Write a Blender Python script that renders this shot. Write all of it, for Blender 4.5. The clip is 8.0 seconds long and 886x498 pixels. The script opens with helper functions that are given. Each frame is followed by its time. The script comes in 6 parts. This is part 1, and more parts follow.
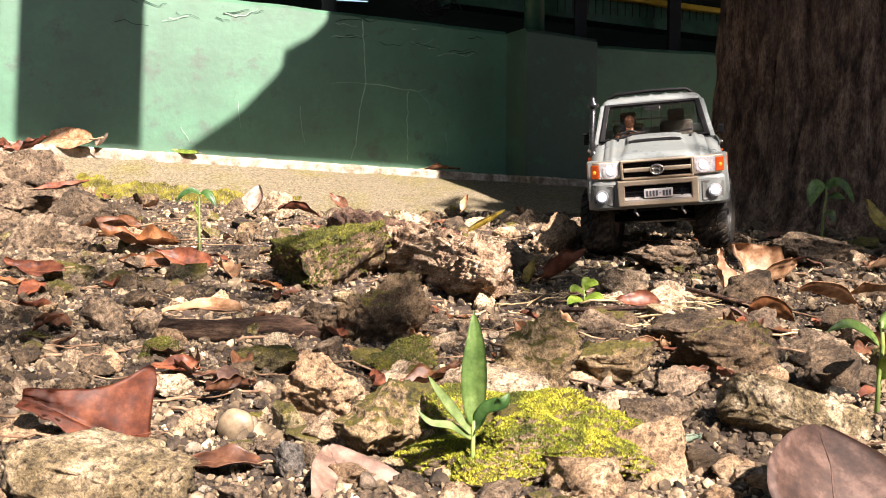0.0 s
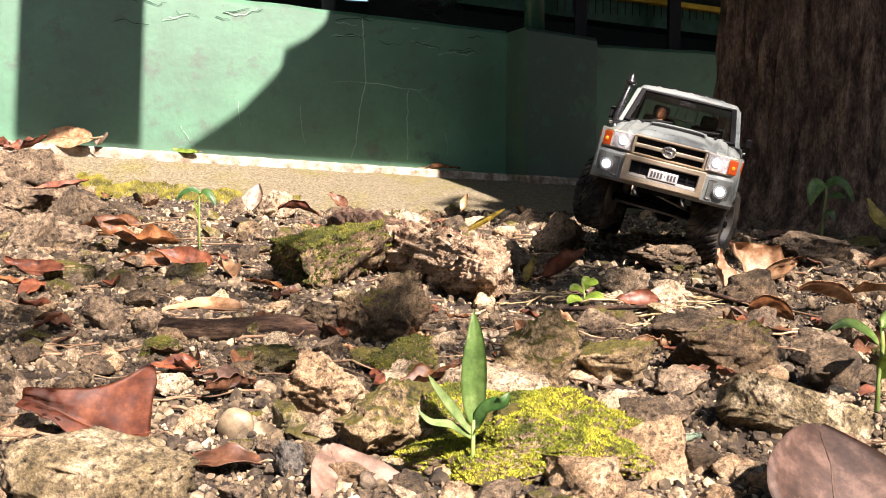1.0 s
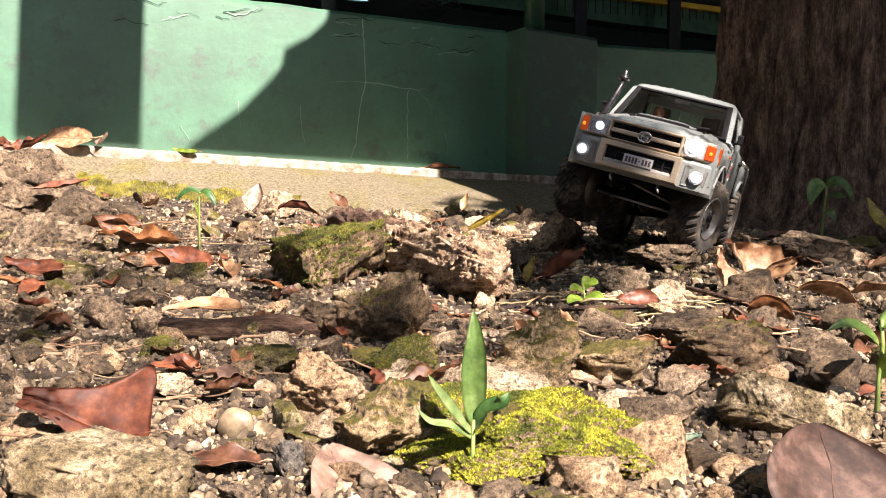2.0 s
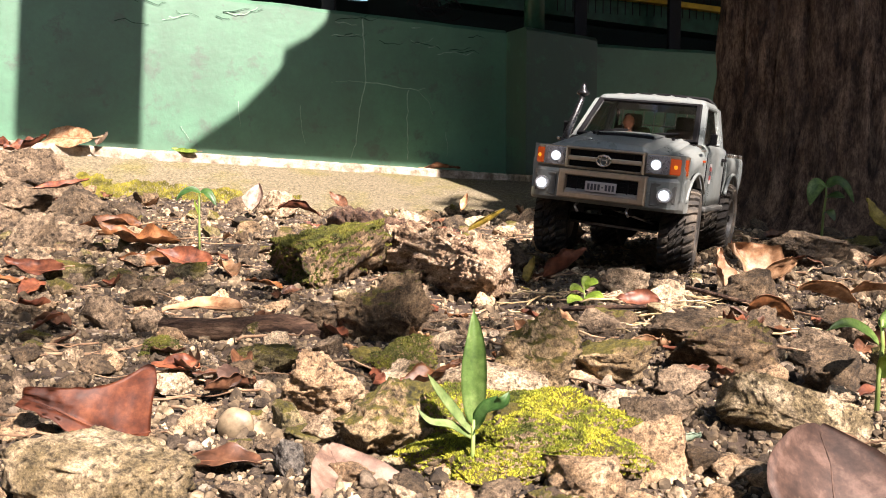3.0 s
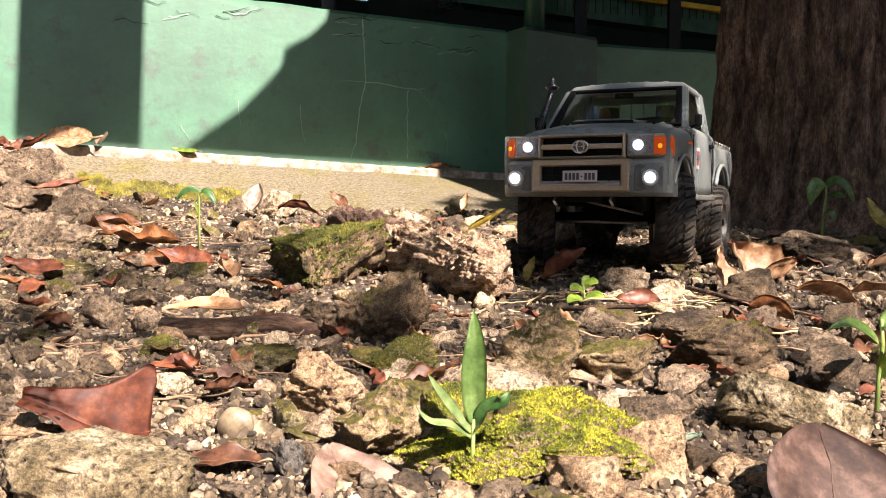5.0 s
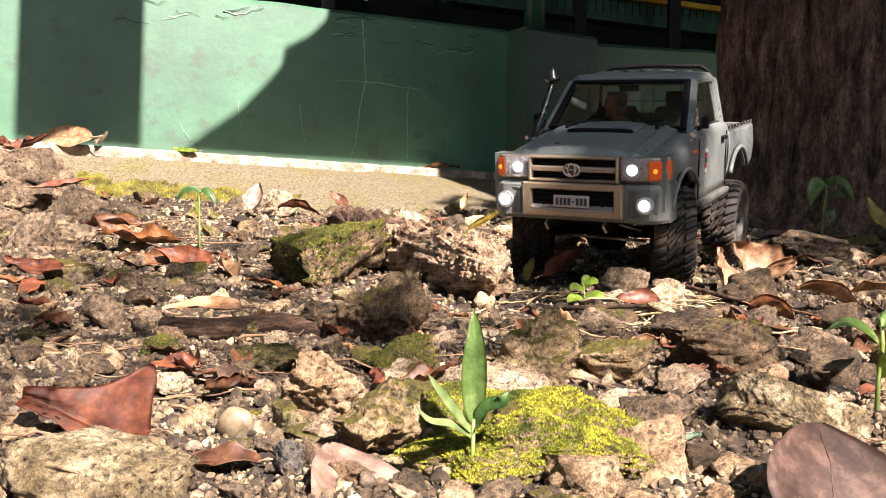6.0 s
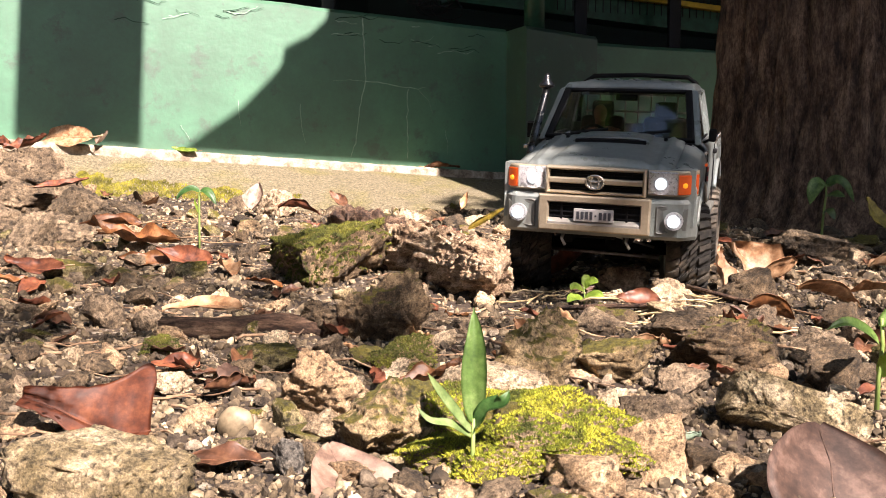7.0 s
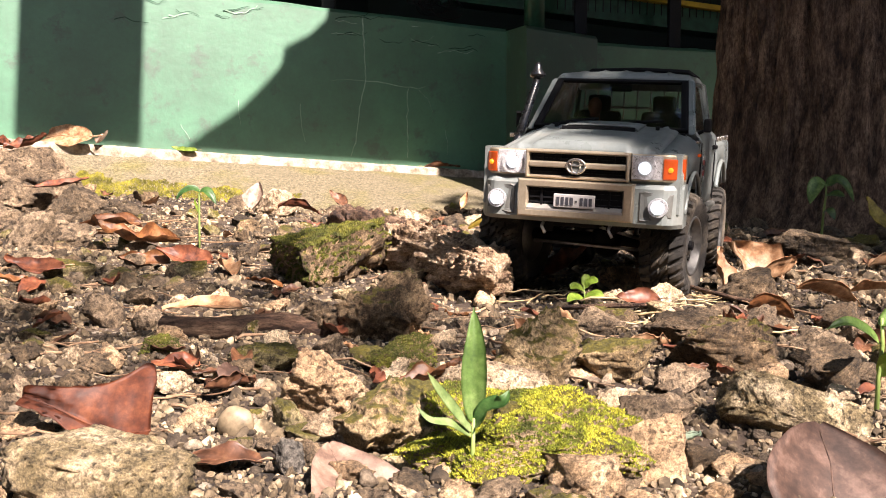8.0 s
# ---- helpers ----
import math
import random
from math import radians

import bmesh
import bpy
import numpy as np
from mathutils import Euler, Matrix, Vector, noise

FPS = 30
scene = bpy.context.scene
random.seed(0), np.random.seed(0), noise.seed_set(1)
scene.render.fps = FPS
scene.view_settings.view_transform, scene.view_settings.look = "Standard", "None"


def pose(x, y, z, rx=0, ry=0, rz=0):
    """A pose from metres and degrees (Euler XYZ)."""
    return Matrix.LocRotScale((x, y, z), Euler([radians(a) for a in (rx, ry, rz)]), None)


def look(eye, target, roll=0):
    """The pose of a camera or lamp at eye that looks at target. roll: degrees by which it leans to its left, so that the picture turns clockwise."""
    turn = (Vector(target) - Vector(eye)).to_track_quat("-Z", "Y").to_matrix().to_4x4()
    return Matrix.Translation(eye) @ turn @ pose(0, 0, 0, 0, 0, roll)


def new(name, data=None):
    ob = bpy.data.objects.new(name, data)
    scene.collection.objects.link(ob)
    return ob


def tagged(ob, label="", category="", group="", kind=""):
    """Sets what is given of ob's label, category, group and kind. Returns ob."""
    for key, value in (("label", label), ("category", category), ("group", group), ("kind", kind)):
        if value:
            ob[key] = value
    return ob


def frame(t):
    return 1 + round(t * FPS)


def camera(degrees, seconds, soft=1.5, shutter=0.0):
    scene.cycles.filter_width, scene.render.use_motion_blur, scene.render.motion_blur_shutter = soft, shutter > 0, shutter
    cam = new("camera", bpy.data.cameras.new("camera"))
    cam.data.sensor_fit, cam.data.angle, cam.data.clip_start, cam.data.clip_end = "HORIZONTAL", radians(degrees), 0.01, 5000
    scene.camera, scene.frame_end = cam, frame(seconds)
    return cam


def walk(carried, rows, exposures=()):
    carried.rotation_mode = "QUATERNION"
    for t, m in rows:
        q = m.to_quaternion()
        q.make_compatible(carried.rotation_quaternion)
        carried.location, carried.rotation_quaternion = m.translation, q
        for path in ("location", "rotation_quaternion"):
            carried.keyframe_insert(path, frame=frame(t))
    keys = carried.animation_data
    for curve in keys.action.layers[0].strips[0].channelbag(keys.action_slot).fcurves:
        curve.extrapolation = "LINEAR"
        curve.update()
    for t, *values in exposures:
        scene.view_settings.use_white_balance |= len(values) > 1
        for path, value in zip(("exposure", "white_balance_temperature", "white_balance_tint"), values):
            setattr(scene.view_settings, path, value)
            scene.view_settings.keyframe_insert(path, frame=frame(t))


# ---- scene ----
cam = camera(49.5, 8.0, soft=1.0)
walk(cam, [
    (0.0, pose(0, 0, 0.14, 90 - 5.08)),
    (1.0, pose(0, 0, 0.14, 90 - 5.13)),
    (4.0, pose(0, 0, 0.14, 90 - 5.155)),
    (6.0, pose(0, 0, 0.14, 90 - 5.19)),
    (8.0, pose(0, 0, 0.14, 90 - 5.235)),
])

# ---- light ----
SUN = Vector((0.36, -0.59, 0.70)).normalized()
world = bpy.data.worlds.new("sky")
scene.world = world
world.use_nodes = True
wn = world.node_tree.nodes
sky = wn.new("ShaderNodeTexSky")
sky.sky_type = "NISHITA"
sky.sun_disc = False
sky.sun_elevation = math.asin(SUN.z)
sky.sun_rotation = math.atan2(SUN.x, SUN.y)
sky.air_density, sky.dust_density = 1.0, 1.2
world.node_tree.links.new(sky.outputs[0], wn["Background"].inputs[0])
wn["Background"].inputs[1].default_value = 0.05
sun_data = bpy.data.lights.new("sun", "SUN")
sun_data.energy, sun_data.angle, sun_data.color = 5.0, radians(0.6), (1.0, 0.85, 0.78)
sun = new("sun", sun_data)
sun.matrix_world = look(SUN * 20, (0, 0, 0))
scene.view_settings.exposure = 1.95


# ---- materials ----
def nodes_of(name):
    m = bpy.data.materials.new(name)
    m.use_nodes = True
    t = m.node_tree
    return m, t, t.nodes["Principled BSDF"]


def noise_node(t, scale, detail=6.0, rough=0.6, coord=None):
    n = t.nodes.new("ShaderNodeTexNoise")
    n.inputs["Scale"].default_value = scale
    n.inputs["Detail"].default_value = detail
    n.inputs["Roughness"].default_value = rough
    if coord:
        t.links.new(coord, n.inputs["Vector"])
    return n


def ramp(t, source, stops):
    r = t.nodes.new("ShaderNodeValToRGB")
    while len(r.color_ramp.elements) < len(stops):
        r.color_ramp.elements.new(0.5)
    for e, (at, col) in zip(r.color_ramp.elements, stops):
        e.position, e.color = at, (*col, 1)
    t.links.new(source, r.inputs[0])
    return r


def mix(t, fac, a, b, how="MIX"):
    n = t.nodes.new("ShaderNodeMix")
    n.data_type, n.blend_type = "RGBA", how
    for socket, value in ((n.inputs[0], fac), (n.inputs[6], a), (n.inputs[7], b)):
        if isinstance(value, (int, float)):
            socket.default_value = value
        elif isinstance(value, tuple):
            socket.default_value = (*value, 1)
        else:
            t.links.new(value, socket)
    return n.outputs[2]


def coords(t, random_shift=True):
    """Object coordinates, shifted by chance for each object."""
    c = t.nodes.new("ShaderNodeTexCoord")
    if not random_shift:
        return c.outputs["Object"]
    info = t.nodes.new("ShaderNodeObjectInfo")
    add = t.nodes.new("ShaderNodeVectorMath")
    add.operation = "MULTIPLY_ADD"
    t.links.new(info.outputs["Random"], add.inputs[0])
    add.inputs[1].default_value = (7.3, 3.1, 5.7)
    t.links.new(c.outputs["Object"], add.inputs[2])
    return add.outputs[0]


def bumped(t, bsdf, height, strength, distance):
    b = t.nodes.new("ShaderNodeBump")
    b.inputs["Strength"].default_value = strength
    b.inputs["Distance"].default_value = distance
    t.links.new(height, b.inputs["Height"])
    t.links.new(b.outputs[0], bsdf.inputs["Normal"])


def surface(name, dark, mid, light, coarse, fine, rough=0.85, bump=0.5, depth=0.002, metal=0.0, vary=0.0, island=False, spots=None):
    """Two scales of noise between three colours, with relief."""
    m, t, b = nodes_of(name)
    c = coords(t)
    n1 = noise_node(t, coarse, 5, 0.6, c)
    n2 = noise_node(t, fine, 8, 0.7, c)
    col = ramp(t, n1.outputs["Fac"], [(0.36, dark), (0.5, mid), (0.65, light)]).outputs[0]
    grain = ramp(t, n2.outputs["Fac"], [(0.3, (0.45, 0.45, 0.45)), (0.65, (1.25, 1.25, 1.25))]).outputs[0]
    col = mix(t, 0.75, col, grain, "MULTIPLY")
    if spots:
        n3 = noise_node(t, fine * 0.55, 3, 0.5, c)
        k = ramp(t, n3.outputs["Fac"], [(0.60, (0, 0, 0)), (0.66, (1, 1, 1))]).outputs[0]
        col = mix(t, k, col, spots)
    if vary or island:
        if island:
            g = t.nodes.new("ShaderNodeNewGeometry")
            r = g.outputs["Random Per Island"]
        else:
            r = t.nodes.new("ShaderNodeObjectInfo").outputs["Random"]
        v = ramp(t, r, [(0.0, (1 - vary, 1 - vary * 1.05, 1 - vary * 1.1)), (0.5, (1.0, 0.94, 0.86)), (0.86, (1 + vary, 1 + vary * 0.95, 1 + vary * 0.85)), (1.0, (1 + 1.9 * vary, 1 + 1.8 * vary, 1 + 1.6 * vary))]).outputs[0]
        col = mix(t, 1.0, col, v, "MULTIPLY")
    t.links.new(col, b.inputs["Base Color"])
    b.inputs["Roughness"].default_value = rough
    b.inputs["Metallic"].default_value = metal
    if bump:
        bumped(t, b, n2.outputs["Fac"], bump, depth)
    return m


def stone(name, dark, mid, light, moss=0.0, size=1.0):
    """Rubble stone, with moss on what faces up."""
    m, t, b = nodes_of(name)
    c = coords(t)
    n1 = noise_node(t, 40 / size, 6, 0.65, c)
    n2 = noise_node(t, 230 / size, 8, 0.8, c)
    n3 = noise_node(t, 900 / size, 5, 0.75, c)
    pit = t.nodes.new("ShaderNodeTexVoronoi")
    pit.inputs["Scale"].default_value = 260 / size
    warp = mix(t, 0.012, c, n2.outputs["Color"], "ADD")
    t.links.new(warp, pit.inputs["Vector"])
    hollow = ramp(t, pit.outputs["Distance"], [(0.10, (0, 0, 0)), (0.34, (1, 1, 1))]).outputs[0]
    col = ramp(t, n1.outputs["Fac"], [(0.36, dark), (0.5, mid), (0.64, light)]).outputs[0]
    grain = ramp(t, n2.outputs["Fac"], [(0.38, (0.20, 0.17, 0.14)), (0.5, (0.95, 0.93, 0.9)), (0.62, (1.6, 1.56, 1.48))]).outputs[0]
    col = mix(t, 0.75, col, grain, "MULTIPLY")
    grit = ramp(t, n3.outputs["Fac"], [(0.36, (0.30, 0.27, 0.23)), (0.5, (1, 1, 1)), (0.64, (1.6, 1.57, 1.5))]).outputs[0]
    col = mix(t, 0.7, col, grit, "MULTIPLY")
    col = mix(t, 0.55, col, mix(t, 1.0, hollow, (0.9, 0.9, 0.9), "MULTIPLY"), "MULTIPLY")
    pale = ramp(t, n3.outputs["Fac"], [(0.63, (0, 0, 0)), (0.70, (1, 1, 1))]).outputs[0]
    col = mix(t, pale, col, light)
    if moss:
        g = t.nodes.new("ShaderNodeNewGeometry")
        sep = t.nodes.new("ShaderNodeSeparateXYZ")
        t.links.new(g.outputs["Normal"], sep.inputs[0])
        n4 = noise_node(t, 38, 5, 0.7, c)
        add = t.nodes.new("ShaderNodeMath")
        add.operation = "MULTIPLY_ADD"
        t.links.new(sep.outputs[2], add.inputs[0])
        add.inputs[1].default_value = 0.55
        t.links.new(n4.outputs["Fac"], add.inputs[2])
        k = ramp(t, add.outputs[0], [(1.02 - moss * 0.5, (0, 0, 0)), (min(1.0, 1.14 - moss * 0.5), (1, 1, 1))]).outputs[0]
        green = ramp(t, n2.outputs["Fac"], [(0.3, (0.025, 0.026, 0.005)), (0.5, (0.085, 0.082, 0.012)), (0.7, (0.21, 0.19, 0.03))]).outputs[0]
        col = mix(t, k, col, green)
    col = mix(t, 1.0, col, (1.14, 1.0, 0.84), "MULTIPLY")
    t.links.new(col, b.inputs["Base Color"])
    b.inputs["Roughness"].default_value = 0.9
    rough_height = mix(t, 0.35, mix(t, 0.4, n2.outputs["Fac"], n3.outputs["Fac"]), hollow)
    bumped(t, b, rough_height, 1.0, 0.0065 * size)
    return m


def plain(name, col, rough=0.5, metal=0.0, vary=0.25, scale=120, bump=0.0, coat=0.0, gloss=0.5):
    m, t, b = nodes_of(name)
    c = coords(t)
    n = noise_node(t, scale, 6, 0.65, c)
    low = tuple(x * (1 - vary) for x in col)
    high = tuple(min(1, x * (1 + vary)) for x in col)
    t.links.new(ramp(t, n.outputs["Fac"], [(0.3, low), (0.7, high)]).outputs[0], b.inputs["Base Color"])
    r = ramp(t, n.outputs["Fac"], [(0.3, (rough * 0.8,) * 3), (0.7, (min(1, rough * 1.25),) * 3)])
    t.links.new(r.outputs[0], b.inputs["Roughness"])
    b.inputs["Metallic"].default_value = metal
    b.inputs["Coat Weight"].default_value = coat
    b.inputs["Specular IOR Level"].default_value = gloss
    if bump:
        bumped(t, b, n.outputs["Fac"], bump, 0.0006)
    return m


def glow(name, col, power):
    m, t, b = nodes_of(name)
    b.inputs["Base Color"].default_value = (*(x * 0.35 for x in col), 1)
    b.inputs["Emission Color"].default_value = (*col, 1)
    b.inputs["Emission Strength"].default_value = power
    b.inputs["Roughness"].default_value = 0.2
    return m


def leafy(name, dark, mid, light, glow_through=0.25, rough=0.5, vein=True):
    """Leaf blade: mottled, with light that passes through; along y, about 1 unit long in Generated space."""
    m, t, b = nodes_of(name)
    c = coords(t)
    n1 = noise_node(t, 70, 6, 0.65, c)
    n2 = noise_node(t, 300, 6, 0.7, c)
    col = ramp(t, n1.outputs["Fac"], [(0.36, dark), (0.5, mid), (0.65, light)]).outputs[0]
    col = mix(t, 0.6, col, ramp(t, n2.outputs["Fac"], [(0.3, (0.5, 0.5, 0.5)), (0.65, (1.2, 1.2, 1.2))]).outputs[0], "MULTIPLY")
    info = t.nodes.new("ShaderNodeObjectInfo")
    col = mix(t, 1.0, col, ramp(t, info.outputs["Random"], [(0, (0.7, 0.66, 0.62)), (0.5, (1, 1, 1)), (1, (1.3, 1.25, 1.15))]).outputs[0], "MULTIPLY")
    if vein:
        w = t.nodes.new("ShaderNodeTexWave")
        w.inputs["Scale"].default_value = 45
        w.inputs["Distortion"].default_value = 1.5
        w.bands_direction = "Y"
        t.links.new(c, w.inputs["Vector"])
        bumped(t, b, w.outputs["Fac"], 0.12, 0.0006)
    t.links.new(col, b.inputs["Base Color"])
    b.inputs["Roughness"].default_value = rough
    tr = t.nodes.new("ShaderNodeBsdfTranslucent")
    t.links.new(col, tr.inputs["Color"])
    ms = t.nodes.new("ShaderNodeMixShader")
    ms.inputs[0].default_value = glow_through
    t.links.new(b.outputs[0], ms.inputs[1])
    t.links.new(tr.outputs[0], ms.inputs[2])
    t.links.new(ms.outputs[0], t.nodes["Material Output"].inputs["Surface"])
    return m


SOIL = surface("soil", (0.018, 0.011, 0.007), (0.050, 0.032, 0.020), (0.125, 0.088, 0.058), 14, 190, 0.95, 1.0, 0.004, spots=(0.34, 0.29, 0.22))
GRAVEL = surface("gravel", (0.034, 0.025, 0.015), (0.118, 0.089, 0.055), (0.35, 0.285, 0.195), 60, 330, 0.88, 0.6, 0.001, vary=0.6, island=True)
PEBBLE = surface("pebble", (0.08, 0.06, 0.042), (0.20, 0.155, 0.11), (0.40, 0.33, 0.25), 1.2, 8, 0.85, 0.7, 0.05, vary=0.6)
STONES = {
    "g": stone("rubble_grey", (0.065, 0.051, 0.038), (0.165, 0.137, 0.104), (0.36, 0.31, 0.25)),
    "d": stone("rubble_dark", (0.045, 0.036, 0.025), (0.115, 0.092, 0.064), (0.26, 0.21, 0.155), 0.02),
    "m": stone("rubble_mossy", (0.08, 0.066, 0.045), (0.22, 0.185, 0.13), (0.40, 0.345, 0.25), 0.55),
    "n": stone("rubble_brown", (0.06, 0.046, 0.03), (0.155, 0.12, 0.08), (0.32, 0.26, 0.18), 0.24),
    "b": stone("slab_lichen", (0.10, 0.085, 0.045), (0.28, 0.25, 0.165), (0.76, 0.71, 0.58)),
    "o": stone("stone_olive", (0.10, 0.095, 0.05), (0.19, 0.18, 0.10), (0.33, 0.31, 0.2), 0.45),
    "w": stone("stone_pale", (0.27, 0.225, 0.17), (0.52, 0.46, 0.37), (0.74, 0.68, 0.57)),
    "t": stone("stone_tan", (0.22, 0.165, 0.11), (0.43, 0.34, 0.24), (0.62, 0.52, 0.40)),
    "p": stone("slab_pale", (0.11, 0.095, 0.05), (0.26, 0.23, 0.15), (0.56, 0.51, 0.40)),
    "r": plain("river_pebble", (0.19, 0.145, 0.09), 0.5, 0, 0.6, 130),
    "q": stone("rubble_olive_tan", (0.12, 0.095, 0.055), (0.28, 0.23, 0.145), (0.50, 0.43, 0.30), 0.42),
    "s": stone("stone_slate", (0.05, 0.055, 0.06), (0.11, 0.115, 0.12), (0.22, 0.22, 0.22)),
}
# larger broken stones far off have coarser pits and crusts
COARSE = {
    "g": stone("coarse_grey", (0.065, 0.051, 0.038), (0.165, 0.137, 0.104), (0.40, 0.345, 0.275), 0.0, 3.0),
    "d": stone("coarse_dark", (0.038, 0.031, 0.023), (0.10, 0.082, 0.06), (0.25, 0.21, 0.16), 0.0, 3.0),
    "w": stone("coarse_pale", (0.23, 0.19, 0.145), (0.46, 0.40, 0.32), (0.70, 0.64, 0.53), 0.0, 3.0),
    "t": stone("coarse_tan", (0.20, 0.15, 0.10), (0.42, 0.33, 0.235), (0.62, 0.52, 0.40), 0.0, 3.0),
    "n": stone("coarse_brown", (0.06, 0.046, 0.03), (0.155, 0.12, 0.08), (0.32, 0.26, 0.18), 0.2, 3.0),
}
MOSS = surface("moss", (0.06, 0.078, 0.008), (0.21, 0.24, 0.017), (0.42, 0.41, 0.04), 55, 400, 0.95, 0.3, 0.001, vary=0.45, island=True)

MOSS_YELLOW = surface("moss_yellow", (0.06, 0.056, 0.006), (0.14, 0.13, 0.012), (0.25, 0.225, 0.026), 25, 300, 0.95, 0.3, 0.001, vary=0.3, island=True)
MOSS_OLD = surface("moss_olive", (0.035, 0.042, 0.006), (0.085, 0.092, 0.011), (0.17, 0.165, 0.022), 40, 400, 0.95, 0.3, 0.001, vary=0.3, island=True)

def wall_paint(name="green_wall_paint", grime=0.56):
    """Old glossy green wall paint: faded top edge, stains, pale drips."""
    m, t, b = nodes_of(name)
    c = coords(t, False)
    n1 = noise_node(t, 3.0, 6, 0.65, c)
    n2 = noise_node(t, 60, 8, 0.7, c)
    n3 = noise_node(t, 11, 6, 0.7, c)
    col = ramp(t, n1.outputs["Fac"], [(0.36, (0.016, 0.098, 0.044)), (0.5, (0.026, 0.138, 0.066)), (0.66, (0.046, 0.190, 0.096))]).outputs[0]
    col = mix(t, 0.4, col, ramp(t, n2.outputs["Fac"], [(0.3, (0.6, 0.6, 0.6)), (0.7, (1.2, 1.2, 1.2))]).outputs[0], "MULTIPLY")
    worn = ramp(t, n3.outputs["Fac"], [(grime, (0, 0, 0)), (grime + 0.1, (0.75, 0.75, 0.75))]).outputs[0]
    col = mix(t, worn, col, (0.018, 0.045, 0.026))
    t.links.new(col, b.inputs["Base Color"])
    b.inputs["Roughness"].default_value = 0.52
    b.inputs["IOR"].default_value = 1.55
    b.inputs["Coat Weight"].default_value = 0.9
    b.inputs["Coat Roughness"].default_value = 0.56
    b.inputs["Coat IOR"].default_value = 1.85
    bumped(t, b, n3.outputs["Fac"], 0.35, 0.008)
    return m


def apron_concrete():
    m, t, b = nodes_of("apron_concrete")
    c = coords(t, False)
    n1 = noise_node(t, 4, 6, 0.65, c)
    n2 = noise_node(t, 120, 8, 0.8, c)
    col = ramp(t, n2.outputs["Fac"], [(0.36, (0.065, 0.052, 0.031)), (0.5, (0.165, 0.138, 0.085)), (0.64, (0.30, 0.26, 0.175))]).outputs[0]
    k = ramp(t, n1.outputs["Fac"], [(0.50, (0, 0, 0)), (0.66, (0.6, 0.6, 0.6))]).outputs[0]
    col = mix(t, k, col, ramp(t, n2.outputs["Fac"], [(0.36, (0.065, 0.058, 0.007)), (0.64, (0.22, 0.195, 0.022))]).outputs[0])
    n3 = noise_node(t, 420, 6, 0.75, c)
    col = mix(t, 0.75, col, ramp(t, n3.outputs["Fac"], [(0.38, (0.35, 0.33, 0.30)), (0.5, (1, 1, 1)), (0.62, (1.45, 1.43, 1.4))]).outputs[0], "MULTIPLY")
    t.links.new(col, b.inputs["Base Color"])
    b.inputs["Roughness"].default_value = 0.92
    bumped(t, b, mix(t, 0.5, n2.outputs["Fac"], n3.outputs["Fac"]), 0.9, 0.006)
    return m


def bark_material(name, dark, mid, light, stretch, relief=0.02, pits=0.25):
    m, t, b = nodes_of(name)
    c = coords(t, False)
    mp = t.nodes.new("ShaderNodeMapping")
    mp.inputs["Scale"].default_value = stretch
    t.links.new(c, mp.inputs[0])
    n1 = noise_node(t, 6, 8, 0.7, mp.outputs[0])
    n2 = noise_node(t, 40, 8, 0.75, mp.outputs[0])
    col = ramp(t, n1.outputs["Fac"], [(0.38, dark), (0.5, mid), (0.63, light)]).outputs[0]
    col = mix(t, 0.8, col, ramp(t, n2.outputs["Fac"], [(0.38, (pits, pits * 0.92, pits * 0.8)), (0.6, (1.35, 1.35, 1.35))]).outputs[0], "MULTIPLY")
    t.links.new(col, b.inputs["Base Color"])
    b.inputs["Roughness"].default_value = 0.92
    bumped(t, b, n2.outputs["Fac"], 1.0, relief)
    return m


GREEN_WALL = wall_paint()
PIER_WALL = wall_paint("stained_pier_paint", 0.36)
APRON = apron_concrete()
LEDGE = surface("ledge_concrete", (0.17, 0.13, 0.09), (0.34, 0.28, 0.21), (0.52, 0.45, 0.36), 30, 160, 0.9, 0.6, 0.002)
CRACK = plain("crack_filler", (0.30, 0.42, 0.33), 0.9, 0, 0.4, 200)
CHIPPED = plain("lifted_paint", (0.012, 0.05, 0.028), 0.8, 0, 0.4, 200)
BARK = bark_material("tree_bark", (0.062, 0.036, 0.025), (0.215, 0.135, 0.090), (0.46, 0.31, 0.21), (7, 7, 2.2))
LOG_BARK = bark_material("rotten_log", (0.03, 0.015, 0.010), (0.12, 0.066, 0.040), (0.30, 0.19, 0.12), (2.5, 9, 9), 0.006, 0.3)
LOG_WOOD = bark_material("log_wood", (0.085, 0.042, 0.023), (0.48, 0.33, 0.205), (0.78, 0.62, 0.45), (4, 12, 12), 0.006, 0.42)
POST_GREEN = plain("post_green_paint", (0.02, 0.08, 0.045), 0.4, 0, 0.4, 30)
POST_DARK = plain("dark_steel", (0.012, 0.012, 0.014), 0.6, 0.3, 0.4, 40)
YELLOW = plain("yellow_paint", (0.55, 0.38, 0.02), 0.5, 0, 0.25, 25)
# near-black colour stands in for the shade inside the shed
DARK_ROOM = plain("shed_shade", (0.02, 0.035, 0.034), 0.8, 0, 0.5, 3)
# dark tone for the added walls that block sky light
SKY_BLOCK_WALL = surface("sky_block_wall", (0.03, 0.034, 0.024), (0.055, 0.055, 0.042), (0.10, 0.095, 0.08), 1.5, 30, 0.9, 0.3, 0.004)
TIN = plain("roof_sheet", (0.22, 0.23, 0.23), 0.5, 0.6, 0.3, 8)
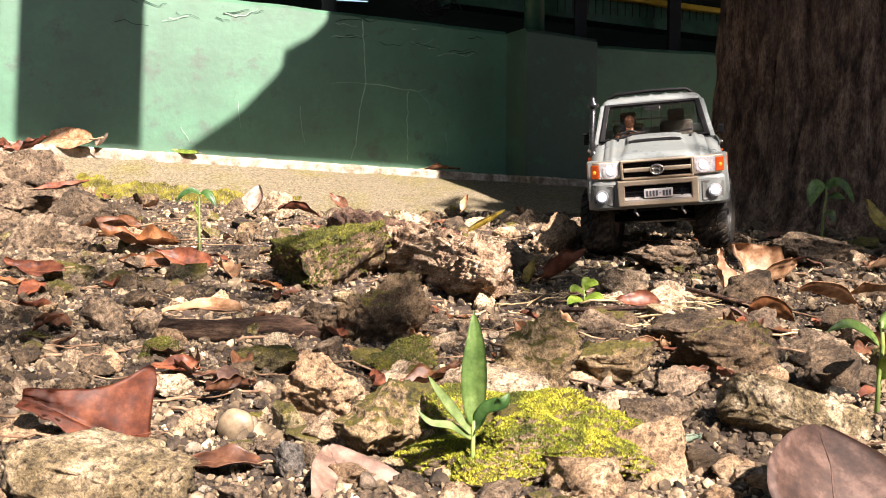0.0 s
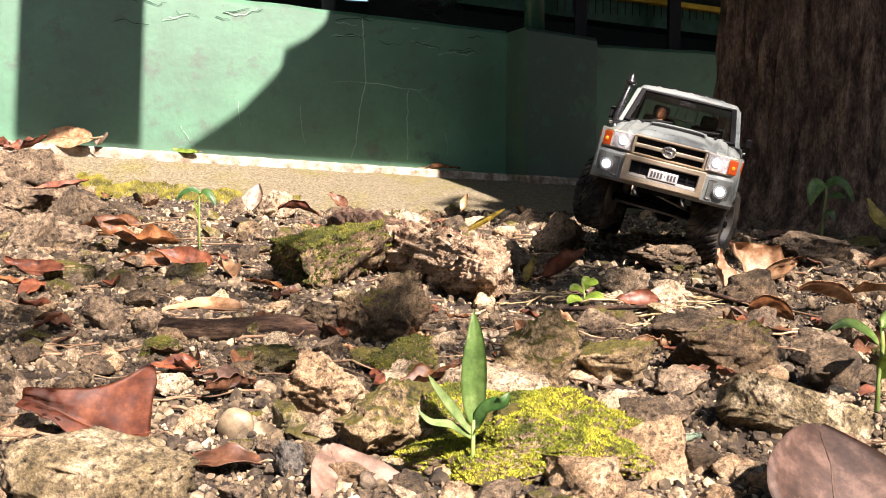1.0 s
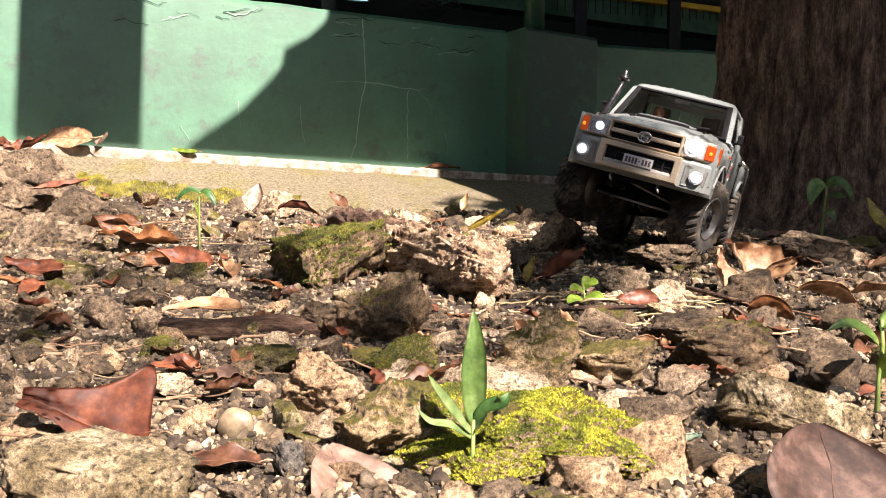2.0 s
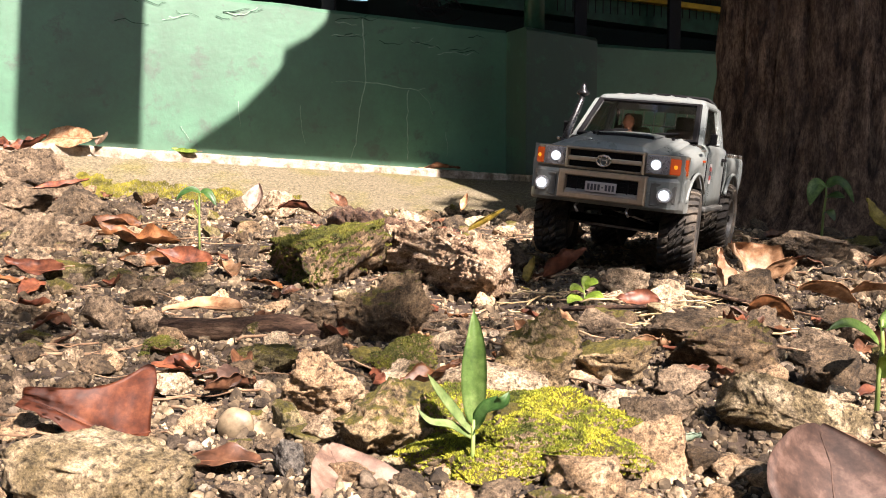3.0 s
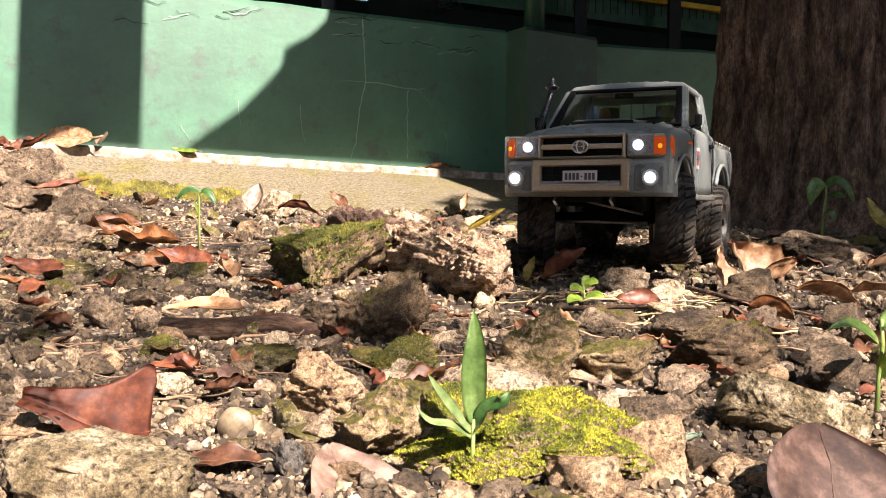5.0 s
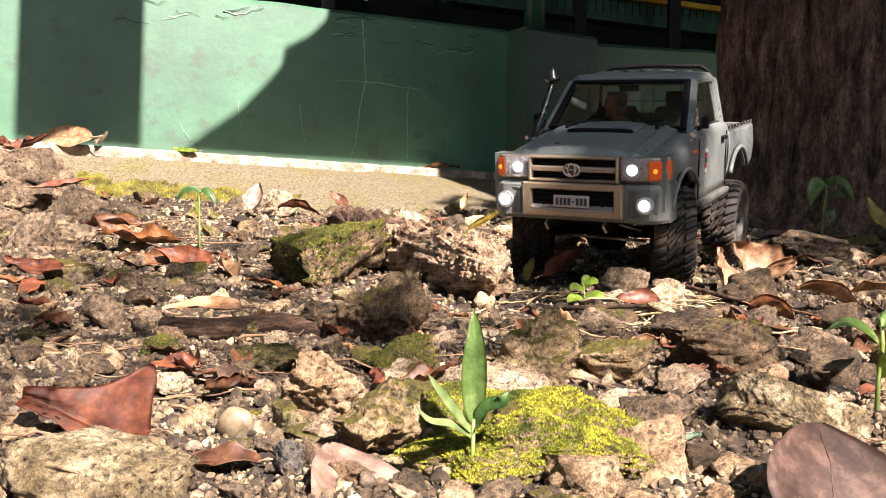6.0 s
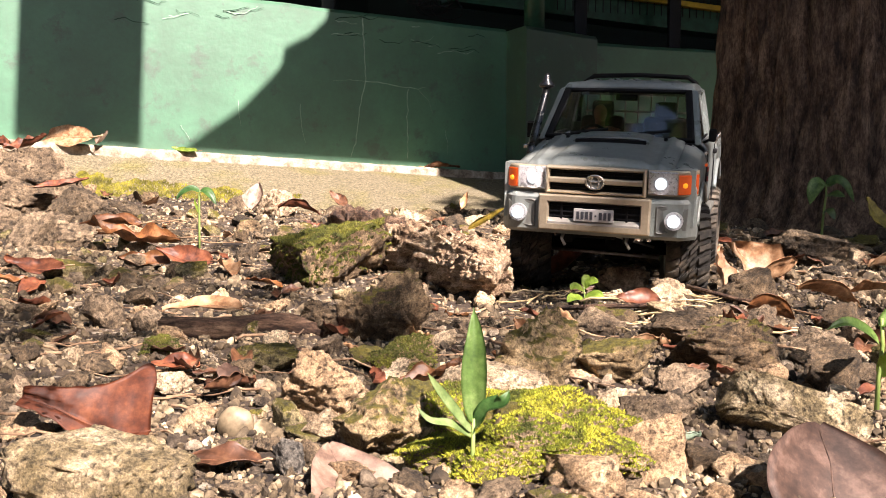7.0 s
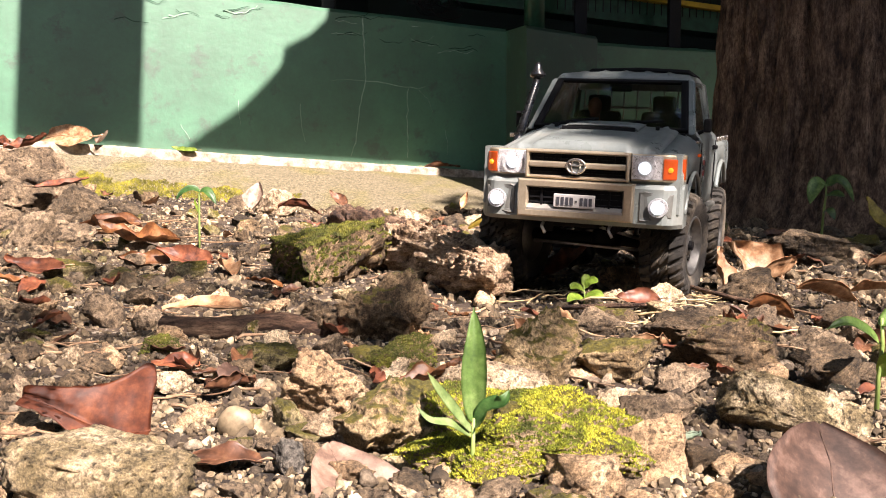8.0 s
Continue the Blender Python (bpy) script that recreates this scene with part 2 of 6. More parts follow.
LEAVES = {
    "B": leafy("leaf_brown", (0.05, 0.022, 0.012), (0.12, 0.052, 0.028), (0.23, 0.115, 0.06), 0.12),
    "R": leafy("leaf_red_brown", (0.065, 0.022, 0.013), (0.155, 0.052, 0.028), (0.27, 0.10, 0.05), 0.12),
    "O": leafy("leaf_orange_brown", (0.085, 0.033, 0.012), (0.185, 0.072, 0.025), (0.31, 0.145, 0.055), 0.12),
    "T": leafy("leaf_tan", (0.22, 0.105, 0.05), (0.43, 0.25, 0.135), (0.60, 0.41, 0.26), 0.2),
    "P": leafy("leaf_pinkish_brown", (0.028, 0.013, 0.008), (0.064, 0.033, 0.022), (0.145, 0.087, 0.065), 0.12, 0.7, False),
    "L": leafy("leaf_glossy_red_brown", (0.032, 0.008, 0.003), (0.076, 0.019, 0.0068), (0.14, 0.042, 0.016), 0.25, 0.62),
    "Y": leafy("leaf_yellow", (0.2, 0.15, 0.02), (0.40, 0.30, 0.045), (0.55, 0.42, 0.09)),
    "G": leafy("leaf_grey_green", (0.12, 0.17, 0.12), (0.22, 0.30, 0.22), (0.4, 0.46, 0.36), 0.1),
    "N": leafy("leaf_fresh_green", (0.05, 0.10, 0.02), (0.10, 0.175, 0.04), (0.2, 0.29, 0.09), 0.22, 0.45),
    "K": leafy("leaf_dark_green", (0.02, 0.055, 0.014), (0.045, 0.11, 0.028), (0.09, 0.18, 0.05), 0.3, 0.4),
    "H": leafy("leaf_lime", (0.16, 0.26, 0.03), (0.30, 0.44, 0.06), (0.45, 0.58, 0.14), 0.45, 0.4),
    "Q": leafy("leaf_pale_pinkish", (0.10, 0.062, 0.048), (0.18, 0.118, 0.092), (0.28, 0.20, 0.165), 0.12, 0.65, False),
    "S": leafy("leaf_pale_green", (0.12, 0.19, 0.06), (0.22, 0.31, 0.11), (0.34, 0.42, 0.19), 0.3, 0.45),
    "W": leafy("petal_pale", (0.24, 0.16, 0.12), (0.38, 0.28, 0.22), (0.52, 0.42, 0.35), 0.2),
}
CROWN_LEAF = leafy("crown_leaf", (0.02, 0.05, 0.012), (0.045, 0.10, 0.02), (0.08, 0.16, 0.04), 0.35, 0.4, False)
STEM = plain("stem_green", (0.22, 0.30, 0.08), 0.5, 0, 0.3, 90)
STRAW = surface("straw", (0.22, 0.16, 0.08), (0.42, 0.33, 0.18), (0.62, 0.52, 0.33), 40, 300, 0.8, 0.4, 0.0004, vary=0.25)
TWIG = surface("twig", (0.10, 0.06, 0.035), (0.22, 0.14, 0.085), (0.42, 0.30, 0.19), 40, 300, 0.9, 0.5, 0.0006, vary=0.3)


# ---- builders ----
def mesh_of(name, verts, faces, mats, smooth=True):
    me = bpy.data.meshes.new(name)
    me.from_pydata([tuple(v) for v in verts], [], [tuple(f) for f in faces])
    for m in mats if isinstance(mats, (list, tuple)) else [mats]:
        me.materials.append(m)
    if smooth:
        me.polygons.foreach_set("use_smooth", [True] * len(me.polygons))
    me.update()
    return me


def finish(bm, name, mats, smooth=False):
    bmesh.ops.recalc_face_normals(bm, faces=bm.faces)
    me = bpy.data.meshes.new(name)
    bm.to_mesh(me)
    bm.free()
    for m in mats if isinstance(mats, (list, tuple)) else [mats]:
        me.materials.append(m)
    if smooth:
        me.polygons.foreach_set("use_smooth", [True] * len(me.polygons))
    return me


def part(name, bm, material, parent, label="", smooth=False):
    ob = new(name, finish(bm, name, material, smooth) if isinstance(bm, bmesh.types.BMesh) else bm)
    ob.parent = parent
    if label:
        tagged(ob, label)
    return ob


def box(bm, x0, y0, z0, x1, y1, z1, bevel=0.0, segments=2):
    r = bmesh.ops.create_cube(bm, size=1)
    for v in r["verts"]:
        v.co = Vector(((x0 + x1) / 2 + v.co.x * (x1 - x0), (y0 + y1) / 2 + v.co.y * (y1 - y0), (z0 + z1) / 2 + v.co.z * (z1 - z0)))
    if bevel:
        bmesh.ops.bevel(bm, geom=list({e for v in r["verts"] for e in v.link_edges}), offset=bevel, segments=segments, profile=0.5, affect="EDGES")
    return bm


def rod(bm, a, b, r0, r1=None, n=10):
    a, b = Vector(a), Vector(b)
    r1 = r0 if r1 is None else r1
    q = (b - a).to_track_quat("Z", "Y").to_matrix().to_4x4()
    bmesh.ops.create_cone(bm, cap_ends=True, segments=n, radius1=r0, radius2=r1, depth=(b - a).length, matrix=Matrix.Translation((a + b) / 2) @ q)
    return bm


def pipe(bm, points, r, n=8):
    """A round tube through points, with tapering radius if r is a pair."""
    pts = [Vector(p) for p in points]
    ra, rb = r if isinstance(r, tuple) else (r, r)
    rings = []
    side = None
    for i, p in enumerate(pts):
        d = (pts[min(i + 1, len(pts) - 1)] - pts[max(i - 1, 0)]).normalized()
        if side is None:
            side = d.orthogonal().normalized()
        side = (side - d * side.dot(d)).normalized()
        up = d.cross(side)
        rad = ra + (rb - ra) * i / max(1, len(pts) - 1)
        rings.append([bm.verts.new(p + (side * math.cos(k * 2 * math.pi / n) + up * math.sin(k * 2 * math.pi / n)) * rad) for k in range(n)])
    for a, b in zip(rings, rings[1:]):
        for k in range(n):
            bm.faces.new((a[k], a[(k + 1) % n], b[(k + 1) % n], b[k]))
    bm.faces.new(rings[0][::-1])
    bm.faces.new(rings[-1])
    return bm


def prism(bm, profile, x0, x1, axis="x"):
    """Extrudes a closed profile (pairs) along an axis: x: pairs are (y, z); y: (x, z); z: (x, y)."""
    def place(p, k):
        return {"x": (k, p[0], p[1]), "y": (p[0], k, p[1]), "z": (p[0], p[1], k)}[axis]
    a = [bm.verts.new(place(p, x0)) for p in profile]
    b = [bm.verts.new(place(p, x1)) for p in profile]
    n = len(profile)
    bm.faces.new(a)
    bm.faces.new(b[::-1])
    for i in range(n):
        bm.faces.new((a[i], b[i], b[(i + 1) % n], a[(i + 1) % n]))
    return bm


# ---- setting ----
def ground_height(x, y):
    z = 0.010 * noise.noise((x * 5, y * 5, 0.3)) + 0.006 * noise.noise((x * 17, y * 17, 1.7)) + 0.003 * noise.noise((x * 55, y * 55, 4.1))
    z += 0.05 * max(0.0, min(1.0, (y - 1.9) / 0.7)) * max(0.0, min(1.0, (-x - 0.35) / 0.5))
    far = max(0.0, math.hypot(x, y - 1.3) - 3.5)
    return z / (1 + far)


def axis_steps(lo, hi, step, reach):
    core = list(np.arange(lo, hi + step / 2, step))
    out, k, d = [], hi, step
    left = []
    while k < reach:
        d *= 1.35
        k += d
        out.append(k)
    k, d = lo, step
    while k > -reach:
        d *= 1.35
        k -= d
        left.append(k)
    return left[::-1] + core + out


def build_ground():
    xs, ys = axis_steps(-1.25, 1.25, 0.0125, 60), axis_steps(0.3, 2.95, 0.0125, 60)
    verts = [(x, y, ground_height(x, y)) for y in ys for x in xs]
    n = len(xs)
    faces = [(j * n + i, j * n + i + 1, (j + 1) * n + i + 1, (j + 1) * n + i) for j in range(len(ys) - 1) for i in range(n - 1)]
    return tagged(new("ground", mesh_of("ground", verts, faces, SOIL)), "dry brown soil full of grit and rubble", "ground", kind="structure")


ground = build_ground()

WALL_AT, WALL_U, WALL_N = Vector((-0.45, 3.08, 0)), Vector((0.94, 0.342, 0)).normalized(), Vector((0.342, -0.94, 0)).normalized()


def wall_point(x, z, out=0.0):
    """The point of the wall's face at x, z, moved out of it towards the open ground."""
    s = (x - WALL_AT.x) / WALL_U.x
    p = WALL_AT + WALL_U * s + WALL_N * out
    return Vector((p.x, p.y, z))


def base_z(x):
    return 0.205 - 0.070 * (x + 1.28)


def top_z(x):
    return 0.6256 - 0.066 * (x + 0.355)


def build_wall():
    bm = bmesh.new()

    def slab(x0, x1, zt0, zt1, out, back, low0, low1, steps=1):
        rows = []
        for i in range(steps + 1):
            k = i / steps
            x, zt, zl = x0 + (x1 - x0) * k, zt0 + (zt1 - zt0) * k, low0 + (low1 - low0) * k
            wob = 0.004 * noise.noise((x * 9, 0, 2)) if steps > 1 else 0
            rows.append([bm.verts.new(wall_point(x, zl, out)), bm.verts.new(wall_point(x, zt + wob - 0.012, out)), bm.verts.new(wall_point(x, zt + wob, out - 0.012)),
                         bm.verts.new(wall_point(x, zt + wob, -back)), bm.verts.new(wall_point(x, zl, -back))])
        for a, b in zip(rows, rows[1:]):
            for j in range(5):
                bm.faces.new((a[j], b[j], b[(j + 1) % 5], a[(j + 1) % 5]))
        bm.faces.new(rows[0][::-1])
        bm.faces.new(rows[-1])
    slab(-2.6, 0.217, top_z(-2.6), top_z(0.217), 0, 0.14, -0.1, -0.1, 60)
    slab(0.46, 3.2, 0.558, 0.52, 0, 0.14, -0.1, -0.1, 40)
    wall = tagged(new("wall_north", finish(bm, "wall_north", GREEN_WALL)), "low wall with stained glossy green paint and hairline cracks", "wall", kind="structure")
    bm = bmesh.new()
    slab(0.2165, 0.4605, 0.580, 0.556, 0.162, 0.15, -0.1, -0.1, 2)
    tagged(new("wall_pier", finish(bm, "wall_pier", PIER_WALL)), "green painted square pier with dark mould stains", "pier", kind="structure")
    return wall


wall = build_wall()


def build_crack(points, width, mat, label):
    """A hairline crack with pale edges, following points (x, z) on the wall."""
    bm = bmesh.new()
    pts = []
    for (x0, z0), (x1, z1) in zip(points, points[1:]):
        n = max(3, int(math.hypot(x1 - x0, z1 - z0) / 0.012))
        for i in range(n):
            k = i / n
            x, z = x0 + (x1 - x0) * k, z0 + (z1 - z0) * k
            pts.append((x + 0.006 * noise.noise((x * 40, z * 40, 3)), z + 0.006 * noise.noise((x * 40, z * 40, 8))))
    pts.append(points[-1])
    rows = []
    for i, (x, z) in enumerate(pts):
        w = width * (0.5 + 1.0 * abs(noise.noise((x * 30, z * 30, 5)))) * (1 - 0.6 * i / len(pts))
        a, b = pts[max(0, i - 1)], pts[min(len(pts) - 1, i + 1)]
        d = Vector((b[0] - a[0], b[1] - a[1]))
        d = d.normalized() if d.length else Vector((0, 1))
        rows.append([bm.verts.new(wall_point(x - d.y * w, z + d.x * w, 0.0035)), bm.verts.new(wall_point(x + d.y * w, z - d.x * w, 0.0035))])
    for a, b in zip(rows, rows[1:]):
        bm.faces.new((a[0], a[1], b[1], b[0]))
    return part("crack", bm, mat, wall, label)


for points, width in (
    ([(-0.262, 0.60), (-0.255, 0.50), (-0.252, 0.40), (-0.272, 0.30), (-0.285, 0.20), (-0.300, 0.155)], 0.0026),
    ([(-0.252, 0.398), (-0.20, 0.395), (-0.14, 0.385), (-0.085, 0.378), (-0.06, 0.385)], 0.0026),
    ([(-0.252, 0.398), (-0.30, 0.402), (-0.36, 0.395)], 0.0009),
    ([(-0.115, 0.375), (-0.12, 0.27), (-0.118, 0.15)], 0.0020),
    ([(-0.455, 0.32), (-0.45, 0.25), (-0.44, 0.20)], 0.0010),
    ([(-0.64, 0.33), (-0.63, 0.25)], 0.0009),
    ([(0.01, 0.24), (0.012, 0.16)], 0.0008),
    ([(-0.085, 0.378), (-0.05, 0.34), (-0.035, 0.30)], 0.0007),
    ([(-0.80, 0.25), (-0.775, 0.205)], 0.0009),
):
    build_crack(points, width, CRACK, "pale hairline crack in the paint")
CHIPS = random.Random(6)
for i in range(26):
    x = CHIPS.choice((CHIPS.uniform(-0.42, 0.15), CHIPS.uniform(-1.2, 0.2)))
    z = top_z(x) - CHIPS.uniform(0.02, 0.11) ** 1.0
    pts = [(x, z)]
    for k in range(CHIPS.randint(2, 4)):
        pts.append((pts[-1][0] + CHIPS.uniform(0.012, 0.035), pts[-1][1] + CHIPS.uniform(-0.012, 0.012)))
    if i % 3:
        build_crack(pts, CHIPS.uniform(0.0010, 0.0022), CHIPPED, "dark edge of lifted paint")
    else:
        build_crack(pts, CHIPS.uniform(0.0010, 0.0020), CRACK, "pale scuff in the paint")


def foot_y(x):
    """Where the apron's foot meets the soil."""
    return 2.60 + 0.10 * x + 0.02 * noise.noise((x * 3, 0, 9))


def pier_out(x):
    """How far the pier stands out of the wall at x."""
    return 0.163 if 0.205 < x < 0.472 else 0.0


def build_apron():
    verts, faces = [], []
    xs = np.arange(-2.4, 2.0, 0.03)
    m = 14
    for x in xs:
        t = wall_point(x, base_z(x) - 0.022, 0.035 + pier_out(x))
        f = Vector((x + 0.12, foot_y(x), -0.02))
        for j in range(m):
            k = j / (m - 1)
            p = f.lerp(t, k)
            p.z += 0.012 * math.sin(k * math.pi) + 0.004 * noise.noise((p.x * 12, p.y * 12, 1))
            verts.append(p)
        verts.append(Vector((t.x, t.y + 0.1, -0.12)))
    for i in range(len(xs) - 1):
        for j in range(m):
            a, b = i * (m + 1) + j, (i + 1) * (m + 1) + j
            faces.append((a, b, b + 1, a + 1))
    tagged(new("pavement", mesh_of("pavement", verts, faces, APRON)), "sloping concrete apron with yellow-green moss along the wall", "pavement", kind="structure")
    bm = bmesh.new()
    rows = []
    for x in np.arange(-2.4, 2.0, 0.02):
        z, o = base_z(x) + 0.003 * noise.noise((x * 25, 2, 0)), 0.055 + 0.008 * noise.noise((x * 18, 7, 0)) + pier_out(x)
        rows.append([bm.verts.new(wall_point(x, z - 0.04, o + 0.004)), bm.verts.new(wall_point(x, z - 0.006, o)), bm.verts.new(wall_point(x, z, o - 0.008)), bm.verts.new(wall_point(x, z, 0.0005)), bm.verts.new(wall_point(x, z - 0.04, 0.0005))])
    for a, b in zip(rows, rows[1:]):
        for j in range(4):
            bm.faces.new((a[j], b[j], b[j + 1], a[j + 1]))
    tagged(new("trim", finish(bm, "trim", LEDGE)), "rough pale mortar ledge along the foot of the wall", "ledge", kind="structure")


build_apron()


def apron_z(x, y):
    """Height of the apron's face."""
    k = 0.5
    for _ in range(8):
        f = x - 0.12 * (1 - k)
        k = max(0.0, min(1.0, (y - foot_y(f)) / (wall_point(f, 0, 0.035).y - foot_y(f))))
    return -0.02 + (base_z(f) - 0.002) * k + 0.012 * math.sin(k * math.pi) + 0.004 * noise.noise((x * 12, y * 12, 1))


def build_apron_moss():
    """Low yellow-green moss over the left foot of the apron, thinning out along it."""
    rng = random.Random(61)
    verts, faces = [], []
    while len(faces) < 42000:
        x = -1.02 + 0.62 * rng.random() ** 1.5
        y = foot_y(x) + rng.uniform(0.0, 0.27)
        near = 1.2 - 1.5 * (x + 1.02) / 0.62
        if noise.noise((x * 11, y * 11, 3)) + 0.6 * noise.noise((x * 40, y * 40, 1)) > near - 2.2 * max(0.0, (y - foot_y(x) - 0.15) / 0.12):
            continue
        z, s = apron_z(x, y) + 0.0025, rng.uniform(0.0012, 0.0028)
        a, k = rng.uniform(0, 6.3), len(verts)
        lean = Vector((rng.gauss(0, 0.5), rng.gauss(0, 0.5), 1.0)) * s * 1.3
        for i in range(3):
            verts.append((x + s * math.cos(a + i * 2.09), y + s * math.sin(a + i * 2.09), z - 0.003))
        verts.append((x + lean.x, y + lean.y, z + lean.z))
        faces += [(k, k + 1, k + 3), (k + 1, k + 2, k + 3), (k + 2, k, k + 3)]
    tagged(new("moss", mesh_of("moss", verts, faces, MOSS_YELLOW, False)), "low yellow-green moss on the concrete apron", "moss", kind="stuff")


build_apron_moss()


def build_shading_awning():
    """Unseen metal roof sheets over the wall, with gaps, shaped to shade it."""
    h = 2.0

    def up(x, z, out=0.0):
        p = wall_point(x, z, out)
        return p + SUN * ((h - p.z) / SUN.z)

    def sheet(low, high):
        bm = bmesh.new()
        a = [bm.verts.new(p) for p in low]
        b = [bm.verts.new(p) for p in high]
        for i in range(len(a) - 1):
            bm.faces.new((a[i], a[i + 1], b[i + 1], b[i]))
        r = bmesh.ops.extrude_face_region(bm, geom=bm.faces[:])
        for v in r["geom"]:
            if isinstance(v, bmesh.types.BMVert):
                v.co.z += 0.012
        tagged(new("roof_sheet", finish(bm, "roof_sheet", TIN)), "unseen grey metal roof sheet that shades the green wall", "roof sheet", "roof sheets")
    z1 = 1.4
    sheet([up(-2.2, base_z(-2.2)), up(-1.29, base_z(-1.29))], [up(-2.2, z1), up(-1.21, z1)])
    sheet([up(-1.240, base_z(-1.240)), up(-0.911, base_z(-0.911))], [up(-1.158, z1), up(-0.850, z1)])
    # edge of the wall's sun patch, carried up to the sheet along SUN
    edge = [(-0.79, base_z(-0.79)), (-0.735, 0.215), (-0.628, 0.295), (-0.535, 0.395), (-0.508, 0.43), (-0.498, 0.485), (-0.42, 0.53), (-0.372, 0.58), (-0.352, 0.67), (-0.345, z1)]
    right = [(2.6, base_z(2.6))] + [(2.6, e[1]) for e in edge[1:]]
    sheet([up(*e) for e in edge], [up(*e) for e in right])


build_shading_awning()


def build_behind():
    """What shows above the wall: posts, a green beam with a yellow edge and mesh, a dark shed."""
    def post(x, out, r, z1, m, label):
        p = wall_point(x, 0, out)
        bm = bmesh.new()
        rod(bm, (p.x, p.y, 0.35), (p.x, p.y, z1), r, n=16)
        tagged(new("post", finish(bm, "post", m, True)), label, "post")
    post(0.305, 0.02, 0.036, 1.6, POST_GREEN, "round post with green paint standing on the pier")
    for x in (-0.34, 0.53, 0.90):
        p = wall_point(x, 0, -0.10)
        bm = bmesh.new()
        box(bm, p.x - 0.022, p.y - 0.02, 0.4, p.x + 0.022, p.y + 0.02, 1.5, 0.003)
        tagged(new("post", finish(bm, "post", POST_DARK)), "square dark steel post behind the wall", "post")

    def beam(name, x0, x1, z0a, z1a, z0b, z1b, out0, out1, m, label):
        bm = bmesh.new()
        c = [bm.verts.new(wall_point(x, z, o)) for x, z, o in ((x0, z0a, out0), (x1, z0b, out0), (x1, z1b, out0), (x0, z1a, out0), (x0, z0a, out1), (x1, z0b, out1), (x1, z1b, out1), (x0, z1a, out1))]
        for f in ((0, 1, 2, 3), (7, 6, 5, 4), (0, 4, 5, 1), (1, 5, 6, 2), (2, 6, 7, 3), (3, 7, 4, 0)):
            bm.faces.new([c[i] for i in f])
        return tagged(new(name, finish(bm, name, m)), label, name.replace("_", " "))
    beam("floor_beam", 0.10, 2.6, 0.710, 0.794, 0.552, 0.634, -0.22, -0.34, POST_GREEN, "long green painted beam behind the wall")
    beam("yellow_rail", 0.10, 2.6, 0.796, 0.815, 0.637, 0.656, -0.19, -0.25, YELLOW, "yellow painted edge rail above the green beam")
    mesh = new("mesh_panel")
    tagged(mesh, "dark wire mesh panel above the yellow rail", "mesh panel")
    for i in range(40):
        x = 0.5 + i * 0.03
        bm = bmesh.new()
        rod(bm, wall_point(x, 0.70, -0.22), wall_point(x, 1.05, -0.22), 0.002, n=5)
        part("wire", bm, POST_DARK, mesh)
    for i in range(6):
        bm = bmesh.new()
        rod(bm, wall_point(0.45, 0.83 + i * 0.03, -0.22), wall_point(1.8, 0.73 + i * 0.03, -0.22), 0.002, n=5)
        part("wire", bm, POST_DARK, mesh)
    # far backing of the shed; its interior shade is put into the colour
    bm = bmesh.new()
    a, b = wall_point(-2.5, 0, -1.6), wall_point(3.2, 0, -1.6)
    for z0, z1 in ((-0.1, 0.930), (0.952, 2.4)):
        c = [bm.verts.new(v) for v in ((a.x, a.y, z0), (b.x, b.y, z0), (b.x, b.y, z1), (a.x, a.y, z1))]
        d = [bm.verts.new(v.co + Vector((0, 0.1, 0))) for v in c]
        for i in range(4):
            bm.faces.new((c[i], c[(i + 1) % 4], d[(i + 1) % 4], d[i]))
        bm.faces.new(c)
        bm.faces.new(d[::-1])
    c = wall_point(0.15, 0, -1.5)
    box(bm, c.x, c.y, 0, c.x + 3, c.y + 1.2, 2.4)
    tagged(new("wall_shed", finish(bm, "wall_shed", DARK_ROOM)), "far shed wall, near-black for the shade inside, with a narrow gap of daylight", "wall", kind="structure")
    # unseen roof, stretched out past the wall to block sun and sky light
    bm = bmesh.new()
    q = [wall_point(-2.6, 0, 1.15), wall_point(3.2, 0, 1.15), wall_point(3.2, 0, -1.9), wall_point(-2.6, 0, -1.9)]
    lo = [bm.verts.new((p.x, p.y, 2.03)) for p in q]
    hi = [bm.verts.new((p.x, p.y, 2.09)) for p in q]
    bm.faces.new(lo[::-1])
    bm.faces.new(hi)
    for i in range(4):
        bm.faces.new((lo[i], lo[(i + 1) % 4], hi[(i + 1) % 4], hi[i]))
    tagged(new("ceiling", finish(bm, "ceiling", DARK_ROOM)), "unseen dark roof underside that blocks sun and sky light", "ceiling", kind="structure")
    rng = random.Random(5)
    coil = tagged(new("wire_coil"), "tangled coil of dark cable lying on the wall", "cable")
    for k in range(9):
        bm = bmesh.new()
        cx, cz, r = -0.02 + rng.uniform(-0.05, 0.06), 0.665 + rng.uniform(-0.015, 0.03), rng.uniform(0.03, 0.06)
        tilt = rng.uniform(0.3, 0.9)
        pts = []
        for i in range(19):
            an = i / 18 * rng.uniform(5.6, 6.2)
            pts.append(wall_point(cx + r * math.cos(an), max(cz + r * tilt * math.sin(an), 0.612), -0.07 + 0.03 * math.sin(an + k)))
        pipe(bm, pts, 0.0022, 6)
        part("loop", bm, POST_DARK, coil, smooth=True)


build_behind()


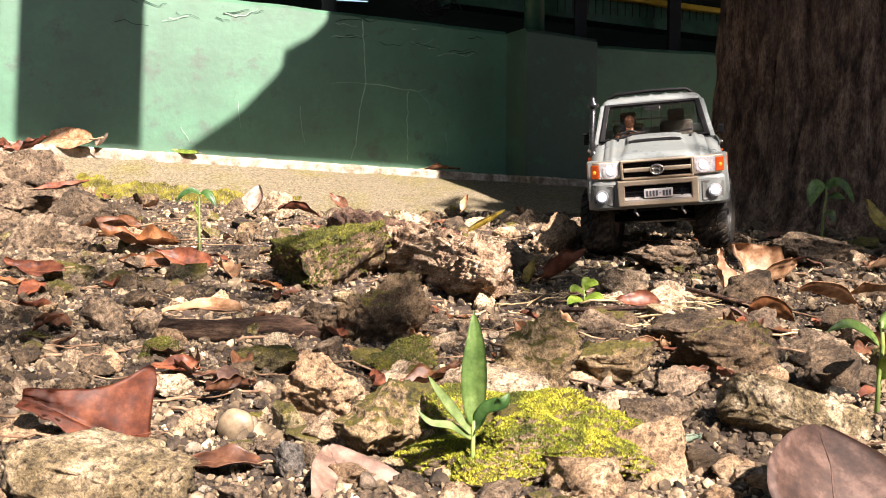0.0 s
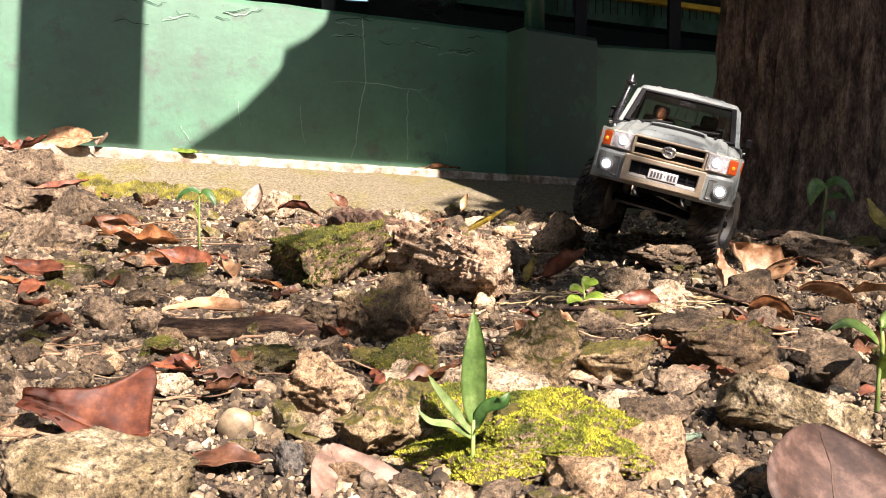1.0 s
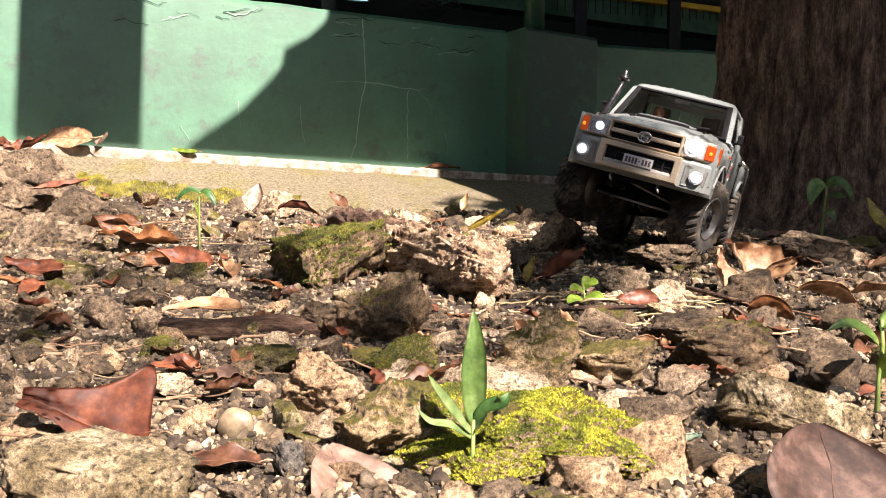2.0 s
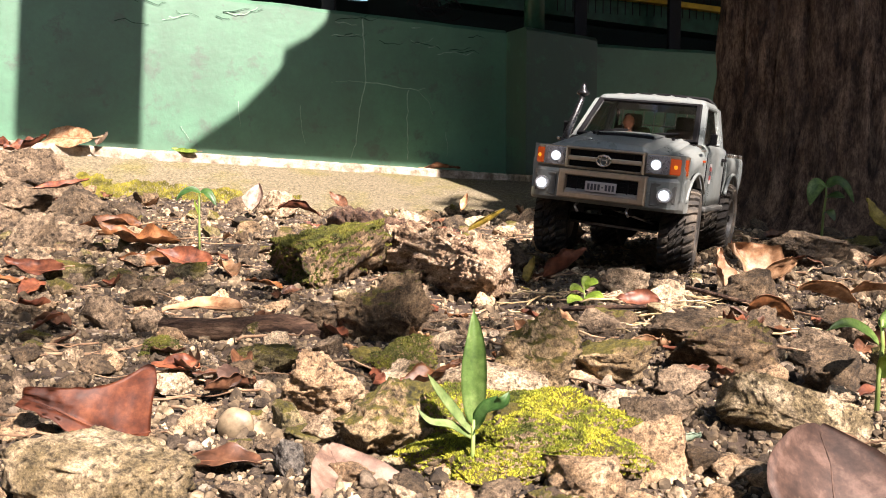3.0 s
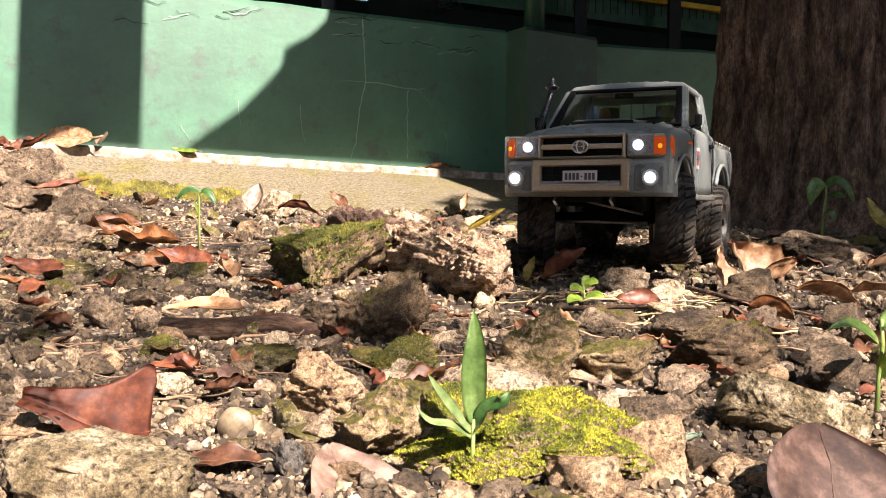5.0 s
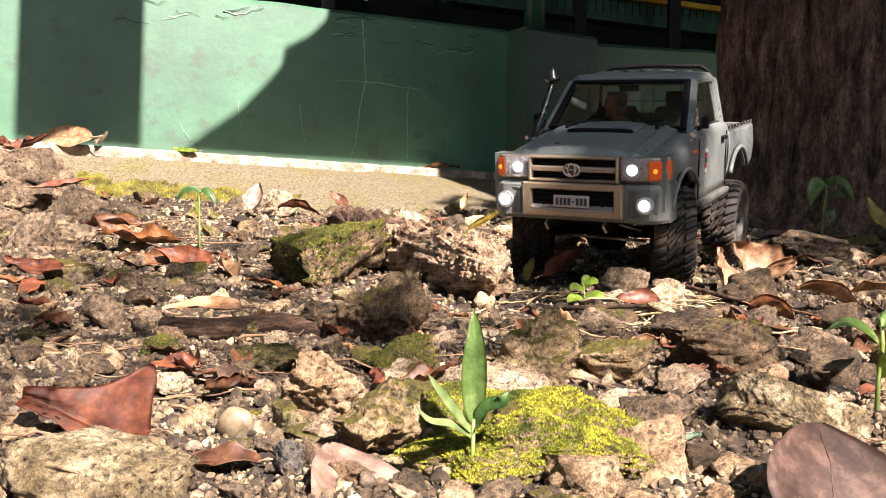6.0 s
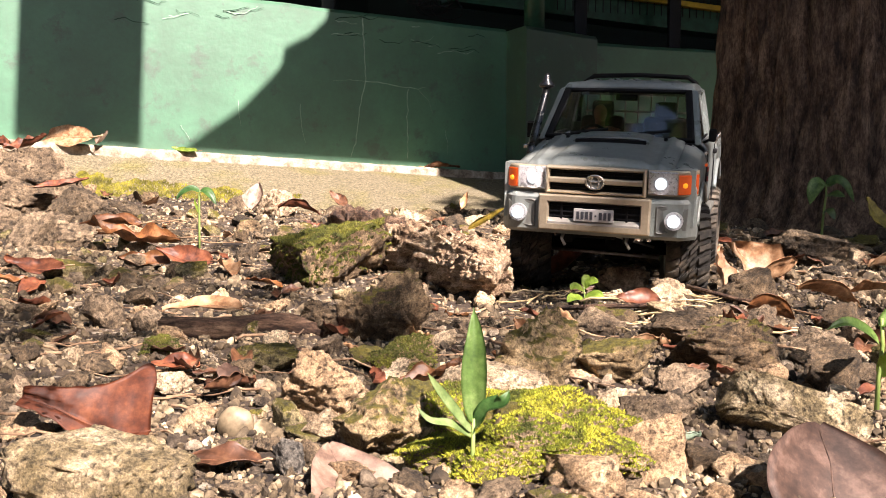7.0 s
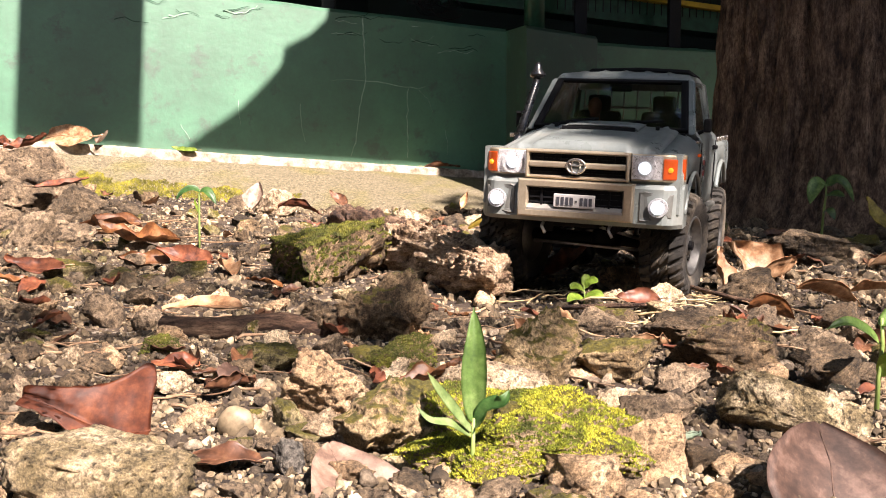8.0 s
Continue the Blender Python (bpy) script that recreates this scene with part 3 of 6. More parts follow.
def build_sky_block_walls():
    """Plain walls added out of sight around the place, to block sky light."""
    for name, x0, y0, x1, y1, h in (("wall_south", -7, -7.3, 7, -7.0, 4.2), ("wall_west", -6.3, -7, -6.0, 7, 4.6), ("wall_east", 7.0, -7, 7.3, 7, 4.0)):
        bm = bmesh.new()
        box(bm, x0, y0, -0.2, x1, y1, h, 0.02)
        tagged(new(name, finish(bm, name, SKY_BLOCK_WALL)), "plain weathered wall, unseen, added to block sky light", "wall", kind="structure")


build_sky_block_walls()


def build_tree():
    tree = tagged(new("tree"), "thick old tree trunk with furrowed brown bark beside the wall", "tree")
    tree.location = (0.99, 2.17, 0)
    nz, na = 230, 340
    verts, faces = [], []
    for j in range(nz + 1):
        z = -0.08 + 4.4 * j / nz
        flare = 0.09 * math.exp(-max(z, 0) / 0.10)
        for i in range(na):
            a = 2 * math.pi * i / na
            ca, sa = math.cos(a), math.sin(a)
            r = 0.36 + flare * (0.6 + 0.5 * noise.noise((ca * 1.6, sa * 1.6, 0.2))) - 0.02 * z
            ridge = noise.noise((ca * 9 + 0.4 * noise.noise((ca * 3, sa * 3, z * 3)), sa * 9, z * 1.6))
            r += 0.020 * ridge + 0.013 * (0.5 - 2.0 * abs(noise.noise((ca * 19 + 0.5 * noise.noise((ca * 5, sa * 5, z * 7)), sa * 19, z * 3.2)))) + 0.006 * noise.noise((ca * 48, sa * 48, z * 16)) + 0.02 * noise.noise((ca * 2, sa * 2, z * 1.2 + 4))
            verts.append((r * ca, r * sa, z))
    for j in range(nz):
        for i in range(na):
            k = (i + 1) % na
            faces.append((j * na + i, j * na + k, (j + 1) * na + k, (j + 1) * na + i))
    part("trunk", mesh_of("trunk", verts, faces, BARK), None, tree)
    return tree


tree = build_tree()


def leaf_cloud(count, place, size, seed, mat):
    """Many small pointed leaves, each of four triangles, at the points that place(rng) gives."""
    rng = random.Random(seed)
    verts, faces = [], []
    for _ in range(count):
        p = Vector(place(rng))
        q = Euler((rng.uniform(-0.9, 0.9), rng.uniform(-0.9, 0.9), rng.uniform(0, 6.3))).to_matrix()
        s = size * rng.uniform(0.6, 1.3)
        k = len(verts)
        for v in ((0, -1, 0), (0.28, -0.35, 0.06), (0.26, 0.35, 0.06), (0, 1, -0.12), (-0.26, 0.35, 0.06), (-0.28, -0.35, 0.06), (0, 0, -0.03)):
            verts.append(p + q @ Vector(v) * s)
        faces += [(k, k + 1, k + 6), (k + 1, k + 2, k + 6), (k + 2, k + 3, k + 6), (k + 3, k + 4, k + 6), (k + 4, k + 5, k + 6), (k + 5, k, k + 6)]
    return mesh_of("crown", verts, faces, mat)


def build_shade_crown():
    """Unseen boughs and crown added to the old tree, high over the clearing, for shade."""
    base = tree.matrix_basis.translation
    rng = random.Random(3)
    shade_clumps = []
    # bough ends set along SUN from the trunk and soil they shade
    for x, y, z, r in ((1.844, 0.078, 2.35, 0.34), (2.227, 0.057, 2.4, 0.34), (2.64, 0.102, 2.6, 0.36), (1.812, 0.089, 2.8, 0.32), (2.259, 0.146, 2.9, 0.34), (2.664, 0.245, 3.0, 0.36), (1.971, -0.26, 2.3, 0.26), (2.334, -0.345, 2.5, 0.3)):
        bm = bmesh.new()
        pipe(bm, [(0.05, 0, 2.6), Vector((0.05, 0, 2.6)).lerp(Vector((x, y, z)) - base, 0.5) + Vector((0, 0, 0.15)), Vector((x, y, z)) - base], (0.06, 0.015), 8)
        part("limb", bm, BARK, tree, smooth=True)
        shade_clumps.append((Vector((x, y, z)) - base, r))

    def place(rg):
        c, r = rg.choice(shade_clumps)
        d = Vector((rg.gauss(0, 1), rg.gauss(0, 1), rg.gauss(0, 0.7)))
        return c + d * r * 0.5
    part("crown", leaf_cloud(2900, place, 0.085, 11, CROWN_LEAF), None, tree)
    # the main crown, unseen, high over the wall and the clearing, blocks sky light
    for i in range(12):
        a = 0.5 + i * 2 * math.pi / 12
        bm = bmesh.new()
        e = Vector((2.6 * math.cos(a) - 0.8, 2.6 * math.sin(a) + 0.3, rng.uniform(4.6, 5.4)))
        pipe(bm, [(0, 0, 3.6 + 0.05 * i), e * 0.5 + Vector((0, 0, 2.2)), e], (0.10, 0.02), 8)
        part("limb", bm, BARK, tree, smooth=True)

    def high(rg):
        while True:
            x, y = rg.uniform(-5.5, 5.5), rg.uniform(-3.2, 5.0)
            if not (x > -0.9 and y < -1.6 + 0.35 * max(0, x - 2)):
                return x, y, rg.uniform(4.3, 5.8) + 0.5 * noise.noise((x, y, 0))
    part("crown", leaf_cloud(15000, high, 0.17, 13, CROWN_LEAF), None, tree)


build_shade_crown()


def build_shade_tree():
    """An unseen slender tree, added beside the clearing so its thin crown casts shade."""
    t = tagged(new("tree"), "unseen slender tree added to shade spots of the clearing", "tree")
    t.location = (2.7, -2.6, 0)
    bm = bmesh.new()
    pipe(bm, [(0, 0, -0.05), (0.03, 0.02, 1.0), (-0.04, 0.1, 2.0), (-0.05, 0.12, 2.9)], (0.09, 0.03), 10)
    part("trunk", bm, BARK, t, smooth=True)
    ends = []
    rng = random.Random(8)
    # each cluster lies along SUN from the truck or ground spot it shades
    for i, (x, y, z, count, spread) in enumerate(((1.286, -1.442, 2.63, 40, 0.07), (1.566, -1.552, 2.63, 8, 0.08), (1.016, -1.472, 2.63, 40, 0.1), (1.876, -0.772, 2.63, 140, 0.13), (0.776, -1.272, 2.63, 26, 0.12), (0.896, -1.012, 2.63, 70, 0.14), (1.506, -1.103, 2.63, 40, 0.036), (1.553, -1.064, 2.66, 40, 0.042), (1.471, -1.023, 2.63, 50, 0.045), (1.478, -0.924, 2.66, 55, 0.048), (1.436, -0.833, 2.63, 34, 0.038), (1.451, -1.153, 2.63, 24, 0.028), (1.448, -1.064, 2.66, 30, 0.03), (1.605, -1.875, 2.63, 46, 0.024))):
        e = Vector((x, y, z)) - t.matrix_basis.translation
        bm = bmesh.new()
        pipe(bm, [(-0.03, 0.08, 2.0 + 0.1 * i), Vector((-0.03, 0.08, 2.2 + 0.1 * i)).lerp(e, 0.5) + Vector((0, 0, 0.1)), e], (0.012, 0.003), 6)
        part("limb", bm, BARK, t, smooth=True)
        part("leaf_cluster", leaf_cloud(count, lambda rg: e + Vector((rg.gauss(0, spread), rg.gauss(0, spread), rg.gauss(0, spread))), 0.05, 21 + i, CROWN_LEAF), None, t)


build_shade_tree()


# ---- stones ----
ICO = {}


def unit_ball(level):
    if level not in ICO:
        bm = bmesh.new()
        bmesh.ops.create_icosphere(bm, subdivisions=level, radius=1)
        ICO[level] = (np.array([v.co[:] for v in bm.verts]), [tuple(v.index for v in f.verts) for f in bm.faces])
        bm.free()
    return ICO[level]


def rock_shape(level, seed, cuts=9, rough=0.10, lump=0.22):
    """A broken stone in the unit ball: flat breaks, lumps and grit."""
    pts, faces = unit_ball(level)
    rng = np.random.default_rng(seed)
    p = pts.copy()
    for v in p:
        v *= 1 + lump * noise.noise(Vector(v) * 1.4 + Vector((seed * 1.7, 0, 0)))
    for _ in range(cuts):
        n = rng.normal(size=3)
        n /= np.linalg.norm(n)
        over = p @ n - rng.uniform(0.42, 0.76)
        p -= np.outer(np.clip(over, 0, None) * 0.92, n)
    if rough:
        for i, v in enumerate(p):
            q = Vector(v) + Vector((seed * 2.1, seed, 0))
            k = rough * (0.6 * noise.noise(q * 4) + 0.45 * noise.noise(q * 9) + 0.36 * noise.noise(q * 22) + 0.26 * noise.noise(q * 48))
            p[i] = v * (1 + k)
    lo, hi = p.min(0), p.max(0)
    return (p - (lo + hi) / 2) / (hi - lo) * 2, faces


STONE_LABELS = {
    "g": "rough grey rubble stone lying on the soil", "d": "dark brown rubble stone half sunk in soil", "m": "broken stone covered with green moss on top",
    "o": "flat olive stone with thin algae", "w": "pale whitish broken stone on the gravel", "t": "tan sandstone lump with a pitted face",
    "p": "pale slab of broken concrete with lichen patches", "r": "smooth rounded yellowish river pebble", "s": "small dark slate-grey stone", "n": "brown rubble stone with old moss in its hollows", "q": "olive-tan rubble stone with patches of moss"}


def slab_shape(level, seed, size, square=0.42, rough=0.13):
    """A broken slab in the unit box: flat faces, worn edges, chips and pits."""
    pts, faces = unit_ball(level)
    p = np.sign(pts) * np.abs(pts) ** square
    p /= np.abs(p).max(0)
    rng = np.random.default_rng(seed)
    for _ in range(4):
        n = rng.normal(size=3)
        n /= np.linalg.norm(n)
        over = p @ n - rng.uniform(1.0, 1.25)
        p -= np.outer(np.clip(over, 0, None) * 0.95, n)
    for i, v in enumerate(p):
        q = Vector(v) * size + Vector((seed * 2.1, seed, 0))
        p[i] = v * (1 + rough * (0.8 * noise.noise(q * 2.2) + 0.6 * noise.noise(q * 6) + 0.5 * noise.noise(q * 17) + 0.4 * noise.noise(q * 42)))
    return p, faces


def put_stone(x, y, w, h, kind, lean=0.0, seed=0):
    """A stone of one kind; b is a squared slab, W and P are worn slabs, M is the wide moss mound."""
    slab, mound = kind in "WPb", kind == "M"
    kind = "p" if kind == "P" else kind.lower()
    round_one = kind == "r"
    level = 5 if (w > 0.05 and y < 0.8) or w > 0.09 else 4
    deep = w * ((0.62 if kind != "b" else 0.36) + 0.25 * random.Random(seed).random() * (not slab))
    if slab:
        p, f = slab_shape(5, seed, Vector((1.6, 1.6 * deep / w, 2.1 * h / w)), 0.36 if kind == "b" else 0.62)
    elif mound:
        p, f = rock_shape(6, seed, 0, 0.16, 0.5)
    else:
        p, f = rock_shape(level, seed, 0 if round_one else (7 if kind == "m" else 13), 0.0 if round_one else 0.27, 0.1 if round_one else 0.22)
    top = p * np.array([w / 2, deep / 2, h * 0.66])
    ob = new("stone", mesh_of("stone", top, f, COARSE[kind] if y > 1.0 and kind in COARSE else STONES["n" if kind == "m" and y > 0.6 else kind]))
    ob.location = (x, y, ground_height(x, y) + h * (0.12 if mound else 0.36))
    ob.rotation_euler = (-0.55, lean, 0.08) if kind == "b" else (0, lean, random.Random(seed + 5).uniform(-0.35, 0.35))
    tagged(ob, STONE_LABELS["p" if kind == "b" else kind], "stone", "stones on the ground")
    if kind == "m":
        cover_moss(ob, top, f, seed, w)
    return ob


def cover_moss(ob, p, faces, seed, w):
    """Cushions of tiny moss shoots on what faces up."""
    rng = random.Random(seed)
    verts, fs = [], []
    fine = 0.00085 if ob.location.y < 0.8 else 0.0018
    tri = [(Vector(p[a]), Vector(p[b]), Vector(p[c])) for a, b, c in faces]
    normals = [((b - a).cross(c - a)).normalized() for a, b, c in tri]
    up = [i for i, n in enumerate(normals) if n.z > 0.25 and noise.noise(tri[i][0] * 38 + Vector((seed, 0, 0))) > (-0.55 if w > 0.1 else -0.27 if ob.location.y < 0.6 else -0.25)]
    if not up:
        return
    for _ in range(min(34000, int(w * w * 0.5 / (fine * fine) * 4.0))):
        i = rng.choice(up)
        a, b, c = tri[i]
        u, v = rng.random(), rng.random()
        if u + v > 1:
            u, v = 1 - u, 1 - v
        q = a + (b - a) * u + (c - a) * v
        n = (normals[i] + Vector((rng.gauss(0, 0.45), rng.gauss(0, 0.45), 0.2))).normalized()
        s = n.orthogonal().normalized() * fine * rng.uniform(0.45, 0.8)
        e = n.cross(s)
        k = len(verts)
        verts += [q + s - n * fine * 0.3, q - s * 0.5 + e * 0.87 - n * fine * 0.3, q - s * 0.5 - e * 0.87 - n * fine * 0.3, q + n * fine * rng.uniform(0.7, 1.9)]
        fs += [(k, k + 1, k + 3), (k + 1, k + 2, k + 3), (k + 2, k, k + 3)]
    m = new("moss", mesh_of("moss", verts, fs, MOSS if ob.location.y < 0.6 else MOSS_OLD, False))
    m.parent = ob
    tagged(m, "bright green cushion of moss", kind="stuff")


STONES_NEAR = [
    (-0.068, 0.520, 0.062, 0.040, "t"), (-0.029, 0.632, 0.051, 0.029, "m"), (0.054, 0.566, 0.060, 0.049, "q"), (0.030, 0.532, 0.060, 0.026, "W", 0.12),
    (-0.020, 0.456, 0.068, 0.038, "q"), (0.036, 0.442, 0.134, 0.046, "M"), (0.094, 0.436, 0.050, 0.028, "t"), (0.060, 0.397, 0.040, 0.018, "t"),
    (0.106, 0.580, 0.050, 0.026, "q"), (0.182, 0.488, 0.077, 0.019, "b", 0.34), (0.232, 0.563, 0.042, 0.028, "d"), (0.102, 0.475, 0.030, 0.020, "g"),
    (0.140, 0.554, 0.035, 0.018, "g"), (-0.146, 0.400, 0.077, 0.023, "P", 0.10), (-0.105, 0.478, 0.019, 0.014, "r"), (-0.070, 0.423, 0.017, 0.016, "s"),
    (-0.168, 0.579, 0.031, 0.012, "w"), (0.118, 0.452, 0.016, 0.007, "w"),
]
STONES_MIDDLE = [
    (-0.062, 0.469, 0.020, 0.017, "w"), (-0.245, 0.551, 0.026, 0.020, "g"), (-0.196, 0.660, 0.032, 0.016, "m"), (-0.030, 0.579, 0.028, 0.012, "w"),
    (-0.002, 0.741, 0.026, 0.013, "w"), (0.252, 0.761, 0.040, 0.027, "g"), (-0.119, 0.634, 0.058, 0.018, "o"), (0.311, 0.713, 0.029, 0.021, "g"),
    (-0.285, 0.806, 0.042, 0.029, "g"), (-0.246, 0.792, 0.032, 0.019, "g"), (-0.046, 0.752, 0.082, 0.054, "n"), (-0.100, 0.772, 0.052, 0.030, "d"),
    (0.124, 0.769, 0.040, 0.020, "g"), (0.180, 0.686, 0.078, 0.025, "d"), (0.180, 0.606, 0.072, 0.036, "n"), (0.274, 0.686, 0.055, 0.022, "g"),
    (0.308, 0.939, 0.070, 0.033, "d"), (0.192, 1.012, 0.054, 0.025, "w"), (0.232, 0.957, 0.055, 0.023, "w"),
]
STONES_FAR = [
    (-1.02, 2.45, 0.290, 0.140, "g"), (-1.27, 2.48, 0.26, 0.145, "g"), (-0.98, 2.16, 0.19, 0.085, "g"), (-0.86, 1.82, 0.14, 0.06, "g"), (-0.778, 2.072, 0.166, 0.075, "d"), (-0.674, 1.566, 0.099, 0.069, "g"), (-0.457, 1.169, 0.074, 0.027, "o"),
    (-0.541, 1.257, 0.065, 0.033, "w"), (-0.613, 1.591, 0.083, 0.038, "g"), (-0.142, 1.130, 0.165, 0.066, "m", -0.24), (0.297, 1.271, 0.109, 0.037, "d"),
    (0.178, 1.470, 0.092, 0.062, "t"), (0.089, 1.257, 0.065, 0.046, "g"), (0.527, 1.362, 0.132, 0.047, "d"), (-0.416, 2.378, 0.131, 0.064, "w"),
    (-0.068, 2.157, 0.094, 0.038, "w"), (0.090, 0.500, 0.022, 0.017, "w"), (0.118, 0.490, 0.026, 0.016, "g"), (-0.036, 0.592, 0.016, 0.010, "w"),
    (0.208, 0.905, 0.050, 0.022, "w"), (0.168, 0.930, 0.030, 0.014, "w"), (0.240, 0.830, 0.030, 0.016, "d"), (0.335, 0.800, 0.045, 0.026, "d"), (0.150, 0.800, 0.030, 0.016, "n"),
]
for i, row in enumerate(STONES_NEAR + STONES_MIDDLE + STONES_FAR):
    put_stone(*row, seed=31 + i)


def on_ground(x, y):
    return ground_height(x, y)


def wedge(rng, y0=0.36, y1=2.65):
    """A point of the open ground, denser towards the near side."""
    y = y0 * (y1 / y0) ** rng.random()
    return rng.uniform(-1, 1) * (0.47 * y + 0.04), y


def scatter_stones():
    """Loose rubble: the nearest pieces are things, those farther off one joined layer."""
    rng = random.Random(77)
    shapes = [rock_shape(4, 500 + i, 12, 0.26, 0.25) for i in range(14)]
    coarse = [rock_shape(3, 500 + i, 12, 0.22, 0.25) for i in range(14)]
    kinds = "ggggddwwtttttomp"
    slots = list(STONES)
    verts, faces, slot = [], [], []
    start = 0
    for x, y in sorted((wedge(rng) for _ in range(460)), key=lambda p: p[1]):
        w = rng.uniform(0.014, 0.034) * (0.45 + 0.75 * y)
        if abs(x - 0.24) < 0.16 and 0.85 < y < 1.75:
            w *= 0.6
        which, kind = rng.randrange(14), rng.choice(kinds if y < 1.0 else "ggddddnnnoowt")
        size = np.array([w, w * rng.uniform(0.6, 0.95), w * rng.uniform(0.4, 0.75)])
        turn = Euler((rng.uniform(-0.4, 0.4), rng.uniform(-0.4, 0.4), rng.uniform(0, 6.3)))
        at = Vector((x, y, on_ground(x, y) + size[2] * 0.22))
        if y < 1.0:
            p, f = shapes[which]
            ob = new("stone", mesh_of("stone", p * size * 0.5, f, STONES[kind]))
            ob.rotation_euler, ob.location = turn, at
            tagged(ob, STONE_LABELS[kind], "stone", "stones on the ground")
        else:
            p, f = coarse[which]
            verts.append((p * size * 0.5) @ np.array(turn.to_matrix()).T + np.array(at))
            faces.append(np.array(f) + start)
            slot += [slots.index(kind)] * len(f)
            start += len(p)
    me = mesh_of("rubble", np.concatenate(verts), np.concatenate(faces).tolist(), [COARSE[k] if k in COARSE else STONES[k] for k in slots])
    me.polygons.foreach_set("material_index", slot)
    tagged(new("rubble", me), "scattered rubble stones farther off on the soil", "rubble", kind="stuff")


scatter_stones()


def scatter_gravel():
    rng = np.random.default_rng(12)
    rg = random.Random(12)
    for level, count, lo, hi in ((1, 30000, 0.0018, 0.0055), (2, 3600, 0.006, 0.012)):
        shapes = []
        for i in range(10):
            p, f = rock_shape(level, 900 + i + level * 50, 15, 0.0 if level == 1 else 0.22, 0.35)
            shapes.append((p, np.array(f)))
        verts, faces, k = [], [], 0
        for i in range(count):
            x, y = wedge(rg)
            s = rg.uniform(lo, hi) * (0.45 + 0.65 * y) * (1.6 if rg.random() < 0.06 else 1)
            p, f = shapes[rg.randrange(10)]
            m = np.array(Euler((rg.uniform(0, 6), rg.uniform(0, 6), rg.uniform(0, 6))).to_matrix())
            q = (p * np.array([0.5, rg.uniform(0.3, 0.5), rg.uniform(0.25, 0.45)]) * s) @ m.T
            q += np.array([x, y, on_ground(x, y) + s * 0.12])
            verts.append(q)
            faces.append(f + k)
            k += len(q)
        me = mesh_of("gravel", np.concatenate(verts), np.concatenate(faces).tolist(), GRAVEL, False)
        tagged(new("gravel", me), "loose grit and small broken stones over the soil", "gravel", kind="stuff")


scatter_gravel()


def place_pebbles():
    """The single pebbles of the near ground."""
    rng = random.Random(40)
    meshes = []
    for i in range(10):
        p, f = rock_shape(3, 700 + i, 9, 0.16, 0.25)
        meshes.append(mesh_of("pebble", p * 0.5, f, PEBBLE))
    for i in range(300):
        x, y = wedge(rng, 0.37, 0.95)
        ob = new("pebble", rng.choice(meshes))
        s = rng.uniform(0.005, 0.012)
        ob.scale = (s, s * rng.uniform(0.6, 0.95), s * rng.uniform(0.45, 0.8))
        ob.rotation_euler = (rng.uniform(-0.5, 0.5), rng.uniform(-0.5, 0.5), rng.uniform(0, 6.3))
        ob.location = (x, y, on_ground(x, y) + s * 0.2)
        ob.parent = ground


place_pebbles()


# ---- fallen leaves ----
def leaf_mesh(kind, length, width, bend, fold, wave, seed, tip=1.0, n=22, m=10):
    """A dry leaf along y from its stalk: bend curls it up along its length, fold lifts its sides, wave ripples its rim."""
    verts, faces = [], []
    for layer in (0, 1):
        for j in range(n + 1):
            v = j / n
            w = width * 0.5 * (math.sin(math.pi * min(1, v ** (0.72 * tip)) * 0.985 + 0.02)) ** 0.85
            a = bend * (v - 0.35)
            cy = (math.sin(a) / bend if abs(bend) > 0.05 else v - 0.35) * length
            cz = ((1 - math.cos(a)) / bend if abs(bend) > 0.05 else 0) * length
            for i in range(m + 1):
                u = i / m * 2 - 1
                f = fold * abs(u)
                x = u * w * math.cos(f * 0.8)
                z = w * abs(u) * math.sin(f) + wave * length * abs(u) * noise.noise((u * 2 + seed, v * 4.5, seed * 1.3)) + 0.25 * wave * length * noise.noise((u * 5, v * 9, seed))
                rib = 0.010 * length * math.exp(-(u * 5) ** 2)
                off = -0.0004 if layer else 0.0
                verts.append((x + 0.04 * length * noise.noise((v * 3, seed, 0)), cy - math.sin(a) * z, cz + math.cos(a) * z - rib + off))
    k = (n + 1) * (m + 1)
    for j in range(n):
        for i in range(m):
            a = j * (m + 1) + i
            faces.append((a, a + 1, a + m + 2, a + m + 1))
            faces.append((k + a, k + a + m + 1, k + a + m + 2, k + a + 1))
    for j in range(n):
        for i in (0, m):
            a = j * (m + 1) + i
            faces.append((a, a + m + 1, k + a + m + 1, k + a))
    return mesh_of("leaf", verts, faces, LEAVES[kind])


LEAF_LABELS = {
    "B": "dry brown fallen leaf curled on the soil", "R": "dry red-brown fallen leaf among the stones", "O": "dry orange-brown fallen leaf with rippled rim",
    "T": "dry tan fallen leaf curled at its edges", "P": "large pinkish-brown dry leaf standing among pebbles", "L": "large glossy red-brown leaf curled upwards",
    "Q": "large pale pinkish dry leaf lying on pebbles", "Y": "yellowing slim fallen leaf", "H": "lime-green leaf lying on the concrete ledge", "G": "crumpled grey-green dry leaf", "N": "fresh green leaf lying on the concrete", "W": "pale whitish curled petal"}


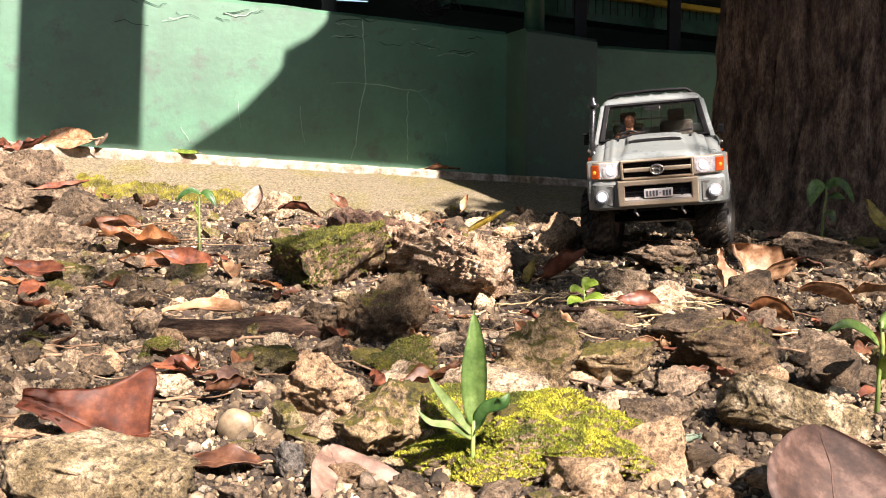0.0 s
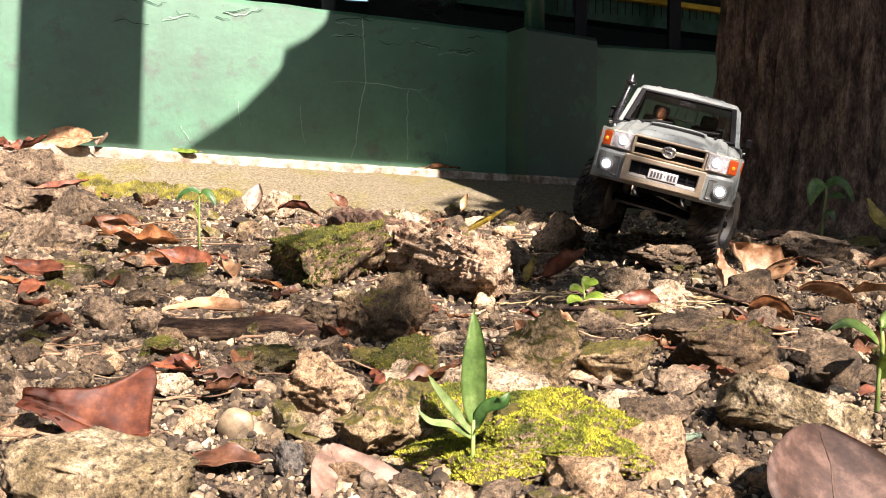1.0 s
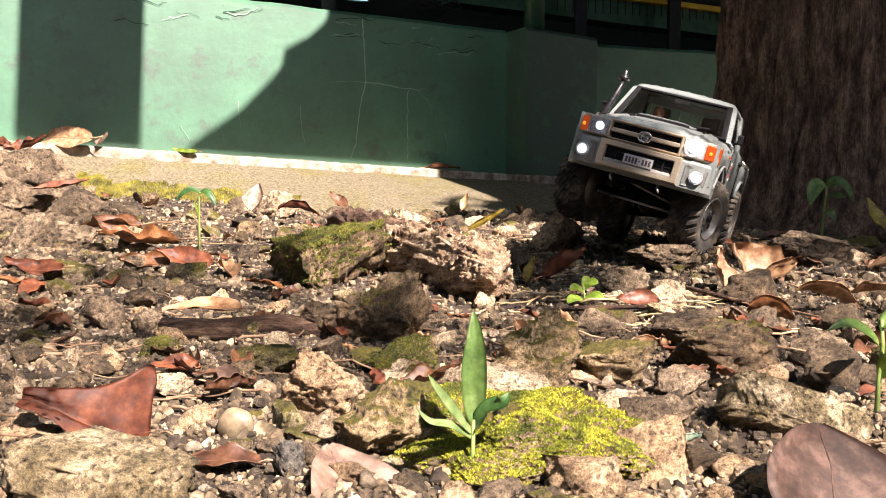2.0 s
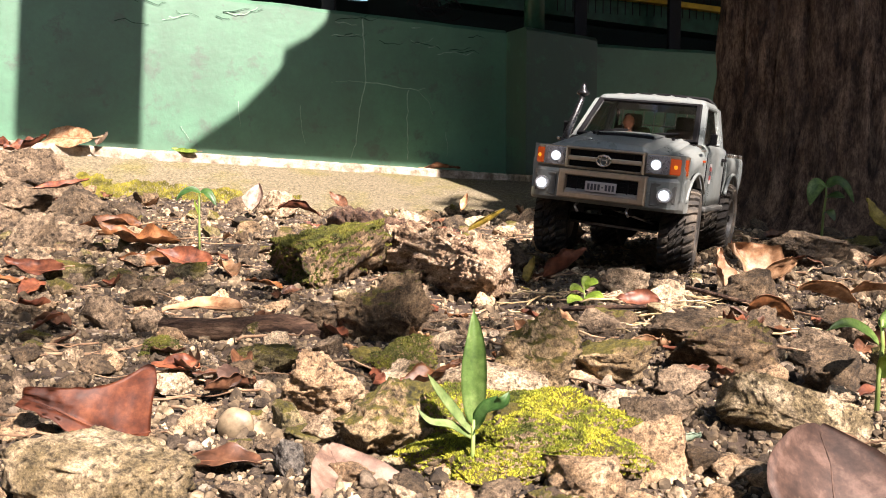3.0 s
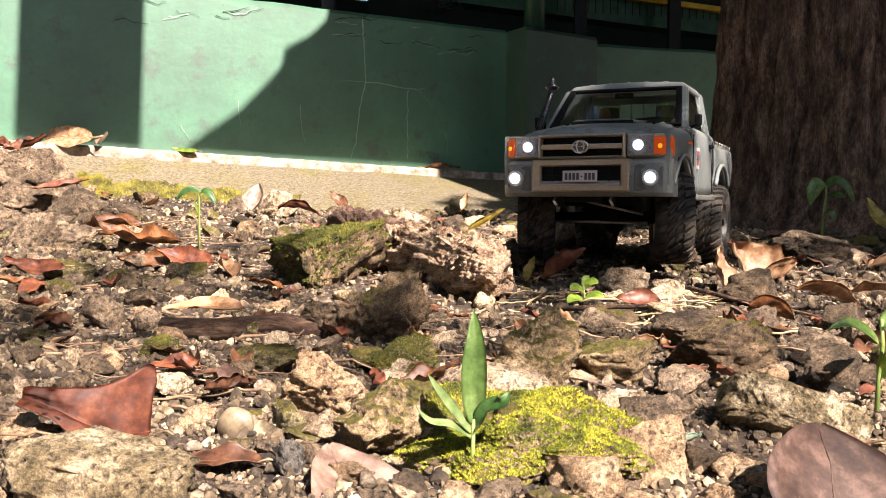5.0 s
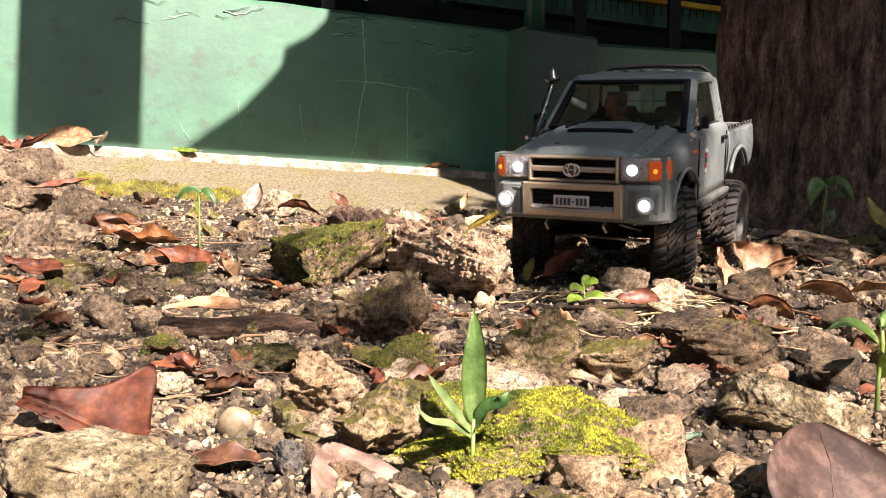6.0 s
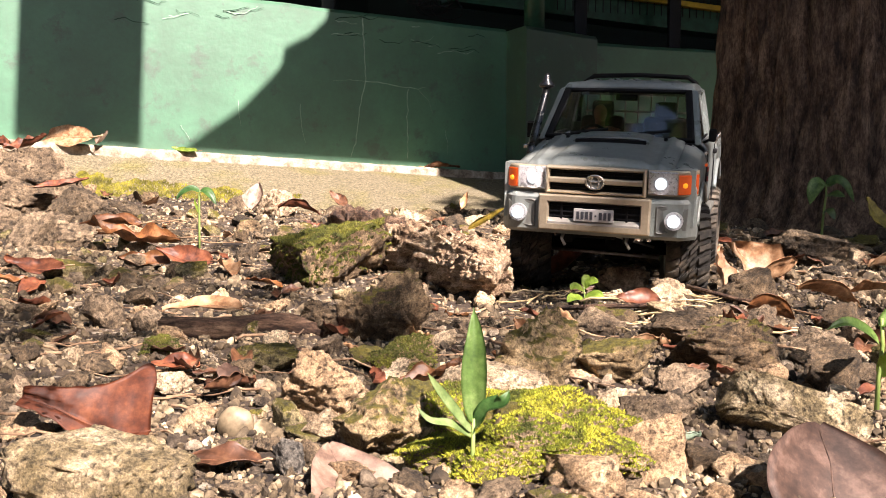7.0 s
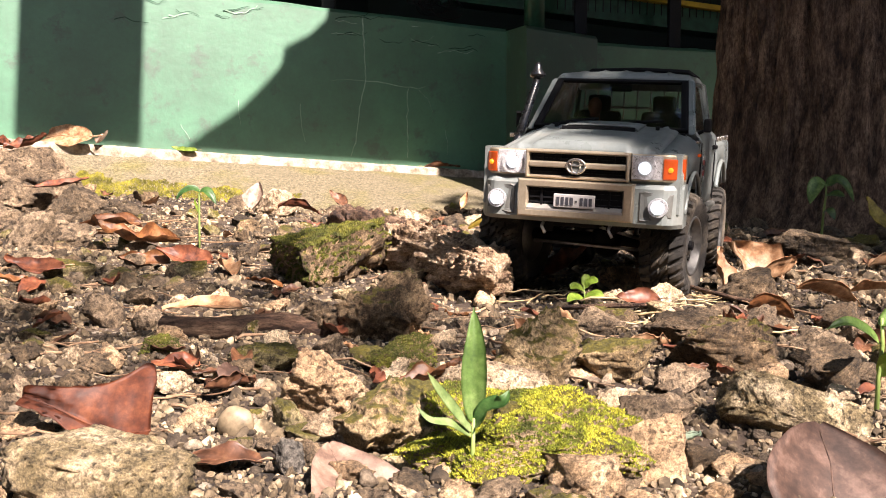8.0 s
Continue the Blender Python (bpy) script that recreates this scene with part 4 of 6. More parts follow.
def put_leaf(x, y, length, kind, seed, tip=1.0, z=None, lift=None, turn=None, roll=None, width=None, bend=None, fold=None, wave=0.10, stalk=True):
    rng = random.Random(seed)
    bend = rng.uniform(-0.9, 1.3) if bend is None else bend
    fold = rng.uniform(0.1, 0.9) if fold is None else fold
    width = length * rng.uniform(0.36, 0.55) if width is None else width
    ob = new("leaf", leaf_mesh(kind, length, width, bend, fold, wave, seed, tip))
    turn = rng.uniform(0, 360) if turn is None else turn
    lift = rng.uniform(-8, 18) if lift is None else lift
    roll = rng.uniform(-25, 25) if roll is None else roll
    zz = on_ground(x, y) + 0.006 + 0.05 * length if z is None else z
    ob.matrix_basis = pose(x, y, zz, 0, 0, turn) @ pose(0, 0, 0, lift, 0, 0) @ pose(0, 0, 0, 0, roll, 0)
    tagged(ob, LEAF_LABELS[kind], "leaf", "fallen leaves")
    if stalk and length > 0.03:
        bm = bmesh.new()
        a = bend * -0.35
        y0 = (math.sin(a) / bend if abs(bend) > 0.05 else -0.35) * length
        z0 = ((1 - math.cos(a)) / bend if abs(bend) > 0.05 else 0) * length
        pipe(bm, [(0, y0 + 0.05 * length, z0), (0, y0 - 0.05 * length, z0 + 0.002), (0.006 * length, y0 - 0.16 * length, z0 + 0.03 * length)], 0.011 * length, 6)
        part("stalk", bm, TWIG, ob, smooth=True)
        bm, pts = bmesh.new(), []
        for k in range(15):
            v = 0.04 + 0.90 * k / 14
            a = bend * (v - 0.35)
            cy = (math.sin(a) / bend if abs(bend) > 0.05 else v - 0.35) * length
            cz = ((1 - math.cos(a)) / bend if abs(bend) > 0.05 else 0) * length
            z = 0.25 * wave * length * noise.noise((0, v * 9, seed))
            pts.append((0.04 * length * noise.noise((v * 3, seed, 0)), cy - math.sin(a) * z, cz + math.cos(a) * z - 0.010 * length))
        pipe(bm, pts, (0.010 * length, 0.004 * length), 5)
        part("midrib", bm, LEAVES[kind], ob, smooth=True)
    return ob


# the large ones
def folded_leaf(x, y, length, low, high, turn, seed):
    """A stiff leaf folded along its midrib: one half lies towards the camera's side, the other stands up, its broad end cut short."""
    n, m = 40, 20
    verts, faces = [], []
    for layer in (0, 1):
        for j in range(n + 1):
            v = j / n
            swell = min(1.0, (0.10 + 0.95 * v) ** 1.55) * (1 - 0.10 * max(0.0, (v - 0.9) / 0.1) ** 2)
            droop = 0.006 * math.cos(v * 4.2) - 0.004 * v
            for i in range(m + 1):
                u = i / m * 2 - 1
                if u < 0:
                    a, w = 0.42 + 0.35 * v, -u * low * (0.35 + 0.65 * swell)
                    p = (0.010 * length * u, -w * math.cos(a), -w * math.sin(a))
                else:
                    a, w = 1.20 - 0.35 * u * v, u * high * (0.10 + 0.9 * swell ** 1.15) * (1 - 0.30 * max(0.0, (v - 0.82) / 0.18) ** 2)
                    p = (-0.05 * length * u * v * v, w * math.cos(a), w * math.sin(a))
                k = 0.0016 * noise.noise((u * 2.2, v * 5, seed)) + 0.0007 * noise.noise((u * 7, v * 16, seed)) + 0.0003 * math.cos(u * 30 + v * 36)
                verts.append((length * (v - 0.5) + p[0], p[1] + k - layer * 0.0005, p[2] + droop + k * 0.6 - 0.0012 * math.exp(-(u * 9) ** 2)))
    k = (n + 1) * (m + 1)
    for j in range(n):
        for i in range(m):
            a = j * (m + 1) + i
            faces.append((a, a + 1, a + m + 2, a + m + 1))
            faces.append((k + a, k + a + m + 1, k + a + m + 2, k + a + 1))
        for i in (0, m):
            a = j * (m + 1) + i
            faces.append((a, a + m + 1, k + a + m + 1, k + a))
    for j in (0, n):
        for i in range(m):
            a = j * (m + 1) + i
            faces.append((a, k + a, k + a + 1, a + 1))
    ob = new("leaf", mesh_of("leaf", verts, faces, LEAVES["L"]))
    ob.matrix_basis = pose(x, y, on_ground(x, y) + 0.015, 0, 2, turn)
    bm = bmesh.new()
    pipe(bm, [(length * (j / 12 - 0.5), 0.0, 0.006 * math.cos(j / 12 * 4.2) - 0.004 * j / 12 - 0.0008) for j in range(13)], (0.0009, 0.0006), 6)
    part("midrib", bm, LEAVES["L"], ob, smooth=True)
    return tagged(ob, LEAF_LABELS["L"], "leaf", "fallen leaves")


folded_leaf(-0.178, 0.470, 0.066, 0.016, 0.043, -4, 3)
put_leaf(-0.032, 0.388, 0.066, "Q", 2, z=-0.007, lift=36, turn=30, roll=6, width=0.052, bend=-0.3, fold=0.25, wave=0.03)
put_leaf(0.160, 0.374, 0.074, "P", 3, z=-0.005, lift=50, turn=-10, roll=20, width=0.074, bend=-0.5, fold=0.3, wave=0.05, tip=1.25)
put_leaf(0.384, 1.150, 0.080, "T", 4, z=0.008, lift=30, turn=62, roll=-44, width=0.070, bend=1.3, fold=0.6, wave=0.16)
put_leaf(0.378, 1.085, 0.070, "T", 5, z=0.010, lift=8, turn=-62, roll=-48, width=0.056, bend=0.8, fold=0.3, wave=0.08)
put_leaf(0.296, 1.010, 0.056, "T", 6, z=0.016, lift=55, turn=20, roll=25, width=0.032, bend=0.8, fold=0.6, wave=0.16)
put_leaf(0.128, 1.045, 0.062, "R", 7, z=0.024, lift=25, turn=-70, roll=-50, width=0.038, bend=0.5, fold=0.5, wave=0.08)
put_leaf(0.098, 1.070, 0.034, "Y", 8, z=0.016, lift=50, turn=-30, roll=-20, width=0.018, bend=0.4, fold=0.5)
put_leaf(0.066, 1.620, 0.078, "Y", 9, z=0.036, lift=24, turn=-68, roll=-30, width=0.024, bend=0.4, fold=0.7, wave=0.03)
put_leaf(-0.455, 1.480, 0.150, "O", 10, z=0.018, lift=4, turn=82, roll=-18, width=0.044, bend=0.9, fold=0.8, wave=0.14)
put_leaf(-0.620, 1.800, 0.150, "O", 11, z=0.026, lift=-4, turn=100, roll=-20, width=0.044, bend=-0.9, fold=0.7, wave=0.13)
put_leaf(-0.310, 1.190, 0.080, "R", 12, z=0.016, lift=6, turn=75, roll=-32, width=0.034, bend=0.8, fold=0.5)
put_leaf(-0.365, 1.200, 0.066, "O", 13, z=0.014, lift=4, turn=95, roll=-35, width=0.030, bend=0.3, fold=0.5)
put_leaf(-1.080, 2.795, 0.225, "T", 14, z=base_z(-1.08) + 0.020, lift=0, turn=74, roll=-56, width=0.075, bend=-0.2, fold=0.15, wave=0.03)
put_leaf(-1.200, 2.600, 0.130, "R", 15, z=0.185, lift=5, turn=70, roll=-20, width=0.06, bend=0.8, fold=0.6, wave=0.16)
put_leaf(-1.120, 2.560, 0.120, "R", 16, z=0.178, lift=10, turn=-80, roll=20, width=0.05, bend=1.0, fold=0.6, wave=0.16)
put_leaf(-0.870, 2.150, 0.120, "R", 17, z=0.085, lift=6, turn=-75, roll=24, width=0.032, bend=0.4, fold=0.6, wave=0.05)
put_leaf(-0.765, 2.905, 0.085, "H", 18, z=base_z(-0.765) + 0.002, lift=4, turn=80, roll=-24, width=0.030, bend=0.5, fold=0.4, wave=0.05)
put_leaf(-0.992, 2.815, 0.060, "W", 19, z=base_z(-0.992) + 0.016, lift=35, turn=-30, roll=-20, width=0.045, bend=0.9, fold=0.7, wave=0.1)
put_leaf(-0.450, 2.300, 0.080, "W", 20, z=0.045, lift=50, turn=-15, roll=0, width=0.060, bend=0.6, fold=0.7, wave=0.08)
put_leaf(-0.190, 0.790, 0.070, "T", 21, z=0.021, lift=2, turn=85, roll=-14, width=0.026, bend=-0.4, fold=0.3, wave=0.05)
put_leaf(0.262, 0.775, 0.046, "O", 22, z=0.022, lift=-14, turn=-70, roll=-38, width=0.028, bend=-0.5, fold=0.3, wave=0.06)
put_leaf(0.350, 0.885, 0.074, "T", 23, z=0.022, lift=-12, turn=-72, roll=-22, width=0.030, bend=-0.6, fold=0.4, wave=0.06)
put_leaf(0.400, 0.900, 0.062, "T", 24, z=0.020, lift=6, turn=-95, roll=-22, width=0.026, bend=-0.4, fold=0.4, wave=0.08)
put_leaf(0.055, 0.640, 0.026, "T", 25, z=0.022, lift=40, turn=30, roll=0, wave=0.16)
put_leaf(-0.100, 0.430, 0.050, "B", 26, z=0.004, lift=0, turn=84, roll=-10, width=0.018, bend=-0.3, fold=0.3, wave=0.08)
put_leaf(0.106, 0.430, 0.022, "G", 27, z=0.012, lift=0, turn=-80, roll=-20, width=0.010, bend=0.8, fold=0.9, wave=0.2)
put_leaf(-0.128, 0.566, 0.022, "P", 28, z=0.012, lift=30, turn=10, roll=15, width=0.016)
put_leaf(0.180, 0.850, 0.040, "R", 29, z=0.016, lift=0, turn=85, roll=-40, width=0.024, bend=0.6)
put_leaf(-0.240, 2.250, 0.060, "B", 33, z=0.045, lift=30, turn=60, roll=-30, width=0.034, bend=0.8)
put_leaf(-0.340, 2.180, 0.100, "R", 34, z=0.040, lift=-6, turn=-78, roll=-28, width=0.036, bend=-0.8)
put_leaf(0.045, 2.060, 0.042, "T", 35, z=0.050, lift=55, turn=-40, roll=20, width=0.020, bend=0.8, fold=0.8)
put_leaf(-0.020, 3.190, 0.120, "B", 36, z=base_z(-0.02) + 0.007, lift=2, turn=-85, roll=-14, width=0.035, bend=-0.2, fold=0.5)
put_leaf(0.690, 1.520, 0.060, "Y", 37, z=0.050, lift=50, turn=35, roll=-10, width=0.030)
put_leaf(0.720, 1.480, 0.070, "O", 38, z=0.060, lift=70, turn=-35, roll=10, width=0.034)
put_leaf(-0.314, 0.740, 0.030, "R", 39, z=0.014, lift=30, turn=-50, roll=-20)
put_leaf(-0.475, 1.140, 0.080, "R", 44, z=0.012, lift=0, turn=80, roll=-28, width=0.03, bend=0.9)
put_leaf(-0.165, 0.600, 0.034, "R", 45, z=0.012, lift=5, turn=80, roll=-30, width=0.016)


def scatter_leaves():
    rng = random.Random(9)
    for i in range(120):
        x, y = wedge(rng, 0.55, 2.5)
        length = rng.uniform(0.022, 0.055) * (0.5 + 0.55 * y)
        put_leaf(x, y, length, rng.choice("BBBRRROTTB"), 200 + i, wave=rng.uniform(0.08, 0.2))


scatter_leaves()


def scatter_twigs():
    rng = random.Random(15)
    for i in range(150):
        x, y = wedge(rng, 0.45, 2.2)
        length = rng.uniform(0.03, 0.09) * (0.5 + 0.5 * y)
        a = rng.uniform(-0.9, 0.9) + (math.pi if rng.random() < 0.5 else 0)
        pts = []
        for k in range(7):
            s = (k / 6 - 0.5) * length
            px, py = x + math.cos(a) * s + rng.gauss(0, 0.03) * length, y + math.sin(a) * s + rng.gauss(0, 0.03) * length
            pts.append((px, py, on_ground(px, py) + 0.004 + 0.04 * length * rng.random()))
        bm = bmesh.new()
        r = rng.uniform(0.0006, 0.0014) * (0.6 + 0.5 * y)
        pipe(bm, pts, (r, r * 0.5), 6)
        tagged(new("twig", finish(bm, "twig", TWIG, True)), "thin dry twig lying on the gravel", "twig", "twigs")


scatter_twigs()


def scatter_straw():
    """Pale straws and rootlets on the sunny gravel."""
    rng = random.Random(23)
    for i in range(46):
        x, y = rng.uniform(0.06, 0.27), rng.uniform(0.74, 0.96)
        length, a = rng.uniform(0.02, 0.075), rng.gauss(0.1, 0.5)
        bow = rng.gauss(0, 0.10)
        pts = []
        for k in range(8):
            u = k / 7 - 0.5
            px, py = x + math.cos(a) * u * length, y + math.sin(a) * u * length + bow * length * (0.25 - u * u) * 4
            pts.append((px, py, on_ground(px, py) + 0.006 + 0.05 * length * rng.random()))
        bm = bmesh.new()
        r = rng.uniform(0.0005, 0.0012)
        pipe(bm, pts, (r, r * 0.6), 6)
        tagged(new("straw", finish(bm, "straw", STRAW, True)), "pale dry straw lying on sunny gravel", "straw", "straws")


scatter_straw()


def lying_stick(points, r, label):
    bm = bmesh.new()
    pipe(bm, [(x, y, on_ground(x, y) + z) for x, y, z in points], r, 8)
    tagged(new("stick", finish(bm, "stick", LOG_BARK, True)), label, "stick")


lying_stick([(-0.228, 0.772, 0.006), (-0.18, 0.766, 0.007), (-0.13, 0.77, 0.006), (-0.085, 0.765, 0.005)], (0.0105, 0.008), "thick brown stick half buried in the soil")
lying_stick([(0.108, 0.862, 0.010), (0.145, 0.846, 0.013), (0.185, 0.825, 0.011), (0.222, 0.790, 0.009)], (0.0026, 0.0015), "thin pale stick lying across the gravel")
lying_stick([(0.24, 0.94, 0.016), (0.28, 0.90, 0.012), (0.31, 0.86, 0.010)], (0.0025, 0.0015), "thin brown stick leaning on stones")


# ---- rotten log ----
def build_log():
    a, b = Vector((-0.148, 1.45, 0.033)), Vector((0.052, 0.952, 0.031))
    log = tagged(new("log"), "short rotten log with ragged red-brown bark and a hollow end", "log")
    d = b - a
    length = d.length
    q = d.to_track_quat("X", "Z").to_matrix().to_4x4()
    log.matrix_basis = Matrix.Translation(a) @ q
    na, nl = 96, 110
    verts, faces = [], []
    for j in range(nl + 1):
        x = 0.57 * length * j / nl
        for i in range(na):
            an = 2 * math.pi * i / na
            c, s = math.cos(an), math.sin(an)
            r = 0.031 + 0.002 * math.sin(x * 18) + 0.012 * noise.noise((c * 1.5, s * 1.5, x * 14)) + 0.007 * noise.noise((c * 5, s * 5, x * 30)) + 0.005 * noise.noise((c * 12, s * 12, x * 70)) + 0.005 * abs(noise.noise((c * 22, s * 22, x * 150)))
            if x < length * 0.50:
                r += 0.004
            end = 0.018 * noise.noise((c * 3, s * 3, 7.7)) + 0.012 * noise.noise((c * 9, s * 9, 2.2))
            verts.append((x + 2.2 * end * (j / nl) ** 8, r * c, r * 0.92 * s))
    for j in range(nl):
        for i in range(na):
            k = (i + 1) % na
            faces.append((j * na + i, j * na + k, (j + 1) * na + k, (j + 1) * na + i))
    part("bark", mesh_of("bark", verts, faces, LOG_BARK), None, log)
    verts, faces = [], []
    hole = Vector((0.67 * length, -0.027, -0.004))
    body, cap = 84, 46
    for j in range(body + cap):
        k = 0.90 * j / body if j < body else 0.90 + 0.10 * (j - body) / (cap - 1)
        for i in range(130):
            an = 2 * math.pi * i / 130
            q = max(0.0, (k - 0.90) / 0.10)
            x0 = length * (0.48 + 0.54 * (k if k < 0.90 else 0.90 + 0.10 * math.sin(q * math.pi / 2)))
            r0 = (0.031 - 0.006 * k) * (1 if q <= 0 else max(0.03, math.cos(q * math.pi / 2) ** 0.6))
            p = Vector((x0, r0 * math.cos(an), r0 * math.sin(an)))
            n = Vector((0.8 * q, math.cos(an) * (1 - 0.7 * q), math.sin(an) * (1 - 0.7 * q))).normalized()
            d = 0.009 * noise.noise(Vector((p.x * 18, p.y * 36, p.z * 36))) + 0.005 * noise.noise(Vector((p.x * 40, p.y * 90, p.z * 90))) + 0.004 * noise.noise(p * 170) + 0.004 * abs(noise.noise(Vector((p.x * 120, p.y * 330, p.z * 330))))
            d += (1 - q) * 0.005 * noise.noise(Vector((p.x * 9, math.cos(an) * 9, math.sin(an) * 9))) + (1 - q) * 0.003 * noise.noise(Vector((p.x * 16, math.cos(an) * 22, math.sin(an) * 22)))
            d = d * (1 - 0.5 * q) + q * (0.012 * noise.noise(p * 45) + 0.007 * noise.noise(p * 120))
            d -= 0.022 * max(0.0, 1 - (p - hole).length / 0.013)
            p += n * d
            verts.append(p[:])
    for j in range(body + cap - 1):
        for i in range(130):
            k = (i + 1) % 130
            faces.append((j * 130 + i, j * 130 + k, (j + 1) * 130 + k, (j + 1) * 130 + i))
    faces.append(tuple(range((body + cap - 1) * 130, (body + cap) * 130)))
    part("heartwood", mesh_of("heartwood", verts, faces, LOG_WOOD), None, log, "splintered pale heartwood")
    rng = random.Random(4)
    for i in range(120):
        x, an = rng.uniform(0.05, 0.93) * length, rng.uniform(0.1, 3.0)
        r = 0.031
        p = Vector((x, r * math.cos(an), r * 0.92 * math.sin(an)))
        bm = bmesh.new()
        w, l = rng.uniform(0.003, 0.009), rng.uniform(0.008, 0.026)
        box(bm, -l / 2, -w / 2, -0.0012, l / 2, w / 2, 0.0012)
        for v in bm.verts:
            v.co += Vector((rng.gauss(0, 0.0012), rng.gauss(0, 0.0012), rng.gauss(0, 0.0008)))
        ob = part("bark_flake", bm, LOG_WOOD if x > 0.6 * length else LOG_BARK, log)
        ob.matrix_basis = Matrix.Translation(p) @ Matrix.Rotation(an - math.pi / 2, 4, "X") @ pose(0, 0, 0, rng.uniform(-25, 25), rng.uniform(-30, 30), rng.uniform(-40, 40))


build_log()


# ---- plants ----
def blade(points, width, kind, fold=0.35, n=18, m=6, round_tip=0.0):
    """A living leaf along a curve of points (local), with folded halves and some thickness."""
    pts = [Vector(p) for p in points]

    def at(k):
        s = k * (len(pts) - 1)
        i = min(int(s), len(pts) - 2)
        f = s - i
        p0, p1, p2, p3 = pts[max(i - 1, 0)], pts[i], pts[i + 1], pts[min(i + 2, len(pts) - 1)]
        return 0.5 * ((2 * p1) + (p2 - p0) * f + (2 * p0 - 5 * p1 + 4 * p2 - p3) * f * f + (3 * p1 - p0 - 3 * p2 + p3) * f ** 3)
    verts, faces = [], []
    for layer in (0, 1):
        for j in range(n + 1):
            k = j / n
            p, d = at(k), (at(min(1, k + 0.02)) - at(max(0, k - 0.02))).normalized()
            side = d.cross(Vector((0, -0.6, 0.8)))
            side = side.normalized() if side.length > 0.1 else Vector((1, 0, 0))
            up = side.cross(d)
            w = width / 2 * math.sin(math.pi * min(0.995, 0.03 + k ** (0.75 + round_tip))) ** 0.8
            for i in range(m + 1):
                u = i / m * 2 - 1
                verts.append(p + side * u * w * math.cos(fold) + up * (abs(u) * w * math.sin(fold) - layer * 0.0003))
    h = (n + 1) * (m + 1)
    for j in range(n):
        for i in range(m):
            a = j * (m + 1) + i
            faces.append((a, a + 1, a + m + 2, a + m + 1))
            faces.append((h + a, h + a + m + 1, h + a + m + 2, h + a + 1))
        for i in (0, m):
            a = j * (m + 1) + i
            faces.append((a, a + m + 1, h + a + m + 1, h + a))
    return mesh_of("leaf", verts, faces, LEAVES[kind])


def plant(name, at, stem, r, leaves, label):
    p = tagged(new(name), label, "seedling", "green seedlings")
    p.location = at
    bm = bmesh.new()
    pipe(bm, stem, (r, r * 0.6), 8)
    part("stem", bm, STEM, p, smooth=True)
    for pts, w, kind, fold, tip in leaves:
        part("leaf", blade(pts, w, kind, fold, round_tip=tip), None, p)
    return p


plant("seedling", (0.0125, 0.412, 0.0), [(0, 0, -0.01), (0.0005, 0, 0.012), (0.001, 0, 0.028)], 0.0013, [
    ([(0.001, 0, 0.026), (0.001, 0.001, 0.045), (0.0015, 0.003, 0.062), (0.001, 0.006, 0.076)], 0.0125, "N", 0.45, 0.0),
    ([(0, 0, 0.022), (-0.008, -0.003, 0.033), (-0.015, -0.006, 0.043), (-0.019, -0.008, 0.050)], 0.0056, "S", 0.3, 0.0),
    ([(0.001, 0, 0.024), (0.007, -0.004, 0.033), (0.013, -0.008, 0.037), (0.016, -0.006, 0.042)], 0.010, "K", 0.5, 0.0),
    ([(0, 0, 0.020), (-0.009, -0.005, 0.027), (-0.018, -0.01, 0.030), (-0.024, -0.010, 0.036)], 0.0045, "S", 0.2, 0.0),
], "green seedling with a tall upright blade growing from moss")
plant("seedling", (-0.382, 1.50, 0.0), [(0, 0, -0.01), (0.001, 0, 0.04), (0.002, 0, 0.09), (0.004, 0, 0.094)], 0.0019, [
    ([(0.003, 0, 0.093), (-0.008, -0.004, 0.098), (-0.022, -0.008, 0.092), (-0.032, -0.010, 0.080)], 0.0145, "K", 0.25, 0.1),
    ([(0.003, 0, 0.093), (0.013, -0.004, 0.095), (0.023, -0.008, 0.086), (0.031, -0.010, 0.072)], 0.0145, "K", 0.25, 0.1),
    ([(0.0, 0, 0.06), (-0.004, -0.002, 0.075), (-0.005, -0.002, 0.082)], 0.004, "H", 0.2, 0.0),
], "small seedling with two drooping dark green leaves")
plant("seedling", (0.133, 0.900, 0.000), [(0, 0, -0.01), (0.001, 0, 0.010), (0.0, 0, 0.022)], 0.0011, [
    ([(0, 0, 0.020), (0.004, -0.001, 0.026), (0.009, -0.003, 0.028), (0.013, -0.004, 0.027)], 0.011, "H", 0.15, 0.4),
    ([(0, 0, 0.018), (-0.005, -0.002, 0.022), (-0.010, -0.004, 0.023), (-0.013, -0.005, 0.020)], 0.010, "H", 0.15, 0.4),
    ([(0, 0, 0.012), (0.006, -0.004, 0.015), (0.012, -0.008, 0.016), (0.017, -0.011, 0.013)], 0.011, "H", 0.15, 0.4),
    ([(0, 0, 0.010), (-0.006, -0.004, 0.013), (-0.012, -0.008, 0.013), (-0.017, -0.011, 0.009)], 0.011, "H", 0.15, 0.4),
    ([(0, 0, 0.022), (0.002, 0.002, 0.029), (0.005, 0.004, 0.033)], 0.009, "H", 0.15, 0.4),
], "tiny lime-green seedling with round leaves")
